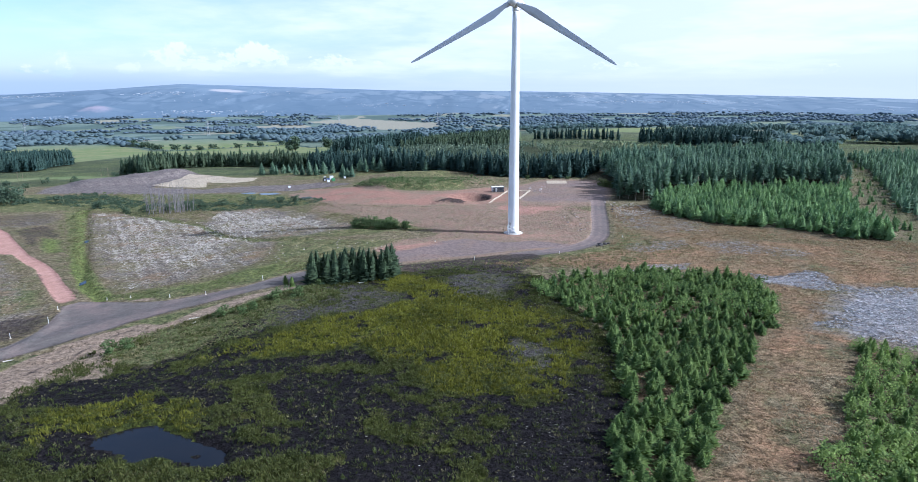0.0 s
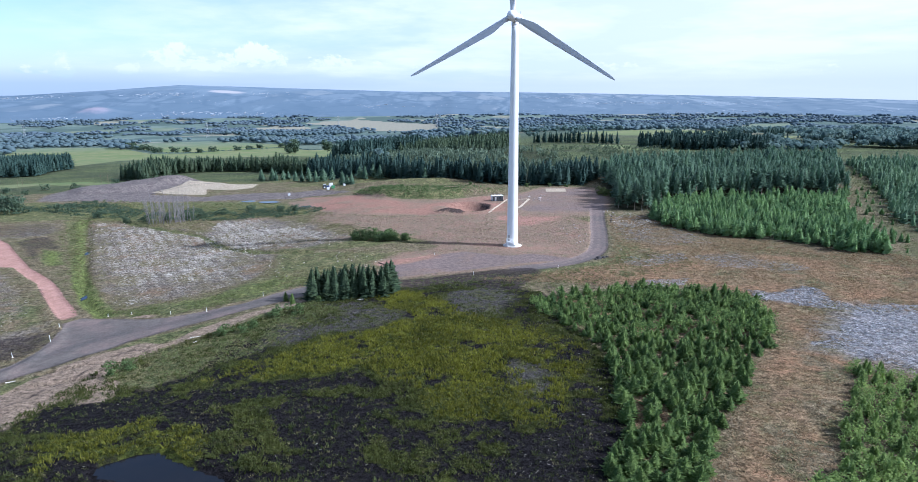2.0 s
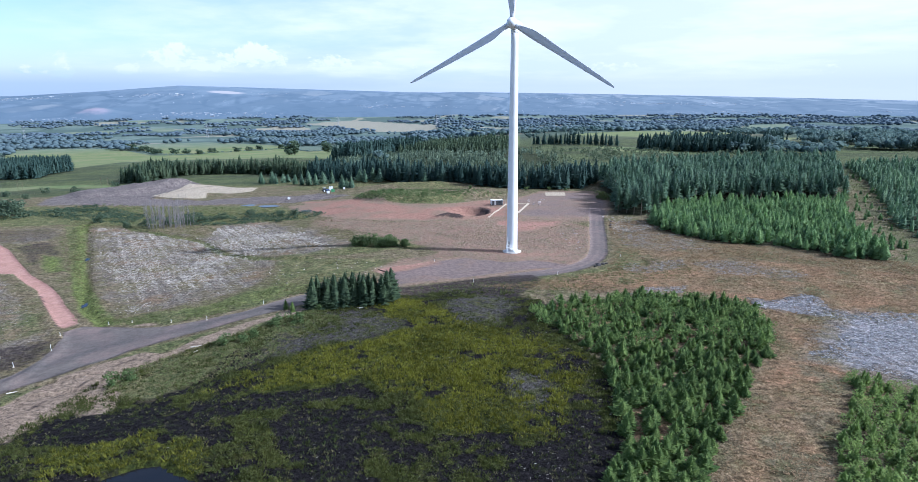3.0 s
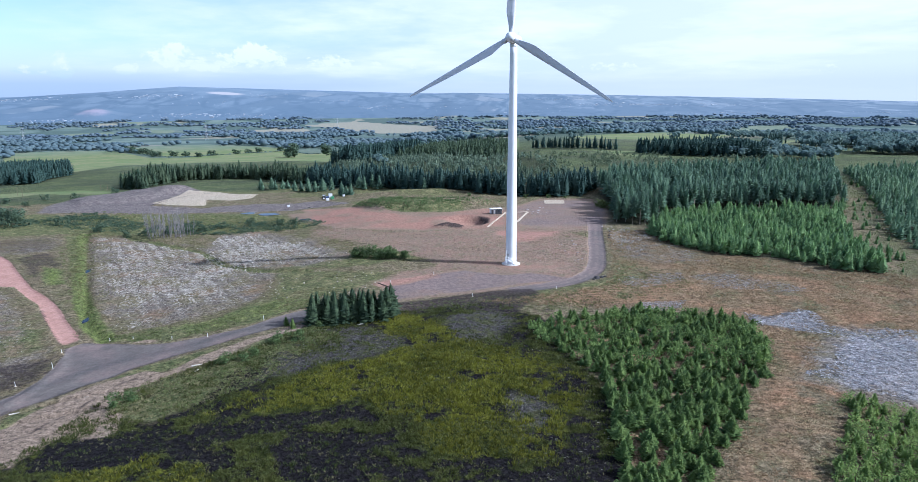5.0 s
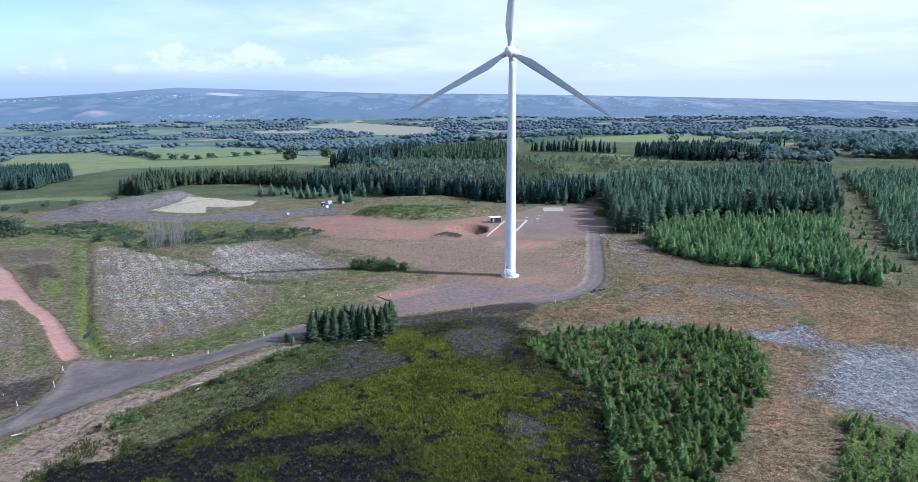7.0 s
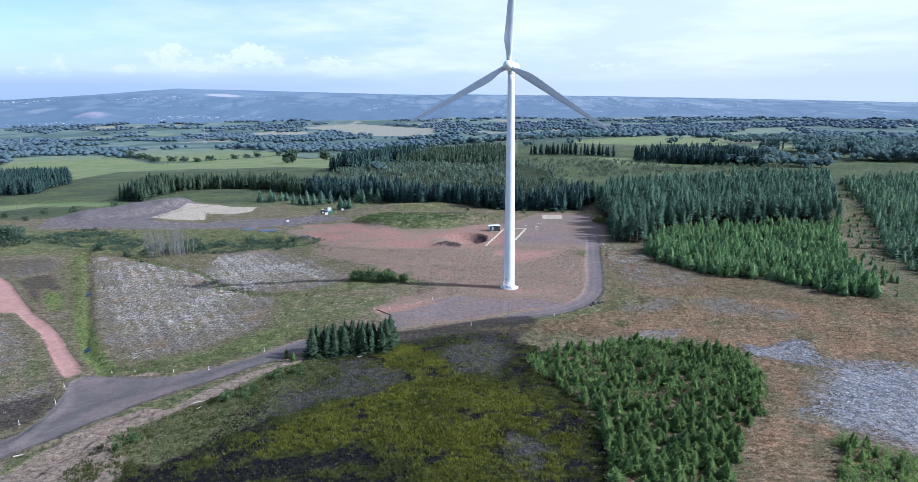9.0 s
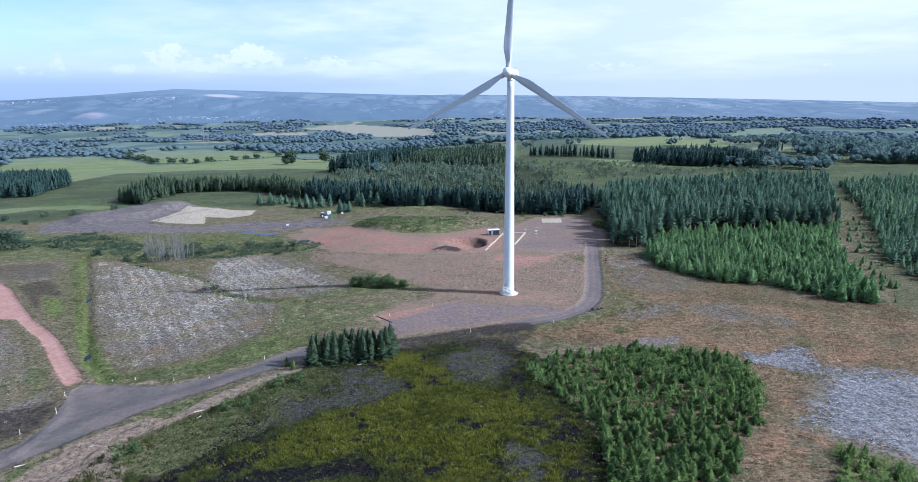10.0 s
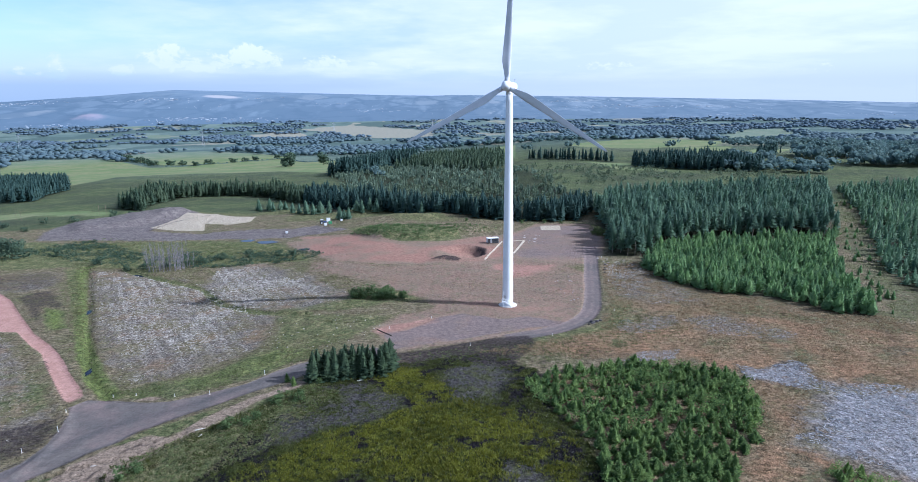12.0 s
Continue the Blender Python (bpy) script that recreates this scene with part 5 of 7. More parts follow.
def lump_crown(seed, lobes=3, spread=0.24, thick=(0.24, 0.38)):
    """A far broadleaf crown, one metre high: a few uneven lumps grown into one another."""
    rng = np.random.default_rng(seed)
    q = (1 + 5 ** 0.5) / 2
    ball = np.array([(-1, q, 0), (1, q, 0), (-1, -q, 0), (1, -q, 0), (0, -1, q), (0, 1, q), (0, -1, -q), (0, 1, -q), (q, 0, -1), (q, 0, 1), (-q, 0, -1), (-q, 0, 1)], float) / math.hypot(1, q)
    shell = np.array([(0, 11, 5), (0, 5, 1), (0, 1, 7), (0, 7, 10), (0, 10, 11), (1, 5, 9), (5, 11, 4), (11, 10, 2), (10, 7, 6), (7, 1, 8), (3, 9, 4), (3, 4, 2), (3, 2, 6), (3, 6, 8), (3, 8, 9), (4, 9, 5), (2, 4, 11), (6, 2, 10), (8, 6, 7), (9, 8, 1)], int)
    vs, fs = [], []
    for k in range(lobes):
        r = rng.uniform(*thick)
        c = np.array([rng.normal(0, spread), rng.normal(0, spread), rng.uniform(0.40, 0.72) if k else 0.62])
        vs.append(c + ball * rng.uniform(0.72, 1.18, (12, 1)) * r * (1.0, 1.0, 0.95))
        fs.append(shell + 12 * k)
    v = np.concatenate(vs)
    v[:, 2] = np.maximum(v[:, 2], 0.02)
    return v, np.concatenate(fs)


def tuft(h, spread, blades, seed, arch=0.0):
    """A tussock of blades, each a slim triangle; arched ones lie over to the side."""
    rng = random.Random(seed)
    verts, faces = [], []
    for k in range(blades):
        a, r = rng.uniform(0, 6.28), spread * math.sqrt(rng.random()) * 0.7
        x, y, hh = r * math.cos(a), r * math.sin(a), h * rng.uniform(0.5, 1.1)
        out, b, w = spread * rng.uniform(0.2, 0.8) + arch * rng.random(), rng.uniform(0, 6.28), (0.10 + 0.12 * arch) * spread + 0.035
        i = len(verts)
        verts += [(x - w * math.sin(b), y + w * math.cos(b), -0.1), (x + w * math.sin(b), y - w * math.cos(b), -0.1), (x + out * math.cos(a), y + out * math.sin(a), hh)]
        faces.append((i, i + 1, i + 2))
    return np.array(verts, float), np.array(faces, int)


def joined(name, kinds, spots, mat, label, category, smooth_shade=False):
    """Many copies of a few shapes in one mesh. Spots: rows of x, y, z, size, height factor, turn."""
    spots = np.asarray(spots, float)
    pick = np.random.default_rng(len(spots)).integers(0, len(kinds), len(spots))
    vs, fs, base = [], [], 0
    for k, (v, f) in enumerate(kinds):
        rows = spots[pick == k]
        if not len(rows):
            continue
        c, s = np.cos(rows[:, 5]), np.sin(rows[:, 5])
        sx = v[None, :, 0] * rows[:, 3:4]
        sy = v[None, :, 1] * rows[:, 3:4]
        out = np.stack([sx * c[:, None] - sy * s[:, None] + rows[:, :1], sx * s[:, None] + sy * c[:, None] + rows[:, 1:2], v[None, :, 2] * (rows[:, 3:4] * rows[:, 4:5]) + rows[:, 2:3]], -1)
        vs.append(out.reshape(-1, 3))
        fs.append((f[None] + (np.arange(len(rows)) * len(v))[:, None, None] + base).reshape(-1, f.shape[1]))
        base += len(rows) * len(v)
    return tagged(link_mesh(name, np.concatenate(vs), np.concatenate(fs), mat, smooth_shade=smooth_shade), label, category, kind="stuff")


def scatter(poly, step, seed, jitter=0.35, turn=0.0, keep=None):
    """Jittered rows inside a polygon: x and y."""
    rng = np.random.default_rng(seed)
    p = np.array(poly, float)
    mid, reach = p.mean(0), np.hypot(*(p - p.mean(0)).T).max() + step
    n = np.arange(-reach, reach, step)
    u, v = np.meshgrid(n, n)
    u, v = u.ravel() + rng.uniform(-jitter, jitter, u.size) * step, v.ravel() + rng.uniform(-jitter, jitter, u.size) * step
    c, s = math.cos(turn), math.sin(turn)
    x, y = mid[0] + u * c - v * s, mid[1] + u * s + v * c
    ok = inside(x, y, poly) > 0
    if keep is not None:
        ok &= keep(x, y)
    return x[ok], y[ok]


def spots_at(x, y, seed, lo, hi, tall=(0.9, 1.15), sink=0.05):
    rng = np.random.default_rng(seed)
    n = len(x)
    size = lo + (hi - lo) * np.clip(0.55 * rng.random(n) + 0.45 * (wobble(x, y, 22, 2) - 0.2) / 0.6, 0, 1)
    return np.stack([x, y, ground_height(x, y) - sink, size, rng.uniform(*tall, n), rng.uniform(0, 6.28, n)], 1)


def tree_makers(name, crowns, trunks, leaf, label, category, group, bark=None):
    """A few tree things, trunk and crown under one base, far below ground until they are copied."""
    made = []
    for (cv, cf), (tv, tf) in zip(crowns, trunks):
        t = thing(name, Matrix(), label, category, group)
        link_mesh("trunk", tv, tf, bark or BARK, t, smooth_shade=True)
        link_mesh("crown", cv, cf, leaf, t)
        made.append(t)
    return made


def plant(makers, spots, first=True):
    """Sets the makers on the first spots and copies of them on the rest."""
    for n, (x, y, z, size, tall, turn) in enumerate(spots):
        m = Matrix.Translation((x, y, z)) @ Matrix.Rotation(turn, 4, "Z") @ Matrix.Diagonal((size, size, size * tall, 1))
        if n < len(makers):
            makers[n].matrix_world = m
        else:
            src = makers[n % len(makers)]
            keep, src.matrix_basis = src.matrix_basis.copy(), Matrix()
            copy_thing(src, m)
            src.matrix_basis = keep


# young spruce, 1 m crowns scaled to size
tall_edge = [conifer_crown(1.0, 0.15 + 0.016 * s, 26, 12, 30 + s, (0.52, 0.30, 0.45, 0.16, 0.38, 0.08)[s], 6, -0.15, 0.5 + 0.05 * s, 0.15) for s in range(6)]
young = [conifer_crown(1.0, 0.36 + 0.03 * s, 18, 15, s, 0.02, 7, 0.12, 0.74 + 0.06 * s, 0.125, body=(0.52, 0.78)) for s in range(6)]
young_stems = [stem(0.9, 0.022) for s in range(6)]
older = [conifer_crown(1.0, 0.18 + 0.02 * s, 15, 11, 20 + s, 0.34, 5, -0.1, 0.52 + 0.05 * s, 0.14) for s in range(6)]
older_stems = [stem(0.95, 0.013) for s in range(6)]
simple = [conifer_crown(1.0, 0.24 + 0.025 * s, 9, 7, 40 + s, 0.05, 5, 0.0, 0.48 + 0.06 * s, 0.22) for s in range(6)]
sparse = [conifer_crown(1.0, 0.24 + 0.025 * s, 7, 6, 140 + s, 0.06, 4, 0.0, 0.48 + 0.06 * s, 0.25) for s in range(6)]
lite = [conifer_crown(1.0, 0.33 + 0.03 * s, 12, 11, 10 + s, 0.04, 5, 0.15, 0.70 + 0.06 * s, 0.155, body=(0.52, 0.78)) for s in range(6)]
weedy = [leafy_crown(1.0, 0.62, 24, 0.14, 64 + s, 0.05, 5) for s in range(4)]
faint = [leafy_crown(1.0, 0.50, 40, 0.16, 99 + s, 0.12, 6) for s in range(4)]
bushy = [leafy_crown(1.0, 0.62, 420, 0.070, 60 + s, 0.05, 10) for s in range(4)]
broad = [leafy_crown(1.0, 0.60, 340, 0.10, 70 + s, 0.28, 9) for s in range(4)]
coarse = [leafy_crown(1.0, 0.50, 80, 0.115, 80 + s, 0.10, 8) for s in range(5)]
groves = [lump_crown(520 + s, 6, 0.72, (0.34, 0.52)) for s in range(8)]
lumpy = [lump_crown(500 + s, 3 + s % 2) for s in range(8)]
tufted = []
for k in range(6):
    (av, af), (bv, bf) = lump_crown(560 + k, 2, 0.16), leafy_crown(1.0, 0.50, 44, 0.12, 570 + k, 0.30, 7)
    tufted.append((np.concatenate([av, bv]), np.concatenate([af, bf + len(av)])))
birchy = [leafy_crown(1.0, 0.48, 150, 0.062, 95 + s, 0.08, 9) for s in range(4)]

# the thicket of young spruce below the hardstand
x, y = scatter(YOUNG_NEAR, 2.3, 3, 0.48, 0.5, lambda a, b: wobble(a, b, 6) > 0.18)
spots = spots_at(x, y, 5, 2.1, 5.6, (0.60, 0.92))
order = np.argsort(spots[:, 1])
plant(tree_makers("young_spruce", young, young_stems, SPRUCE_YOUNG, "bright green young spruce with dense low boughs in a thicket", "spruce tree", "young spruce thicket"), spots[order[:290]])
joined("spruce_thicket", [*lite, *birchy[:2]], spots[order[290:]], SPRUCE_YOUNG, "thicket of bright green young spruce in dry grass", "spruce thicket")
x, y = scatter(YOUNG_SIDE, 1.8, 4, 0.48, 0.2)
joined("spruce_thicket", [*lite[:3], *birchy[:3]], spots_at(x, y, 6, 1.8, 4.2, (0.65, 1.05)), THICKET_SIDE, "dense thicket of young spruce and birch beside dry grass", "spruce thicket")

# planted spruce and the tall forest behind it
x, y = scatter(PLANTED, 3.25, 8, 0.48, 0.8, lambda a, b: wobble(a, b, 6) > 0.24)
joined("spruce_plantation", lite, spots_at(x, y, 9, 3.4, 8.4, (0.8, 1.2)), SPRUCE_MID, "even rows of mid-green planted spruce", "plantation")
x, y = scatter(FOREST, 5.0, 10, 0.48, 0.4)
spots = spots_at(x, y, 11, 12.0, 19.0, (0.8, 1.1))
edge_of = inside(x, y, FOREST)
front = (edge_of < 6) & (y < 135)
plant(tree_makers("spruce", tall_edge, older_stems, SPRUCE_DARK, "tall dark spruce with a bare lower trunk at the forest edge", "spruce tree", "forest edge spruces", PALE_BARK), spots[front])
joined("spruce_forest", older, spots[~front], SPRUCE_DARK, "tall dense stand of dark green spruce", "forest")
x, y = scatter(EAST_WOOD, 5.4, 12, 0.49, 0.4)
joined("spruce_plantation", [*simple, *sparse[3:]], spots_at(x, y, 13, 5.5, 11.0, (0.75, 1.1)), SPRUCE_EAST, "dense mid-green plantation beyond a grassy ride", "plantation")
x, y = scatter(BACK_WOOD, 5.0, 14, 0.49, 0.2, lambda a, b: wobble(a, b, 13) > 0.24)
spots = spots_at(x, y, 15, 12.5, 17.0, (0.85, 1.08))
spots[:, 3] *= np.random.default_rng(4).uniform(0.72, 1.12, len(x))
rim = inside(x, y, BACK_WOOD) + 8 * (wobble(x, y, 20) - 0.5)
# the near side of the wood is its tall belt, shade painted into its needles
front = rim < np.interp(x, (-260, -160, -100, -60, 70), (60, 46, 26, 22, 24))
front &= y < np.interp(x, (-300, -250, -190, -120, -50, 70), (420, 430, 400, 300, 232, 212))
west = x < -150
joined("spruce_forest", simple, spots[front & ~west], SPRUCE_DARK_SHADED, "belt of spruce behind the clearing, darkened for shade", "forest")
joined("pine_wood", [*simple, *older[2:]], spots[front & west], SPRUCE_PINE, "dark green pine wood at the end of the tip", "wood")
inner = spots[~front]
inner = inner[(wobble(inner[:, 0], inner[:, 1], 24) > 0.40) & (np.arange(len(inner)) % 4 > 0)]
inner[:, 3] *= 0.42
mixed = wobble(inner[:, 0], inner[:, 1], 16) > 0.56
joined("mixed_wood", sparse, inner[~mixed], SPRUCE_BACK, "younger mixed spruce behind the dark belt", "wood")
joined("mixed_wood", [*faint[:3], *sparse[3:]], inner[mixed], BIRCH_MIX, "birch and young spruce behind the dark belt", "wood")
x, y = scatter(MIXED_WOOD, 9.0, 16, 0.5, 0.3, lambda a, b: wobble(a, b, 50) > 0.40)
joined("mixed_wood", [*faint[:2], *sparse], spots_at(x, y, 17, 4.5, 9.5), SPRUCE_BACK, "pale mixed wood of birch and young spruce", "wood")

# the copse by the road
rng = random.Random(31)
spots = []
for n in range(24):
    f = n / 23
    x, y = -57.8 + 19.8 * f + rng.uniform(-0.7, 0.7), -63.0 + 4.2 * f + (-1.6, 0.2, 2.0)[n % 3] + rng.uniform(-0.5, 0.5)
    spots.append((x, y, at_ground(x, y) - 0.05, rng.uniform(6.8, 8.6) + (0.9 if n in (0, 1, 8, 9, 22, 23) else 0), rng.uniform(0.95, 1.1), rng.uniform(0, 6.28)))
lush = [conifer_crown(1.0, 0.35, 22, 15, 90 + s, 0.02, 8, 0.0, 0.78, body=(0.52, 0.78)) for s in range(6)]
plant(tree_makers("spruce", lush, older_stems, SPRUCE_COPSE, "dark green spruce branched to the ground in a roadside copse", "spruce tree", "roadside copse"), spots)

# woods and tree rows of the plain
def wood(name, poly, step, kinds, lo, hi, leaf, label, seed, gaps=0.2):
    x, y = scatter(poly, step, seed, 0.48, 0.3, lambda a, b: wobble(a + seed * 37, b, 11 * step ** 0.7) > gaps)
    return joined(name, kinds, spots_at(x, y, seed, lo, hi), leaf, label, "wood")


wood("spruce_wood", SQUARE_WOOD, 7.0, sparse, 13, 19, SPRUCE_DARK_SHADED, "dark square spruce wood in pasture", 51, 0.12)
wood("spruce_wood", [(-196, 650), (-166, 640), (-140, 700), (-128, 850), (-165, 900), (-192, 760)], 7, sparse, 19, 27, SPRUCE_DARK_SHADED, "clump of tall dark spruce at a field corner", 52)
wood("spruce_wood", [(-172, 930), (-138, 850), (-99, 868), (-86, 960), (-150, 1010)], 8, sparse, 20, 28, SPRUCE_DARK_SHADED, "clump of tall dark spruce in open ground", 63)
wood("spruce_wood", [(-112, 720), (-30, 590), (20, 535), (60, 640), (56, 880), (-80, 1000)], 9.5, sparse, 12, 18, SPRUCE_PINE, "stand of half-grown spruce beyond the mixed wood", 64, 0.25)
wood("spruce_wood", [(190, 535), (198, 508), (245, 478), (285, 463), (306, 450), (326, 480), (320, 560), (300, 600), (240, 560)], 6.5, sparse, 14, 21, SPRUCE_DARK_SHADED, "clump of tall dark spruce beside a fairway", 53, 0.12)
wood("spruce_wood", [(395, 655), (402, 640), (470, 728), (462, 745)], 7, sparse, 13, 19, SPRUCE_DARK_SHADED, "dark spruce row along a fairway", 65, 0.1)
wood("broadleaf_wood", [(418, 600), (440, 520), (500, 490), (720, 560), (820, 760), (600, 760), (480, 700)], 11, tufted, 13, 20, HAZY_PLAIN_LEAVES, "broadleaf wood with rounded crowns", 54, 0.47)
row = [(88 + 93 * f + 2 * math.sin(9 * f) + 1.5 * math.sin(77 * f), 691 - 92 * f + 5 * math.sin(23 * f)) for f in np.linspace(0, 1, 30)]
x, y = np.array(row).T
plant(tree_makers("spruce", simple, older_stems, SPRUCE_DARK_SHADED, "dark spruce in a windbreak row beside a fairway", "spruce tree", "windbreak row"), spots_at(x, y, 58, 13, 19, (0.85, 1.05)))
x, y = scatter([(50, 420), (80, 340), (150, 380), (280, 350), (320, 420), (230, 490), (120, 530), (60, 560)], 9, 59, 0.5, 0.1, lambda a, b: wobble(a, b, 25) > 0.5)
joined("scrub", [*coarse, *weedy], spots_at(x, y, 59, 2.5, 6), BIRCH_MIX, "scattered birch and willow scrub on rough grass", "scrub")
x = np.array([-782, -768, -752, -738, -722, -704, -689, -664, -648, -634, -622, -597, -568, -535, -523, -488, -468, -451, -414], float)
y = np.array([1233, 1214, 1200, 1179, 1164, 1144, 1126, 1102, 1080, 1062, 1047, 1057, 1053, 1035, 1072, 1109, 1135, 1147, 1189], float)
field_trunks = [stem(0.5, 0.03) for s in range(4)]
plant(tree_makers("field_tree", broad, field_trunks, BROADLEAF, "round-crowned broadleaf tree along a field edge", "tree", "field edge trees"), spots_at(x, y, 61, 11.5, 16, (0.7, 0.85)))
x, y = np.array([(-334, 965), (-276, 1006), (-326, 957)], float).T
plant(tree_makers("field_tree", broad, field_trunks, BROADLEAF, "dark broadleaf tree standing alone in a field", "tree", "lone field trees"), spots_at(x, y, 62, 18, 24))


line = np.array(rounded([(-1060, 1240), (-947, 1264), (-811, 1240), (-782, 1228), (-690, 1120), (-624, 1042), (-551, 1032), (-523, 1066), (-450, 1142), (-395, 1182), (-330, 1090), (-270, 1136)], 26))
line = line + np.random.default_rng(66).normal(0, 1.5, line.shape)
joined("hedge", lumpy, spots_at(line[:, 0], line[:, 1], 66, 2.0, 4.0, (0.6, 1.0)), HAZY_PLAIN_LEAVES, "low dark hedge between green fields", "hedge")


def plain_woods(start, end, step, leaf, label, seed, lo, hi, kinds, tall=(0.75, 1.05)):
    """Woods, belts and hedgerow trees of the plain between two distances, left open over the fields."""
    rng = np.random.default_rng(seed)
    xs, ys = [], []
    d = start
    while d < end:
        gap = step * d / start
        n = int(1.80 * d / gap)
        a = np.linspace(-0.90, 0.90, n) + rng.uniform(-0.45, 0.45, n) * 1.8 / n
        dd = d + rng.uniform(-0.5, 0.5, n) * gap * 1.6
        xs.append(-19 + dd * np.sin(np.arctan(a))), ys.append(-226 + dd * np.cos(np.arctan(a)))
        d += gap * 1.6
    x, y = np.concatenate(xs), np.concatenate(ys)
    d, a = np.hypot(x + 19, y + 226), (x + 19) / np.maximum(y + 226, 1)
    woody = wobble(x * 0.7 + 400, y * 0.8, 210, 4) > np.interp(d, (900, 1500, 2300, 3300), (0.45, 0.44, 0.45, 0.48))
    hedge = np.abs(wobble(x * 0.8 + 900, y * 0.8, 330, 2) - 0.5) < 0.016
    belt = (d > 1560) & (d < 1560 + 420 * wobble(x, y, 300, 2)) & (a < 0.0)
    woody &= (a < 0.42) | (d > 1250) | (wobble(x + 200, y, 110, 3) > 0.52)
    ok = (woody | hedge | belt) & (wobble(x, y, 45, 2) > 0.22)
    ok &= ~((a < -0.13) & (d < 1500)) & ~((d < 1150) & (np.abs(a - 0.15) < 0.27))
    for poly in [*PLAIN_FIELDS, *STUBBLE]:
        ok &= inside(x, y, poly) < -4
    ok &= np.hypot(x + 1830, y - 2960) > 150
    joined("distant_woods", kinds, spots_at(x[ok], y[ok], seed, lo, hi, tall), leaf, label, "woodland", kinds is groves)


# three bands of woods, each with more haze in its leaf colour
plain_woods(760, 1560, 13.0, HAZY_PLAIN_LEAVES, "broadleaf woods and hedgerows of the nearer plain, slightly blued for haze", 77, 12, 18, tufted, (0.62, 0.92))
plain_woods(1560, 2350, 25.0, HAZY_FAR_LEAVES, "woods and hedgerows across the plain, coloured blue-green for haze", 78, 13, 22, groves, (0.42, 0.75))
plain_woods(2350, 3420, 36.0, HAZY_FARTHEST_LEAVES, "woods across the far plain, coloured blue-grey for haze", 79, 15, 26, groves, (0.32, 0.58))


# ---- undergrowth ----
def stick(seed):
    """A broken branch, three-sided and slightly bent, one metre long."""
    rng = random.Random(seed)
    verts, faces = [], []
    for k, (f, r) in enumerate(((-0.5, 0.055), (0.5, 0.03))):
        bend = 0.06 * rng.uniform(-1, 1)
        for s in range(3):
            a = 2.1 * s + 0.4
            verts.append((f, bend + r * math.cos(a), r * math.sin(a) + 0.03 + 0.12 * (k == 1) * rng.random()))
    for k in (0,):
        for s in range(3):
            a, b = k + s, k + (s + 1) % 3
            faces += [(a, b, b + 3), (a, b + 3, a + 3)]
    return np.array(verts, float), np.array(faces, int)


def strew(poly, count, seed, keep=None):
    """Random x and y inside a polygon."""
    rng = np.random.default_rng(seed)
    p = np.array(poly, float)
    lo, hi = p.min(0), p.max(0)
    x, y = rng.uniform(lo[0], hi[0], count * 3), rng.uniform(lo[1], hi[1], count * 3)
    ok = inside(x, y, poly) > 0
    if keep is not None:
        ok &= keep(x, y)
    return x[ok][:count], y[ok][:count]


def off_tracks(x, y):
    return (along(x, y, ROAD) > 5) & (along(x, y, RED_TRACK) > 4.5) & (inside(x, y, HARDSTAND) < 0) & (inside(x, y, YARD) < 0)


def lanes(x, y):
    """More in the raked rows than between them."""
    chance = np.random.default_rng(8).random(np.shape(x))
    return 0.38 * np.sin((x * 0.85 + y * 0.53) * 1.35 + 3.5 * (wobble(x, y, 8) - 0.5)) + 1.6 * (wobble(x, y, 14) - 0.5) + 0.9 * (chance - 0.5) > -0.1


sticks = [stick(s) for s in range(6)]
x, y = strew(BRASH_WEST, 16000, 101, lambda a, b: lanes(a, b) & (inside(a, b, BRASH_WEST) > 22 * (wobble(a, b, 9) - 0.22)))
joined("felling_debris", sticks, spots_at(x, y, 101, 0.2, 1.45, (0.7, 1.6), -0.04), DEAD_WOOD, "bleached grey branches strewn in raked rows on felled ground", "branches")
x, y = strew(BRASH_EAST, 17000, 102, lambda a, b: inside(a, b, BRASH_EAST) > 18 * (wobble(a, b, 8) - 0.30))
more = strew([(61, -57), (66, -61), (78, -54), (81, -57), (79, -66), (76, -73), (71, -73), (67, -69), (60, -66)], 1300, 108)
x, y = np.concatenate([x, more[0]]), np.concatenate([y, more[1]])
joined("felling_debris", sticks, spots_at(x, y, 102, 0.4, 1.5, (0.7, 1.8), -0.05), SILVER_WOOD, "dense mat of silver-grey dead branches in dry grass", "branches")
thin = [strew(q, 800, 103 + 7 * k, lambda a, b: wobble(a, b * 2.0, 10) > 0.40) for k, q in enumerate(([(30, -25), (42, -16), (58, -13), (57, -23), (41, -31)], [(60, -17), (72, -13), (84, -23), (93, -32), (85, -38), (70, -34), (57, -29)], [(28, -51), (37, -46), (49, -45), (45, -52), (32, -55)], [(47, 42), (66, 50), (74, 13), (74, 2), (55, -1), (44, 7)]))]
x, y = np.concatenate([q[0] for q in thin]), np.concatenate([q[1] for q in thin])
joined("felling_debris", sticks, spots_at(x, y, 103, 0.25, 0.95, (0.7, 1.6), -0.04), SILVER_WOOD, "grey branches scattered in thin patches on dry ground", "branches")
x, y = strew([(-4, -66), (8, -84), (11, -112), (6, -140), (0, -158), (-14, -158), (-10, -138), (-2, -118), (4, -100), (-2, -84)], 260, 104)
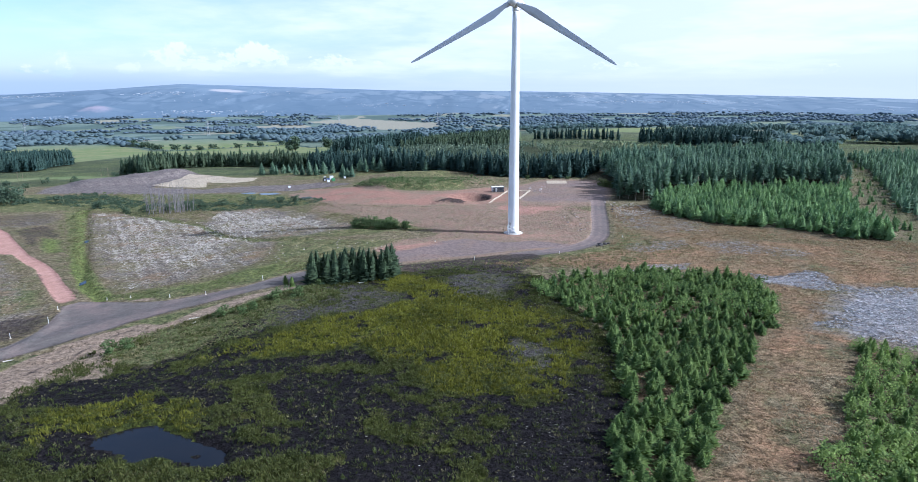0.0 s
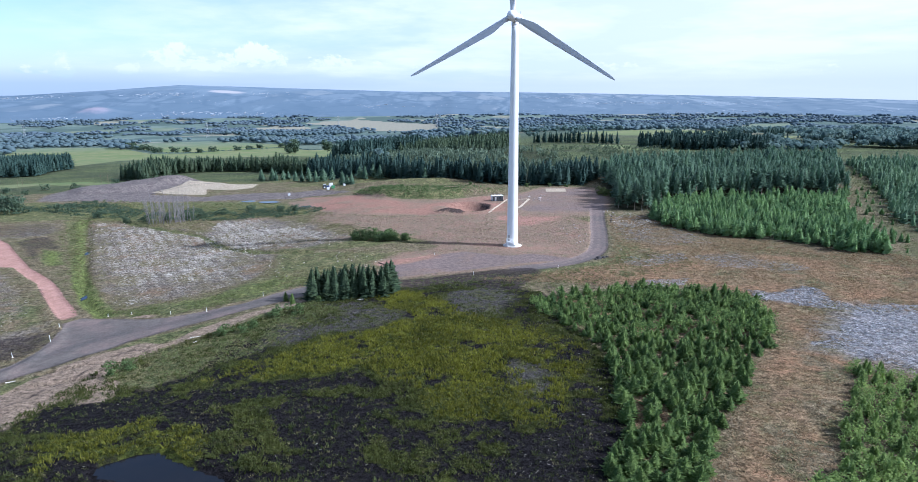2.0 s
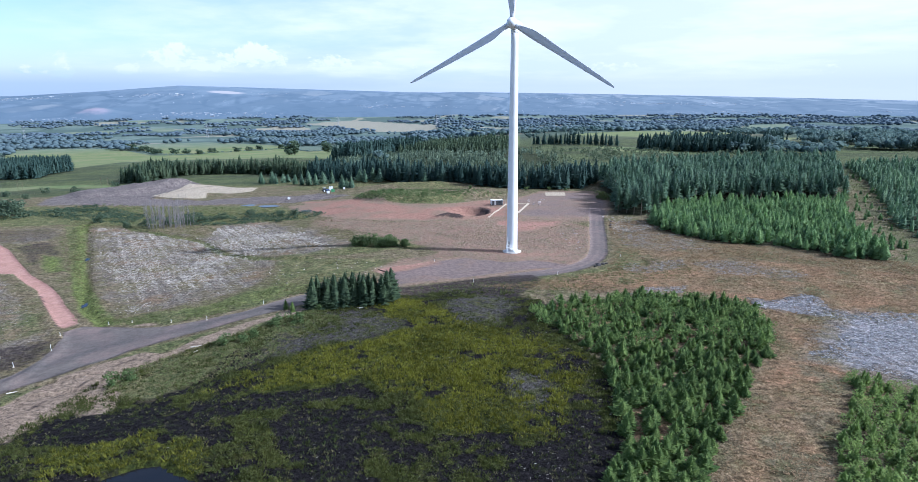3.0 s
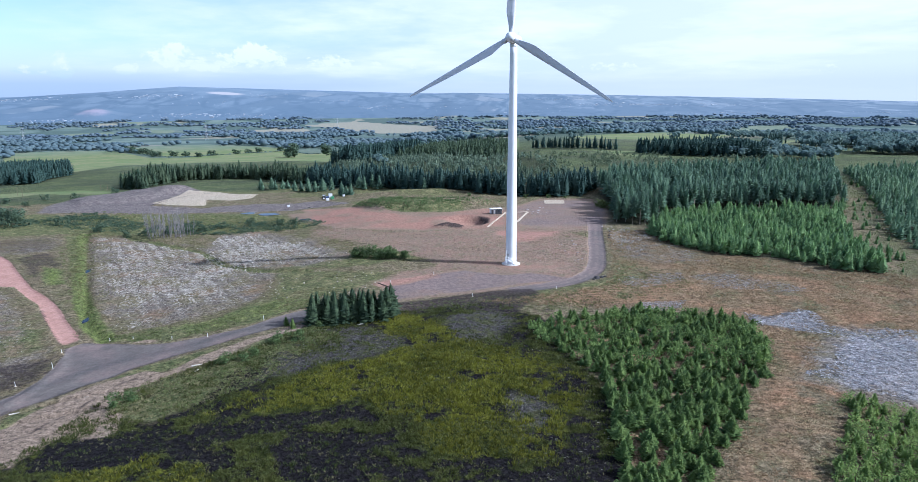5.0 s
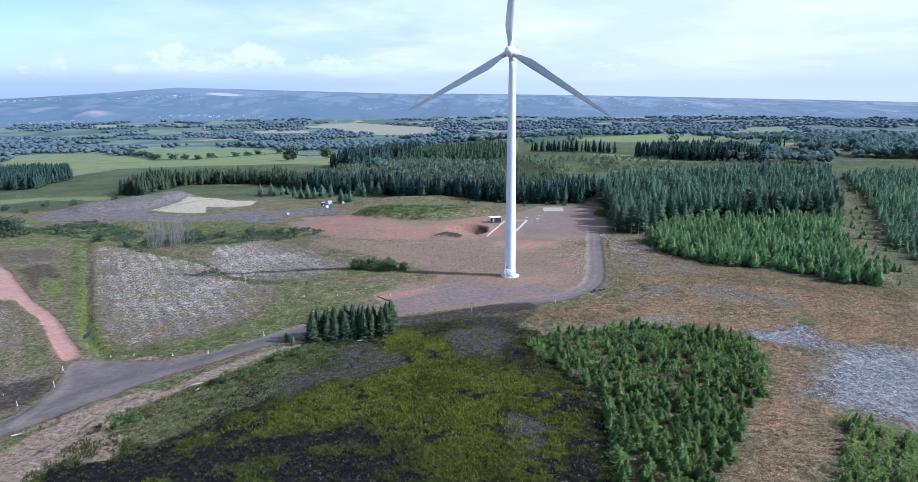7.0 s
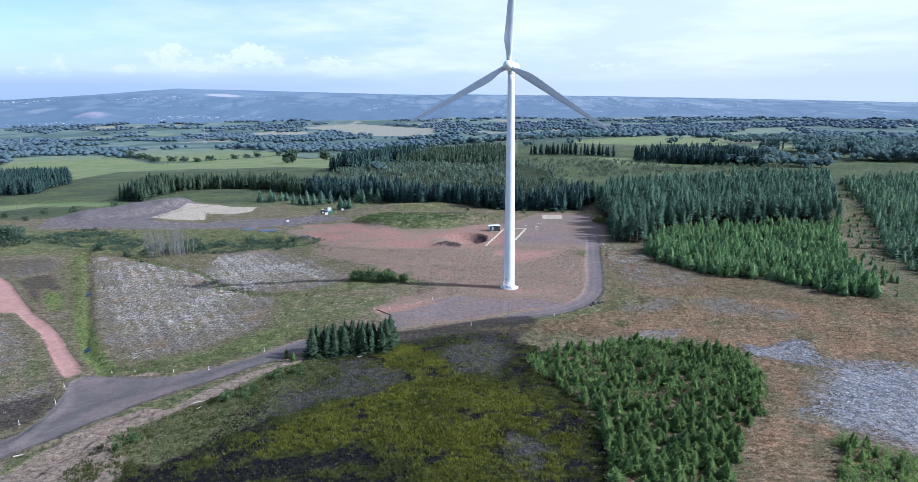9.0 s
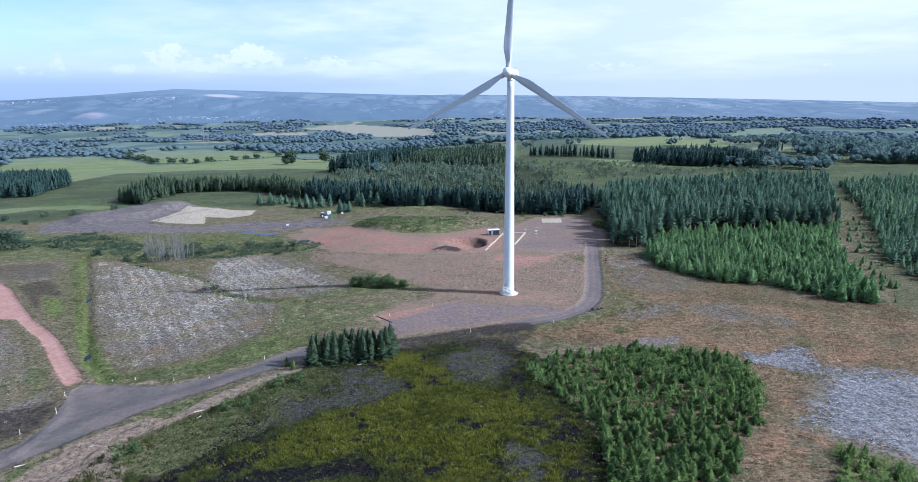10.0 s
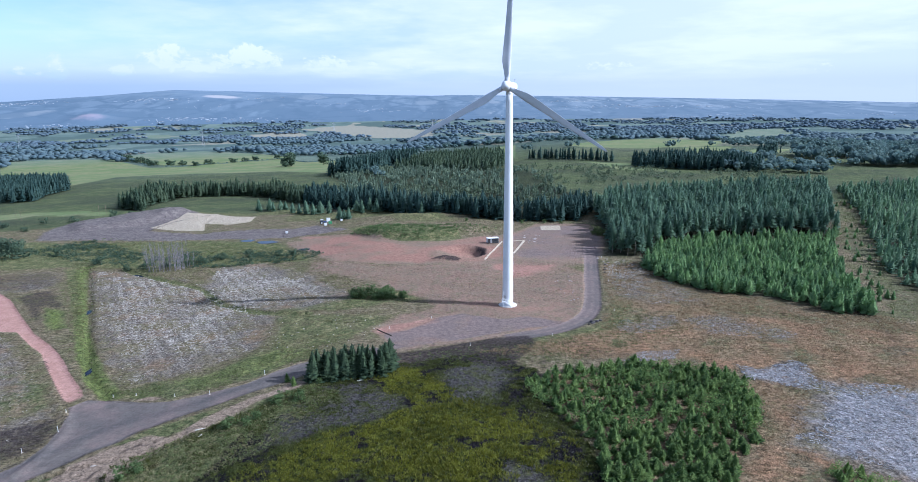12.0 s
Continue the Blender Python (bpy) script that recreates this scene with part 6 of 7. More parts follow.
joined("felling_debris", sticks, spots_at(x, y, 104, 0.12, 0.6, (0.7, 1.6), -0.04), DEAD_WOOD, "pale broken branches on black peat", "branches")
x, y = strew(BOG, 550, 105)
joined("felling_debris", sticks, spots_at(x, y, 105, 0.12, 0.4, (0.7, 2.5), -0.04), DEAD_WOOD, "small pale twigs on black peat", "branches")
x, y = strew([(-220, 24), (-160, -34), (-138, -58), (-126, -92), (-150, -112), (-260, -60)], 1800, 106, off_tracks)
joined("felling_debris", sticks, spots_at(x, y, 106, 0.15, 0.8, (0.7, 1.6), -0.04), DEAD_WOOD, "grey branches strewn beside a red track", "branches")

def stump(seed):
    """A low weathered stump with a splayed foot, one metre across."""
    r = random.Random(seed)
    verts, faces = [], []
    for h, w in ((-0.1, 0.5), (0.22, 0.36), (0.5, 0.3)):
        verts += [(w * r.uniform(0.75, 1.2) * math.cos(1.257 * k), w * r.uniform(0.75, 1.2) * math.sin(1.257 * k), h * r.uniform(0.8, 1.2)) for k in range(5)]
    for n in (0, 5):
        for k in range(5):
            a, b = n + k, n + (k + 1) % 5
            faces += [(a, b, b + 5), (a, b + 5, a + 5)]
    faces += [(10, 11, 12), (10, 12, 13), (10, 13, 14)]
    return np.array(verts, float), np.array(faces, int)


stumps = [stump(700 + k) for k in range(6)]
x, y = strew(BRASH_WEST, 800, 107)
joined("stumps", stumps, spots_at(x, y, 107, 0.25, 0.7, (0.6, 1.2)), STUMP_WOOD, "pale weathered stumps dotted over felled ground", "stumps")
x, y = strew([(-60, -8), (-86, -6), (-82, -40), (-66, -44), (-50, -32), (-38, -12)], 60, 109)
joined("stumps", stumps, spots_at(x, y, 109, 0.3, 0.7, (0.6, 1.2)), STUMP_WOOD, "pale weathered stumps in rough grass", "stumps")
x, y = strew([(46, 42), (60, 72), (66, 52), (62, 40), (52, 34)], 260, 146)
joined("felling_debris", sticks, spots_at(x, y, 146, 0.4, 1.6, (0.7, 1.6), -0.04), DEAD_WOOD, "pale branches heaped beside the gravel road", "branches")

RUSH = leaf_material("rush_blades", (0.022, 0.036, 0.010), (0.070, 0.084, 0.020), (0.105, 0.112, 0.040), 0.15)
RANK = leaf_material("rank_grass_blades", (0.070, 0.100, 0.030), (0.160, 0.178, 0.068), (0.215, 0.212, 0.105), 0.25, 0.4)
tufts = [tuft(1.0, 0.8, 10, s) for s in range(5)]
mats = [tuft(0.55, 1.1, 11, 40 + s, 0.9) for s in range(5)]


def mossy(x, y):
    chance = np.random.default_rng(5).random(np.shape(x))
    return moss_cover(x, y) + 0.9 * (wobble(x, y, 2.2) - 0.5) + 0.45 * (chance - 0.5) > 0.48


x, y = strew(BOG, 17000, 111, lambda a, b: mossy(a, b) & (b > -166) & (inside(a, b, POND) < -1))
rich = (inside(x, y, MOSS) > 8 * (wobble(x, y, 7) - 0.5)) | (np.hypot((x + 72) / 14, (y + 138) / 9) < 1)
joined("sedge", tufts, spots_at(x[rich], y[rich], 111, 0.45, 1.05, (0.6, 1.3)), SEDGE, "yellow-green sedge and moss tussocks over wet peat", "sedge")
joined("sedge", tufts, spots_at(x[~rich], y[~rich], 110, 0.4, 0.95, (0.6, 1.25)), OLIVE_SEDGE, "dull olive sedge clumps over wet peat", "sedge")
x, y = strew(BOG, 4500, 113, lambda a, b: (b > -166) & (inside(a, b, POND) < -1))
joined("rushes", tufts, spots_at(x, y, 113, 0.4, 0.95, (0.5, 1.0)), RUSH, "dark green rushes scattered over wet peat", "rushes")
x, y = strew([(-90, -128), (-60, -118), (-30, -112), (0, -122), (0, -160), (-80, -160)], 1500, 138, lambda a, b: (moss_cover(a, b) > 0.35) & (inside(a, b, POND) < -1.5))
joined("rushes", weedy, spots_at(x, y, 138, 0.5, 1.25, (0.5, 0.9)), OLIVE_SEDGE, "rounded dark rush clumps over wet peat", "rushes")
x, y = strew(BOG, 2600, 112, lambda a, b: (b > -166) & (inside(a, b, POND) < -1))
joined("tussock_grass", tufts, spots_at(x, y, 112, 0.3, 0.65, (0.5, 0.9)), TUSSOCK, "pale tussock grass scattered over the bog", "grass")
DRY = [(-14, -46), (30, -26), (44, 60), (66, 62), (74, 22), (128, -14), (170, -60), (170, -100), (70, -108), (40, -140), (30, -170), (-2, -170), (10, -152), (30, -124), (56, -84), (60, -62), (30, -52)]
STRAW = leaf_material("dry_grass_blades", (0.160, 0.112, 0.058), (0.300, 0.210, 0.122), (0.390, 0.295, 0.185), 0.06, 0.45)
x, y = strew(DRY, 10500, 113, lambda a, b: off_tracks(a, b) & (inside(a, b, BRASH_EAST) < 0))
joined("dry_grass", mats, spots_at(x, y, 113, 0.4, 1.0, (0.5, 0.9)), STRAW, "brown dry grass tussocks on a felled slope", "grass")
x, y = strew(YOUNG_NEAR, 2200, 137)
joined("tussock_grass", mats, spots_at(x, y, 137, 0.4, 1.0, (0.5, 0.9)), TUSSOCK, "pale tussock grass between young spruces", "grass")
WEST = [(-260, 160), (-95, 112), (-60, 30), (-30, 10), (-50, -26), (-60, -46), (-116, -62), (-165, 0)]
x, y = strew(WEST, 6000, 114, lambda a, b: off_tracks(a, b) & (wobble(a, b, 12) > 0.42) & ((inside(a, b, BRASH_WEST) < 0) | (wobble(a, b, 5) > 0.62)))
joined("tussock_grass", mats, spots_at(x, y, 114, 0.4, 1.0, (0.5, 1.0)), TUSSOCK, "mixed green and straw-coloured tussock grass on felled ground", "grass")
x, y = strew([(-260, 124), (-210, 92), (-148, 76), (-92, 86), (-100, 112), (-180, 150), (-240, 160)], 1500, 115)
joined("rank_grass", [*tufts, *weedy[:2]], spots_at(x, y, 115, 0.5, 1.3, (0.4, 0.8)), RANK, "rank green grass and rushes below the tip", "grass")
x, y = strew([(-178, 84), (-150, 76), (-120, 78), (-92, 86), (-88, 94), (-100, 108), (-130, 106), (-160, 112), (-185, 104)], 900, 135, lambda a, b: wobble(a, b, 7) > 0.42)
joined("weeds", weedy, spots_at(x, y, 135, 0.9, 2.4, (0.5, 0.9)), BROADLEAF, "dark green willow scrub and weeds in a damp hollow", "weeds")
x, y = strew([(-275, 122), (-215, 94), (-185, 84), (-185, 108), (-240, 152)], 900, 136, lambda a, b: wobble(a, b, 7) > 0.40)
joined("weeds", weedy, spots_at(x, y, 136, 0.8, 2.6, (0.45, 0.85)), BROADLEAF, "dark green scrub and rushes below the tip", "weeds")
x, y = strew([(-82, 138), (-64, 149), (-10, 147), (6, 142), (-8, 131), (-38, 114), (-62, 120)], 750, 116)
joined("weeds", [*weedy, tufts[0]], spots_at(x, y, 116, 0.8, 2.0, (0.5, 0.9)), WILLOW, "leafy green weeds covering a low earth bank", "weeds")
x, y = strew([(-92, -96), (-76, -84), (-58, -66), (-50, -72), (-62, -100), (-78, -114), (-92, -108)], 1100, 117, lambda a, b: wobble(a, b, 5) > 0.40)
joined("weeds", [*weedy, *tufts], spots_at(x, y, 117, 0.4, 1.3, (0.4, 0.9)), RANK, "rough green weeds and grass beside the bog", "weeds")
x, y = strew([(-92, -96), (-76, -84), (-58, -66), (-50, -72), (-62, -100), (-78, -114), (-92, -108)], 1300, 139)
joined("tussock_grass", mats, spots_at(x, y, 139, 0.35, 0.95, (0.5, 1.0)), TUSSOCK, "straw-coloured tussocks among weeds beside the bog", "grass")
x, y = strew([(-118, -60), (-98, -56), (-80, -46), (-58, -34), (-50, -44), (-66, -52), (-88, -66), (-110, -66)], 1100, 118, lambda a, b: off_tracks(a, b) & (wobble(a, b, 7) > 0.5))
joined("rank_grass", tufts, spots_at(x, y, 118, 0.4, 0.8, (0.4, 0.8)), RANK, "green verge grass along the gravel road", "grass")
x, y = strew([(-142, -26), (-118, -60), (-124, -64), (-150, -24), (-192, 40), (-208, 82), (-200, 84)], 900, 119)
joined("rank_grass", [*tufts, weedy[1]], spots_at(x, y, 119, 0.4, 1.1, (0.4, 0.8)), RANK, "green rushes along a drainage ditch", "grass")

x, y = strew(CLEARING, 1000, 131, lambda a, b: wobble(a, b, 9) > 0.42)
joined("tussock_grass", tufts, spots_at(x, y, 131, 0.25, 0.6, (0.4, 0.8)), TUSSOCK, "thin tufts of dry grass on the scuffed clearing", "grass")
x, y = strew([(-46, -30), (0, -40), (30, -26), (44, 0), (60, -30), (8, -56), (-30, -54)], 1500, 132, off_tracks)
joined("tussock_grass", tufts, spots_at(x, y, 132, 0.35, 0.8, (0.4, 0.8)), RANK, "green and straw tussocks below the road bank", "grass")

rng = random.Random(19)
ride = [(134, -14), (146, 12), (162, 46), (186, 90), (206, 118), (232, 168), (262, 232)]
rows = []
for k in range(46):
    f = rng.uniform(0, 5.99)
    (ax, ay), (bx, by) = ride[int(f)], ride[int(f) + 1]
    s = f - int(f)
    rows.append((ax + (bx - ax) * s + rng.uniform(-7, 9), ay + (by - ay) * s + rng.uniform(-6, 6)))
x, y = np.array(rows).T
plant(tree_makers("young_spruce", young, young_stems, SPRUCE_MID, "small self-sown spruce on a grassy forest ride", "spruce tree", "ride saplings"), spots_at(x, y, 133, 1.2, 4.2))
x, y = strew([(128, -14), (150, -50), (175, 16), (182, 46), (210, 112), (270, 234), (258, 238), (192, 118), (158, 50), (141, 6)], 1800, 134)
joined("tussock_grass", [*tufts, weedy[0]], spots_at(x, y, 134, 0.4, 1.2, (0.4, 0.8)), RANK, "rough tussocks and heather along a forest ride", "grass")

# shrubs
shrub_stems = [stem(0.5, 0.02) for s in range(4)]


def shrubs(rows, lo, hi, leaf, label, category, group, seed):
    x, y = np.array(rows, float).T
    plant(tree_makers(category.split()[-1] + "_shrub" if category != "shrub" else "shrub", bushy, shrub_stems, leaf, label, category, group), spots_at(x, y, seed, lo, hi, (0.8, 1.1)))


rng = random.Random(9)
shrubs([(-60 + 22 * rng.random(), 9 + 12 * rng.random() * (0.3 + 0.7 * k / 22)) for k in range(24)], 2.0, 3.8, WILLOW, "low green willow shrub at the edge of the hardstand", "shrub", "hardstand willows", 121)
shrubs([(-88 + 36 * f + rng.uniform(-3, 3), -104 + 40 * f + rng.uniform(-3, 2)) for f in (0, 0.04, 0.08, 0.36, 0.42, 0.48, 0.55, 0.62, 0.70, 0.76, 0.9)], 1.6, 3.4, WILLOW, "dusty green willow shrub on the bog margin", "shrub", "bog margin willows", 122)
shrubs([(-200, 84), (-203, 88), (-180, 74), (-174, 78), (-140, 92), (-128, 98), (-112, 96), (-150, 88), (-104, 92), (-235, 108), (-164, 81), (-159, 84), (-153, 82), (-148, 85)], 2.8, 5.5, BROADLEAF, "dark green shrub among rank grass", "shrub", "hollow shrubs", 123)
shrubs([(-262, 112), (-268, 120), (-275, 108), (-257, 104), (-281, 130), (-286, 118), (-272, 114), (-290, 126), (-278, 122), (-268, 102)], 6.0, 10.0, BROADLEAF, "tall dark green bush in a damp hollow", "shrub", "tall hollow bushes", 128)
shrubs([(-400, 250), (-352, 205), (-338, 214), (-300, 232), (-318, 226), (-280, 250), (-272, 258), (-362, 198), (-330, 190), (-420, 240), (-308, 190)], 3.0, 6.0, BROADLEAF, "scattered hawthorn shrub in rough pasture", "shrub", "pasture shrubs", 124)
shrubs([(36, 160), (46, 158), (62, 124), (64, 119), (60, 128), (22, 160), (-12, 170), (66, 134)], 1.6, 3.0, WILLOW, "light green shrub at the edge of the yard", "shrub", "yard edge shrubs", 125)
shrubs([(59, 126), (61, 129), (63.5, 127), (60.5, 123), (64, 124), (62, 131)], 2.6, 4.0, RANK, "yellow-green bush at the corner of the yard", "shrub", "yard corner bushes", 129)
# free-standing spruces before the dark belt
x, y = np.array([(-172, 262), (-166, 268), (-161, 260), (-168, 275), (-158, 270), (-152, 262), (-176, 272), (-128, 228), (-122, 224), (-134, 232), (-118, 230), (-95, 196), (-91, 192), (-97, 191), (-84, 206), (-79, 210), (-88, 208), (-74, 206), (-42, 190), (-110, 222), (-141, 240)], float).T
plant(tree_makers("spruce", young, young_stems, SPRUCE_DARK, "bushy dark spruce standing before the forest", "spruce tree", "outlying spruces"), spots_at(x, y, 126, 6.5, 10.5, (0.95, 1.2)))
x, y = np.array([(-61, -60), (-66, -64), (-63.5, -67)], float).T
plant(tree_makers("young_spruce", young, young_stems, SPRUCE_YOUNG, "small light green spruce standing apart", "spruce tree", "stray young spruces"), spots_at(x, y, 127, 2.2, 3.2))


# ---- dead trees in the hollow ----
def dead_tree(x, y, h, seed):
    rng = random.Random(seed)
    t = thing("dead_tree", pose(x, y, at_ground(x, y) - 0.1), "bare bleached dead tree standing in a wet hollow", "dead tree", "drowned trees")
    lean = Vector((rng.uniform(-0.12, 0.12), rng.uniform(-0.12, 0.12), 1))
    bm = bmesh.new()
    rings = []
    for f, r in ((0, 0.10), (0.4, 0.075), (0.75, 0.05), (1, 0.015)):
        c = lean * (h * f) + Vector((rng.uniform(-0.1, 0.1), rng.uniform(-0.1, 0.1), 0))
        rings.append([c + Vector((r * math.cos(1.257 * k), r * math.sin(1.257 * k), 0)) for k in range(5)])
    part("trunk", loft_bm(rings, bm), DROWNED, t)
    bm = bmesh.new()
    for k in range(34):
        f = rng.uniform(0.3, 0.97)
        a, out = rng.uniform(0, 6.28), h * 0.13 * (1.15 - f) * rng.uniform(0.6, 1.3)
        base = lean * (h * f)
        rod_bm(bm, base, base + Vector((out * math.cos(a), out * math.sin(a), out * rng.uniform(0.4, 1.5))), 0.022, 3)
    tagged(part("branchwork", bm, DROWNED, t), kind="stuff")


for k in range(50):
    dead_tree(-170 + 19 * (k / 49) + rng.uniform(-1.5, 1.5), 74 + rng.uniform(-4, 6), rng.uniform(9, 16.5), 200 + k)


# ---- water ----
def sheet_of_water(name, outline, z, label):
    bm = bmesh.new()
    pts = rounded(list(outline) + [outline[0]], 5)[:-1]
    ring = [bm.verts.new((px, py, z)) for px, py in pts]
    bm.faces.new(ring)
    bmesh.ops.triangulate(bm, faces=bm.faces)
    return tagged(part(name, bm, WATER), label, "pond", kind="structure")


def blob(cx, cy, rx, ry, seed):
    r = random.Random(seed)
    return [(cx + rx * r.uniform(0.75, 1.15) * math.cos(0.6283 * k), cy + ry * r.uniform(0.75, 1.15) * math.sin(0.6283 * k)) for k in range(10)]


sheet_of_water("pond", [(-76.5, -142.5), (-72, -137.5), (-66, -135.8), (-61, -138), (-55, -141.2), (-49, -144.5), (-47.5, -151), (-54, -153), (-61, -152), (-68, -152), (-73, -148)], -0.62, "dark still bog pond among moss")
sheet_of_water("puddle", blob(-143, 142, 5, 3.2, 1), at_ground(-143, 142) + 0.22, "shallow blue puddle on the tip")
sheet_of_water("puddle", blob(-129, 134, 6.5, 4.0, 2), at_ground(-129, 134) + 0.25, "shallow blue puddle on the tip")
sheet_of_water("puddle", blob(-172, 67, 6.5, 4.5, 3), at_ground(-172, 67) + 0.4, "standing water below dead trees")
sheet_of_water("puddle", blob(-100, 108, 5, 2.2, 4), at_ground(-100, 108) + 0.12, "thin puddle in red earth")
sheet_of_water("puddle", blob(-164.4, 12.2, 1.3, 4, 5), at_ground(-164.7, 12.7) + 0.35, "water standing in a ditch")
sheet_of_water("puddle", blob(-132, -45, 1.1, 3.6, 6), at_ground(-132, -45) + 0.35, "water standing in a ditch among rushes")


# ---- site things ----
def marker_post(x, y, h=1.5, lean=0.0):
    h = 0.8 * h
    t = thing("marker_post", pose(x, y, at_ground(x, y) - 0.03, lean, lean * 0.6, x * 7), "white marker post with a splayed foot beside the road", "marker post", "road marker posts")
    part("post", box_bm(bmesh.new(), 0, 0, h / 2, 0.09, 0.09, h, 0.015), WHITE_SHEET, t)
    part("foot", box_bm(bmesh.new(), 0, 0, 0.08, 0.4, 0.4, 0.12, 0.03), TIMBER, t)
    part("cap", lathe_bm([(0.07, h), (0.07, h + 0.05), (0.03, h + 0.1)], 8), WHITE_SHEET, t)


for x, y, h in ((-118, -83, 2.2), (-122, -73, 1.2), (-121, -92, 1.5), (-115, -63, 0.9), (-86, -68, 1.3), (-74, -58, 1.6), (-96, -67, 1.0), (-15, -40, 1.4), (12, -32, 1.1), (38, -8, 1.1), (45, 30, 1.0), (51, 70, 1.2), (-42, -24, 1.0), (-28, -14, 0.9), (-108, -64, 0.8)):
    marker_post(x, y, h, 2.0)


def log(x, y, length, r, turn, label, mat):
    bm = lathe_bm([(r * 0.9, 0), (r, 0.1), (r * 0.96, length * 0.5), (r * 0.85, length)], 9)
    t = part("log", bm, mat)
    t.matrix_world = Matrix.Translation((x, y, at_ground(x, y) + r * 0.8)) @ Matrix.Rotation(radians(turn), 4, "Z") @ Matrix.Rotation(radians(90), 4, "Y")
    tagged(t, label, "log")


log(-82, -88, 2.6, 0.16, 25, "pale bare log lying in grass", DEAD_WOOD)
log(-101, -99, 1.9, 0.20, 12, "pale bare log beside a mud track", DEAD_WOOD)
log(-80, -91, 1.3, 0.14, 70, "pale bare log lying in grass", DEAD_WOOD)
log(-112, -107, 1.8, 0.15, 30, "pale bare log beside a mud track", DEAD_WOOD)
log(-46.5, -65.5, 1.6, 0.17, 30, "pale bare log before a spruce copse", DEAD_WOOD)
log(-46, -25, 8.0, 0.16, -47, "dark round pole lying on the hardstand", BARK)


def boulder(x, y, s, seed):
    rng2 = random.Random(seed)
    bm = bmesh.new()
    bmesh.ops.create_icosphere(bm, subdivisions=2, radius=1.0)
    for v in bm.verts:
        v.co *= 0.8 + 0.35 * noise.noise(v.co * 1.4 + Vector((seed, 0, 0)))
    t = part("boulder", bm, DARK_STONE)
    t.matrix_world = Matrix.Translation((x, y, at_ground(x, y) + 0.2 * s)) @ Matrix.Rotation(rng2.uniform(0, 6), 4, "Z") @ Matrix.Diagonal((s, s * rng2.uniform(0.7, 1.0), s * 0.65, 1))
    tagged(t, "dark rough boulder on the road verge", "boulder", "verge boulders")


DARK_STONE = plain_material("dark_stone", (0.075, 0.068, 0.066), 0.85, 0, 0.25, 1.2, 0.2)
for n, (x, y, s) in enumerate(((27.5, -20.5, 1.2), (29.3, -19.2, 0.9), (30.6, -18.4, 0.7), (26, -22, 0.6), (46.5, 44, 0.6), (47.4, 48, 0.8), (48.5, 52, 0.5), (50, 58, 0.7), (-124, 150, 0.5), (-110, 152, 0.6))):
    boulder(x, y, s, n)


def slab(x, y, s, seed):
    r = random.Random(seed)
    bm = bmesh.new()
    ring = [(s * r.uniform(0.7, 1.1) * math.cos(1.047 * k), 0.7 * s * r.uniform(0.7, 1.1) * math.sin(1.047 * k)) for k in range(6)]
    part_of = loft_bm([[Vector((px, py, -0.1)) for px, py in ring], [Vector((px * 0.96, py * 0.96, 0.16)) for px, py in ring], [Vector((px * 0.82, py * 0.82, 0.22)) for px, py in ring]], bm)
    t = part("loose_stone", part_of, PALE_STONE)
    t.matrix_world = pose(x, y, at_ground(x, y), r.uniform(-6, 6), r.uniform(-6, 6), r.uniform(0, 180))
    tagged(t, "pale broken stone lying on the gravel", "stone", "loose stones")


PALE_STONE = plain_material("pale_stone", (0.36, 0.31, 0.28), 0.85, 0, 0.2, 0.8, 0.2)
rng = random.Random(44)
for n in range(44):
    if n < 12:
        x, y, size = rng.uniform(18, 34), rng.uniform(106, 124), rng.uniform(0.5, 1.3)
    elif n < 30:
        x, y, size = rng.uniform(22, 31) + 0.12 * n / 30, rng.uniform(4, 46), rng.uniform(0.25, 0.6)
    else:
        x, y, size = rng.uniform(48, 58), rng.uniform(42, 72), rng.uniform(0.3, 0.8)
    slab(x, y, size, 900 + n)


def site_cabin():
    t = thing("site_cabin", pose(0.5, 106, at_ground(0.5, 106), 0, 0, 12), "small site cabin with a white roof and dark open front", "cabin")
    part("floor_frame", box_bm(bmesh.new(), 0, 0, 0.2, 6.0, 3.4, 0.25, 0.03), DARK_SHEET, t)
    for y in (1.62,):
        part("back_wall", box_bm(bmesh.new(), 0, y, 1.5, 6.0, 0.1, 2.35), WHITE_SHEET, t)
    for x in (-2.95, 2.95):
        part("side_wall", box_bm(bmesh.new(), x, 0, 1.5, 0.1, 3.14, 2.35), WHITE_SHEET, t)
    front = part("front_wall", box_bm(bmesh.new(), 0, -1.55, 1.5, 5.8, 0.1, 2.35), DARK_SHEET, t, "dark sheet metal front")
    part("door", box_bm(bmesh.new(), -1.2, -1.62, 1.35, 0.95, 0.06, 2.0, 0.01), STEEL, front)
    part("window", box_bm(bmesh.new(), 1.2, -1.62, 1.7, 1.3, 0.05, 0.9, 0.01), GLASS, front)
    part("roof", box_bm(bmesh.new(), 0, 0, 2.78, 6.3, 3.7, 0.18, 0.05), WHITE_SHEET, t, "white flat metal roof")


site_cabin()
DARK_TIMBER = plain_material("stacked_timber", (0.22, 0.17, 0.12), 0.85, 0, 0.2, 1.5, 0.2)


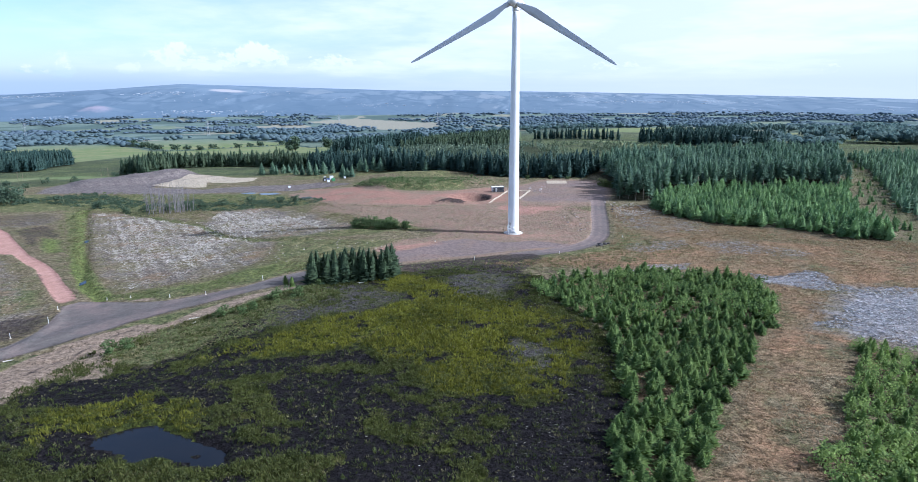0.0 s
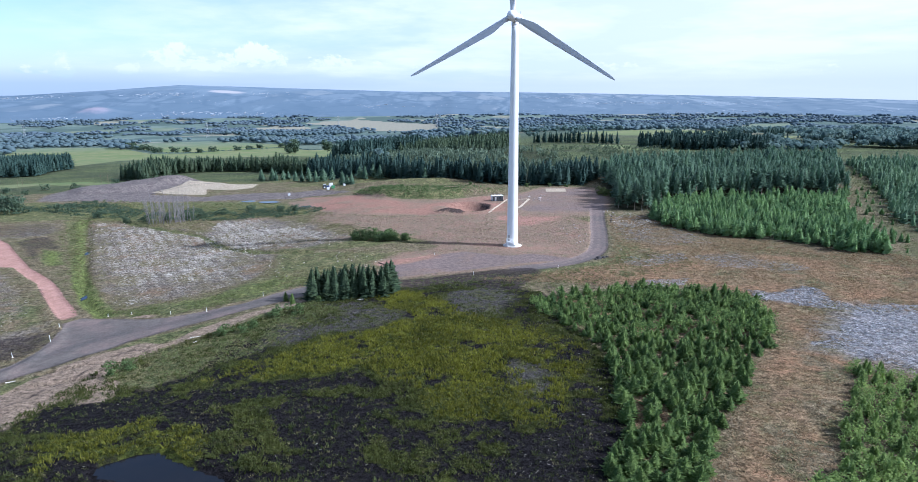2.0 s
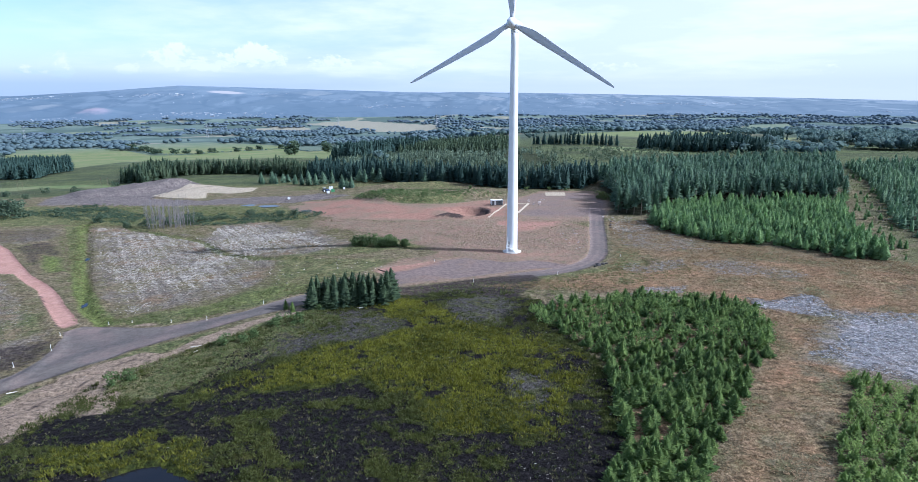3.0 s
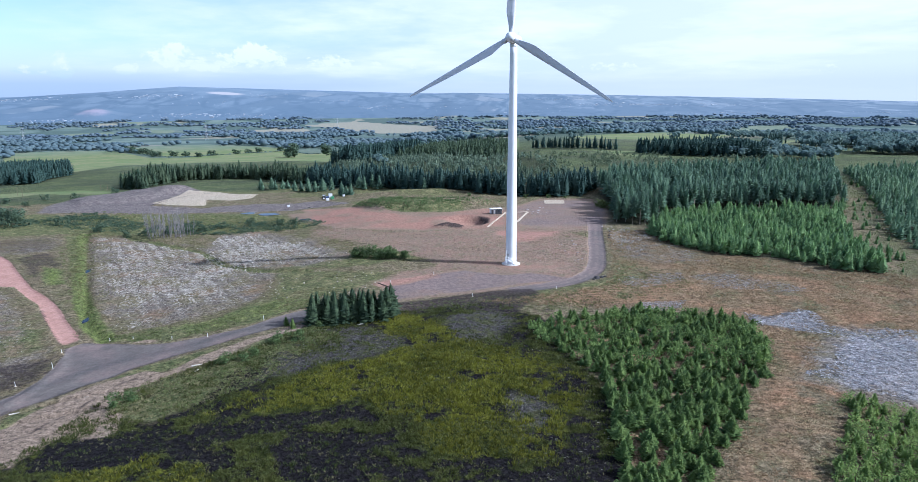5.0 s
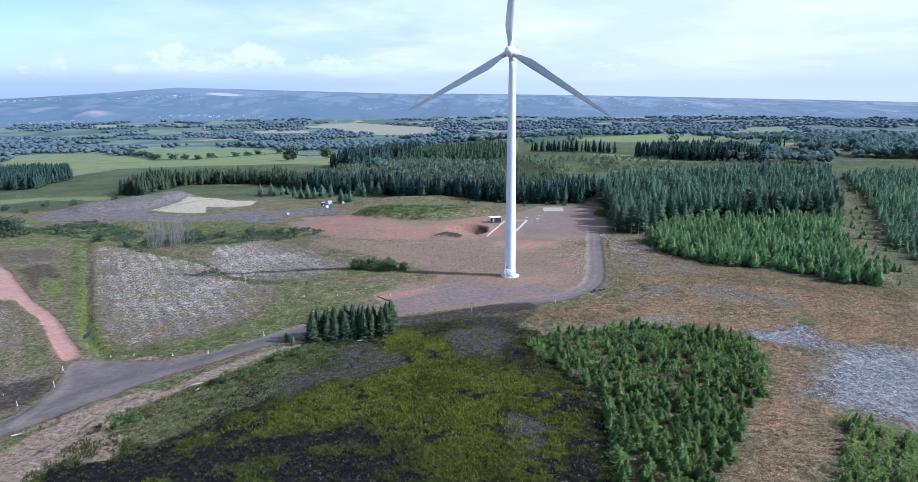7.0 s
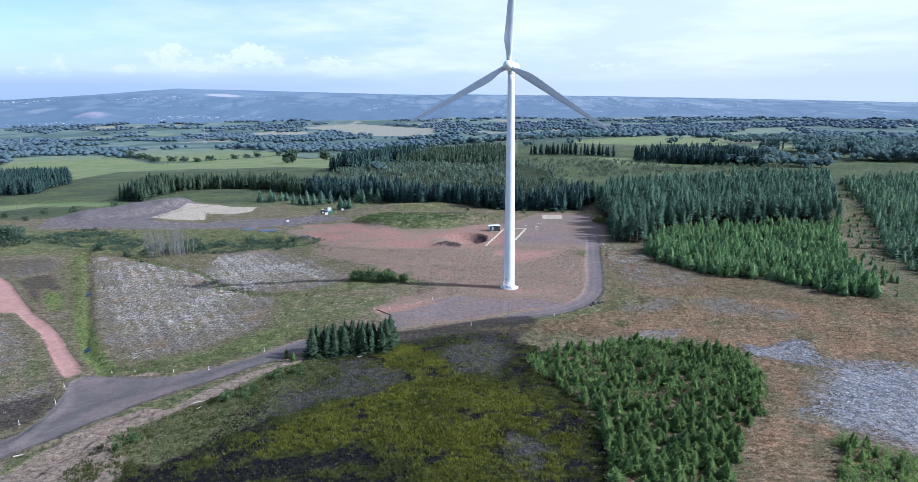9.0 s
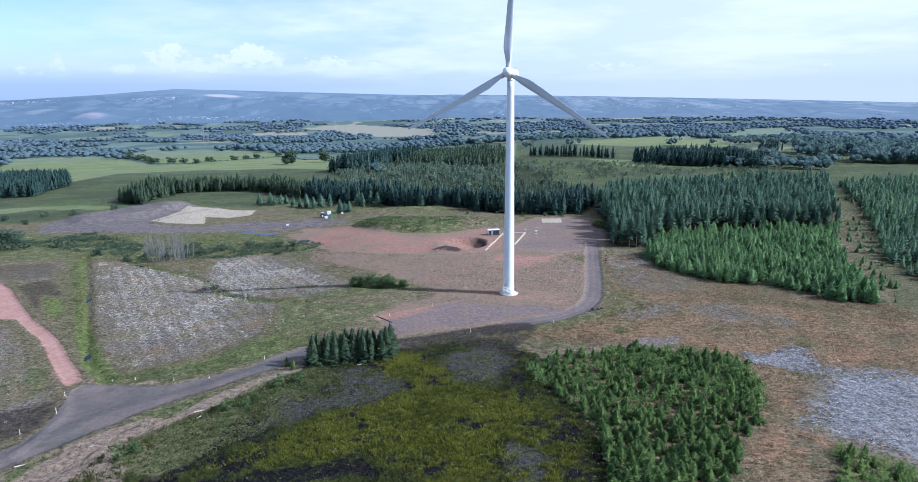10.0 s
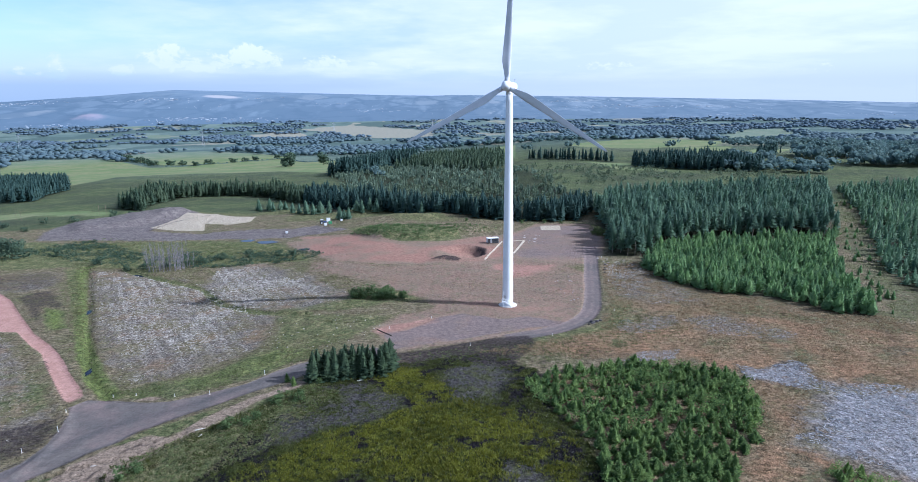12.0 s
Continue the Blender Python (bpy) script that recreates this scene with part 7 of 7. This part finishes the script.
def track_mat(x, y, turn, length, width, boards):
    t = thing("track_mat", pose(x, y, at_ground(x, y) + 0.03, 0, 0, turn), "pale timber track mat laid on red earth", "track mat", "track mats")
    for k in range(boards):
        part("board", box_bm(bmesh.new(), (k - boards / 2 + 0.5) * length / boards, 0, 0.1, length / boards * 0.93, width, 0.14, 0.02), TIMBER, t)


for (ax, ay), (bx, by), w in (((-5.5, 69), (6, 109), 0.95), ((9.5, 81), (18, 110), 1.15), ((6.5, 108), (18, 111), 0.8)):
    turn, full = math.degrees(math.atan2(by - ay, bx - ax)), math.hypot(bx - ax, by - ay)
    count = max(2, round(full / 5))
    for k in range(count):
        f = (k + 0.5) / count
        track_mat(ax + (bx - ax) * f, ay + (by - ay) * f, turn, full / count * 0.97, w, 6)


def tractor():
    x, y = -107.0, 184.0
    t = thing("tractor", pose(x, y, at_ground(x, y), 0, 0, 25), "dark blue farm tractor with a glazed cab on the tip", "tractor")
    part("bonnet", box_bm(bmesh.new(), 1.5, 0, 1.35, 2.1, 0.95, 0.85, 0.14), BLUE_PAINT, t)
    part("chassis", box_bm(bmesh.new(), 0.6, 0, 0.8, 3.8, 0.7, 0.45, 0.06), DARK_SHEET, t)
    cab = part("cab", box_bm(bmesh.new(), -0.6, 0, 1.9, 1.6, 1.5, 1.5, 0.08), GLASS, t, "glazed tractor cab")
    part("roof", box_bm(bmesh.new(), -0.6, 0, 2.75, 1.9, 1.75, 0.22, 0.08), WHITE_SHEET, cab)
    for s in (-0.8, 0.8):
        part("fender", box_bm(bmesh.new(), -0.8, s * 1.15, 1.55, 1.7, 0.5, 0.14, 0.05), BLUE_PAINT, t)
    for wx, r, w in ((-0.9, 0.88, 0.5), (2.0, 0.6, 0.38)):
        for s in (-1, 1):
            m = Matrix.Translation((wx, s * 0.95, r)) @ Matrix.Rotation(radians(90), 4, "X")
            wheel = part("wheel", lathe_bm([(r * 0.55, -w / 2), (r * 0.92, -w / 2), (r, -w * 0.3), (r, w * 0.3), (r * 0.92, w / 2), (r * 0.55, w / 2)], 24, None, m), RUBBER, t)
            part("rim", lathe_bm([(r * 0.52, -w * 0.52), (r * 0.56, 0), (r * 0.52, w * 0.52)], 18, None, m), WHITE_SHEET, wheel)
    part("exhaust", lathe_bm([(0.06, 1.7), (0.06, 2.9)], 8, None, Matrix.Translation((0.9, 0.35, 0))), DARK_SHEET, t)


tractor()


def tank(x, y, w, d, h, mat, label):
    t = thing("storage_tank", pose(x, y, at_ground(x, y), 0, 0, 20), label, "tank", "site tanks")
    part("body", box_bm(bmesh.new(), 0, 0, h / 2 + 0.1, w, d, h, 0.12), mat, t)
    part("lid", lathe_bm([(0.35, h + 0.1), (0.35, h + 0.2), (0.2, h + 0.26)], 14), DARK_SHEET, t)
    for sx in (-0.35, 0.35):
        part("skid", box_bm(bmesh.new(), sx * w, 0, 0.06, 0.14, d, 0.12), DARK_SHEET, t)


tank(-101.5, 181, 2.2, 1.8, 1.9, GREEN_PAINT, "green fuel tank on skids")
tank(-104.0, 178, 1.8, 1.5, 1.5, WHITE_SHEET, "white water tank on skids")
tank(-95.0, 186, 1.3, 1.2, 1.3, WHITE_SHEET, "small white water tank on skids")
tank(-104.5, 190, 2.4, 1.8, 2.4, WHITE_SHEET, "tall white storage unit behind a tractor")
tank(-124.0, 158, 1.5, 1.2, 1.2, WHITE_SHEET, "small white water tank on the tip")


# ---- pylons, poles and the far town ----
def pylon(x, y, h, turn):
    t = thing("pylon", pose(x, y, float(relief(np.array([x]), np.array([y]))[0]), 0, 0, turn), "grey steel lattice electricity pylon on the plain", "pylon", "pylon line")
    w0, w1 = h * 0.085, h * 0.022
    levels = [0, 0.2, 0.36, 0.5, 0.62, 0.74, 0.85, 1.0]

    def corner(f, k):
        w = w0 + (w1 - w0) * min(1, f / 0.62)
        return Vector(((w, -w, -w, w)[k], (w, w, -w, -w)[k], h * f))

    for k in range(4):
        bm = bmesh.new()
        for a, b in zip(levels, levels[1:]):
            rod_bm(bm, corner(a, k), corner(b, k), 0.22, 4)
        part("leg", bm, STEEL, t)
    bm = bmesh.new()
    for a, b in zip(levels, levels[1:]):
        for k in range(4):
            rod_bm(bm, corner(a, k), corner(b, (k + 1) % 4), 0.13, 3)
    part("bracing", bm, STEEL, t)
    for f, reach in ((0.66, 0.20), (0.79, 0.16), (0.92, 0.13)):
        bm = bmesh.new()
        for s in (-1, 1):
            rod_bm(bm, (0, 0, h * f + 1.6), (s * reach * h, 0, h * f), 0.2, 4)
            rod_bm(bm, (0, 0, h * f - 0.6), (s * reach * h, 0, h * f), 0.2, 4)
        part("cross_arm", bm, STEEL, t)


for x, y, h in ((-1290, 1640, 46), (-790, 1730, 46), (-510, 2370, 48), (-110, 2330, 52)):
    pylon(x, y, h, 35)
for x, y in ((-520, 870), (-560, 940), (-305, 275), (-300, 276), (-352, 252), (-360, 258)):
    t = thing("utility_pole", pose(x, y, at_ground(x, y)), "wooden utility pole in a field", "utility pole", "field poles")
    part("pole", lathe_bm([(0.11, 0), (0.07, 7.5)], 7), DARK_TIMBER, t)
    part("crossbar", box_bm(bmesh.new(), 0, 0, 7.2, 1.2, 0.09, 0.09), DARK_TIMBER, t)


def far_town():
    rng2 = np.random.default_rng(303)
    house = (np.array([(-.5, -.5, 0), (.5, -.5, 0), (.5, .5, 0), (-.5, .5, 0), (-.5, -.5, .6), (.5, -.5, .6), (.5, .5, .6), (-.5, .5, .6), (-.5, 0, 1), (.5, 0, 1)], float),
             np.array([(0, 1, 5), (0, 5, 4), (1, 2, 6), (1, 6, 5), (2, 3, 7), (2, 7, 6), (3, 0, 4), (3, 4, 7), (4, 5, 9), (4, 9, 8), (6, 7, 8), (6, 8, 9), (5, 6, 9), (7, 4, 8)], int))
    shed = (house[0] * (3.5, 2.2, 0.8), house[1])
    spots = []
    for a, d, n, spread in ((-0.683, 4450, 60, 0.02), (-0.63, 4440, 30, 0.015), (-0.484, 4250, 60, 0.020), (-0.44, 4200, 50, 0.02), (-0.442, 3560, 60, 0.022), (-0.379, 3560, 70, 0.025), (-0.316, 3540, 50, 0.025), (-0.633, 3480, 50, 0.03), (-0.30, 4300, 24, 0.02), (-0.12, 3830, 40, 0.03), (-0.02, 3800, 14, 0.02), (0.166, 4280, 60, 0.035), (0.21, 3970, 50, 0.03), (0.30, 4030, 110, 0.045), (0.40, 4060, 60, 0.03), (0.349, 3520, 20, 0.02), (0.44, 3600, 26, 0.02), (0.66, 3740, 30, 0.03), (0.12, 3600, 20, 0.03), (-0.2, 4100, 20, 0.03), (-0.395, 3920, 24, 0.02)):
        n = n * 2 // 3
        aa, dd = rng2.normal(a, spread, n), d * (1 + rng2.normal(0, 0.012, n))
        x, y = -19 + dd * aa / np.sqrt(1 + aa * aa), -226 + dd / np.sqrt(1 + aa * aa)
        spots.append(np.stack([x, y, relief(x, y) - 0.5, rng2.uniform(2.6, 5.5, n), rng2.uniform(0.45, 0.75, n), rng2.uniform(-0.5, 0.5, n)], 1))
    joined("distant_town", [house, house, house, shed], np.concatenate(spots), HOUSE_WALL, "pale houses and sheds of towns on the plain", "town")


far_town()
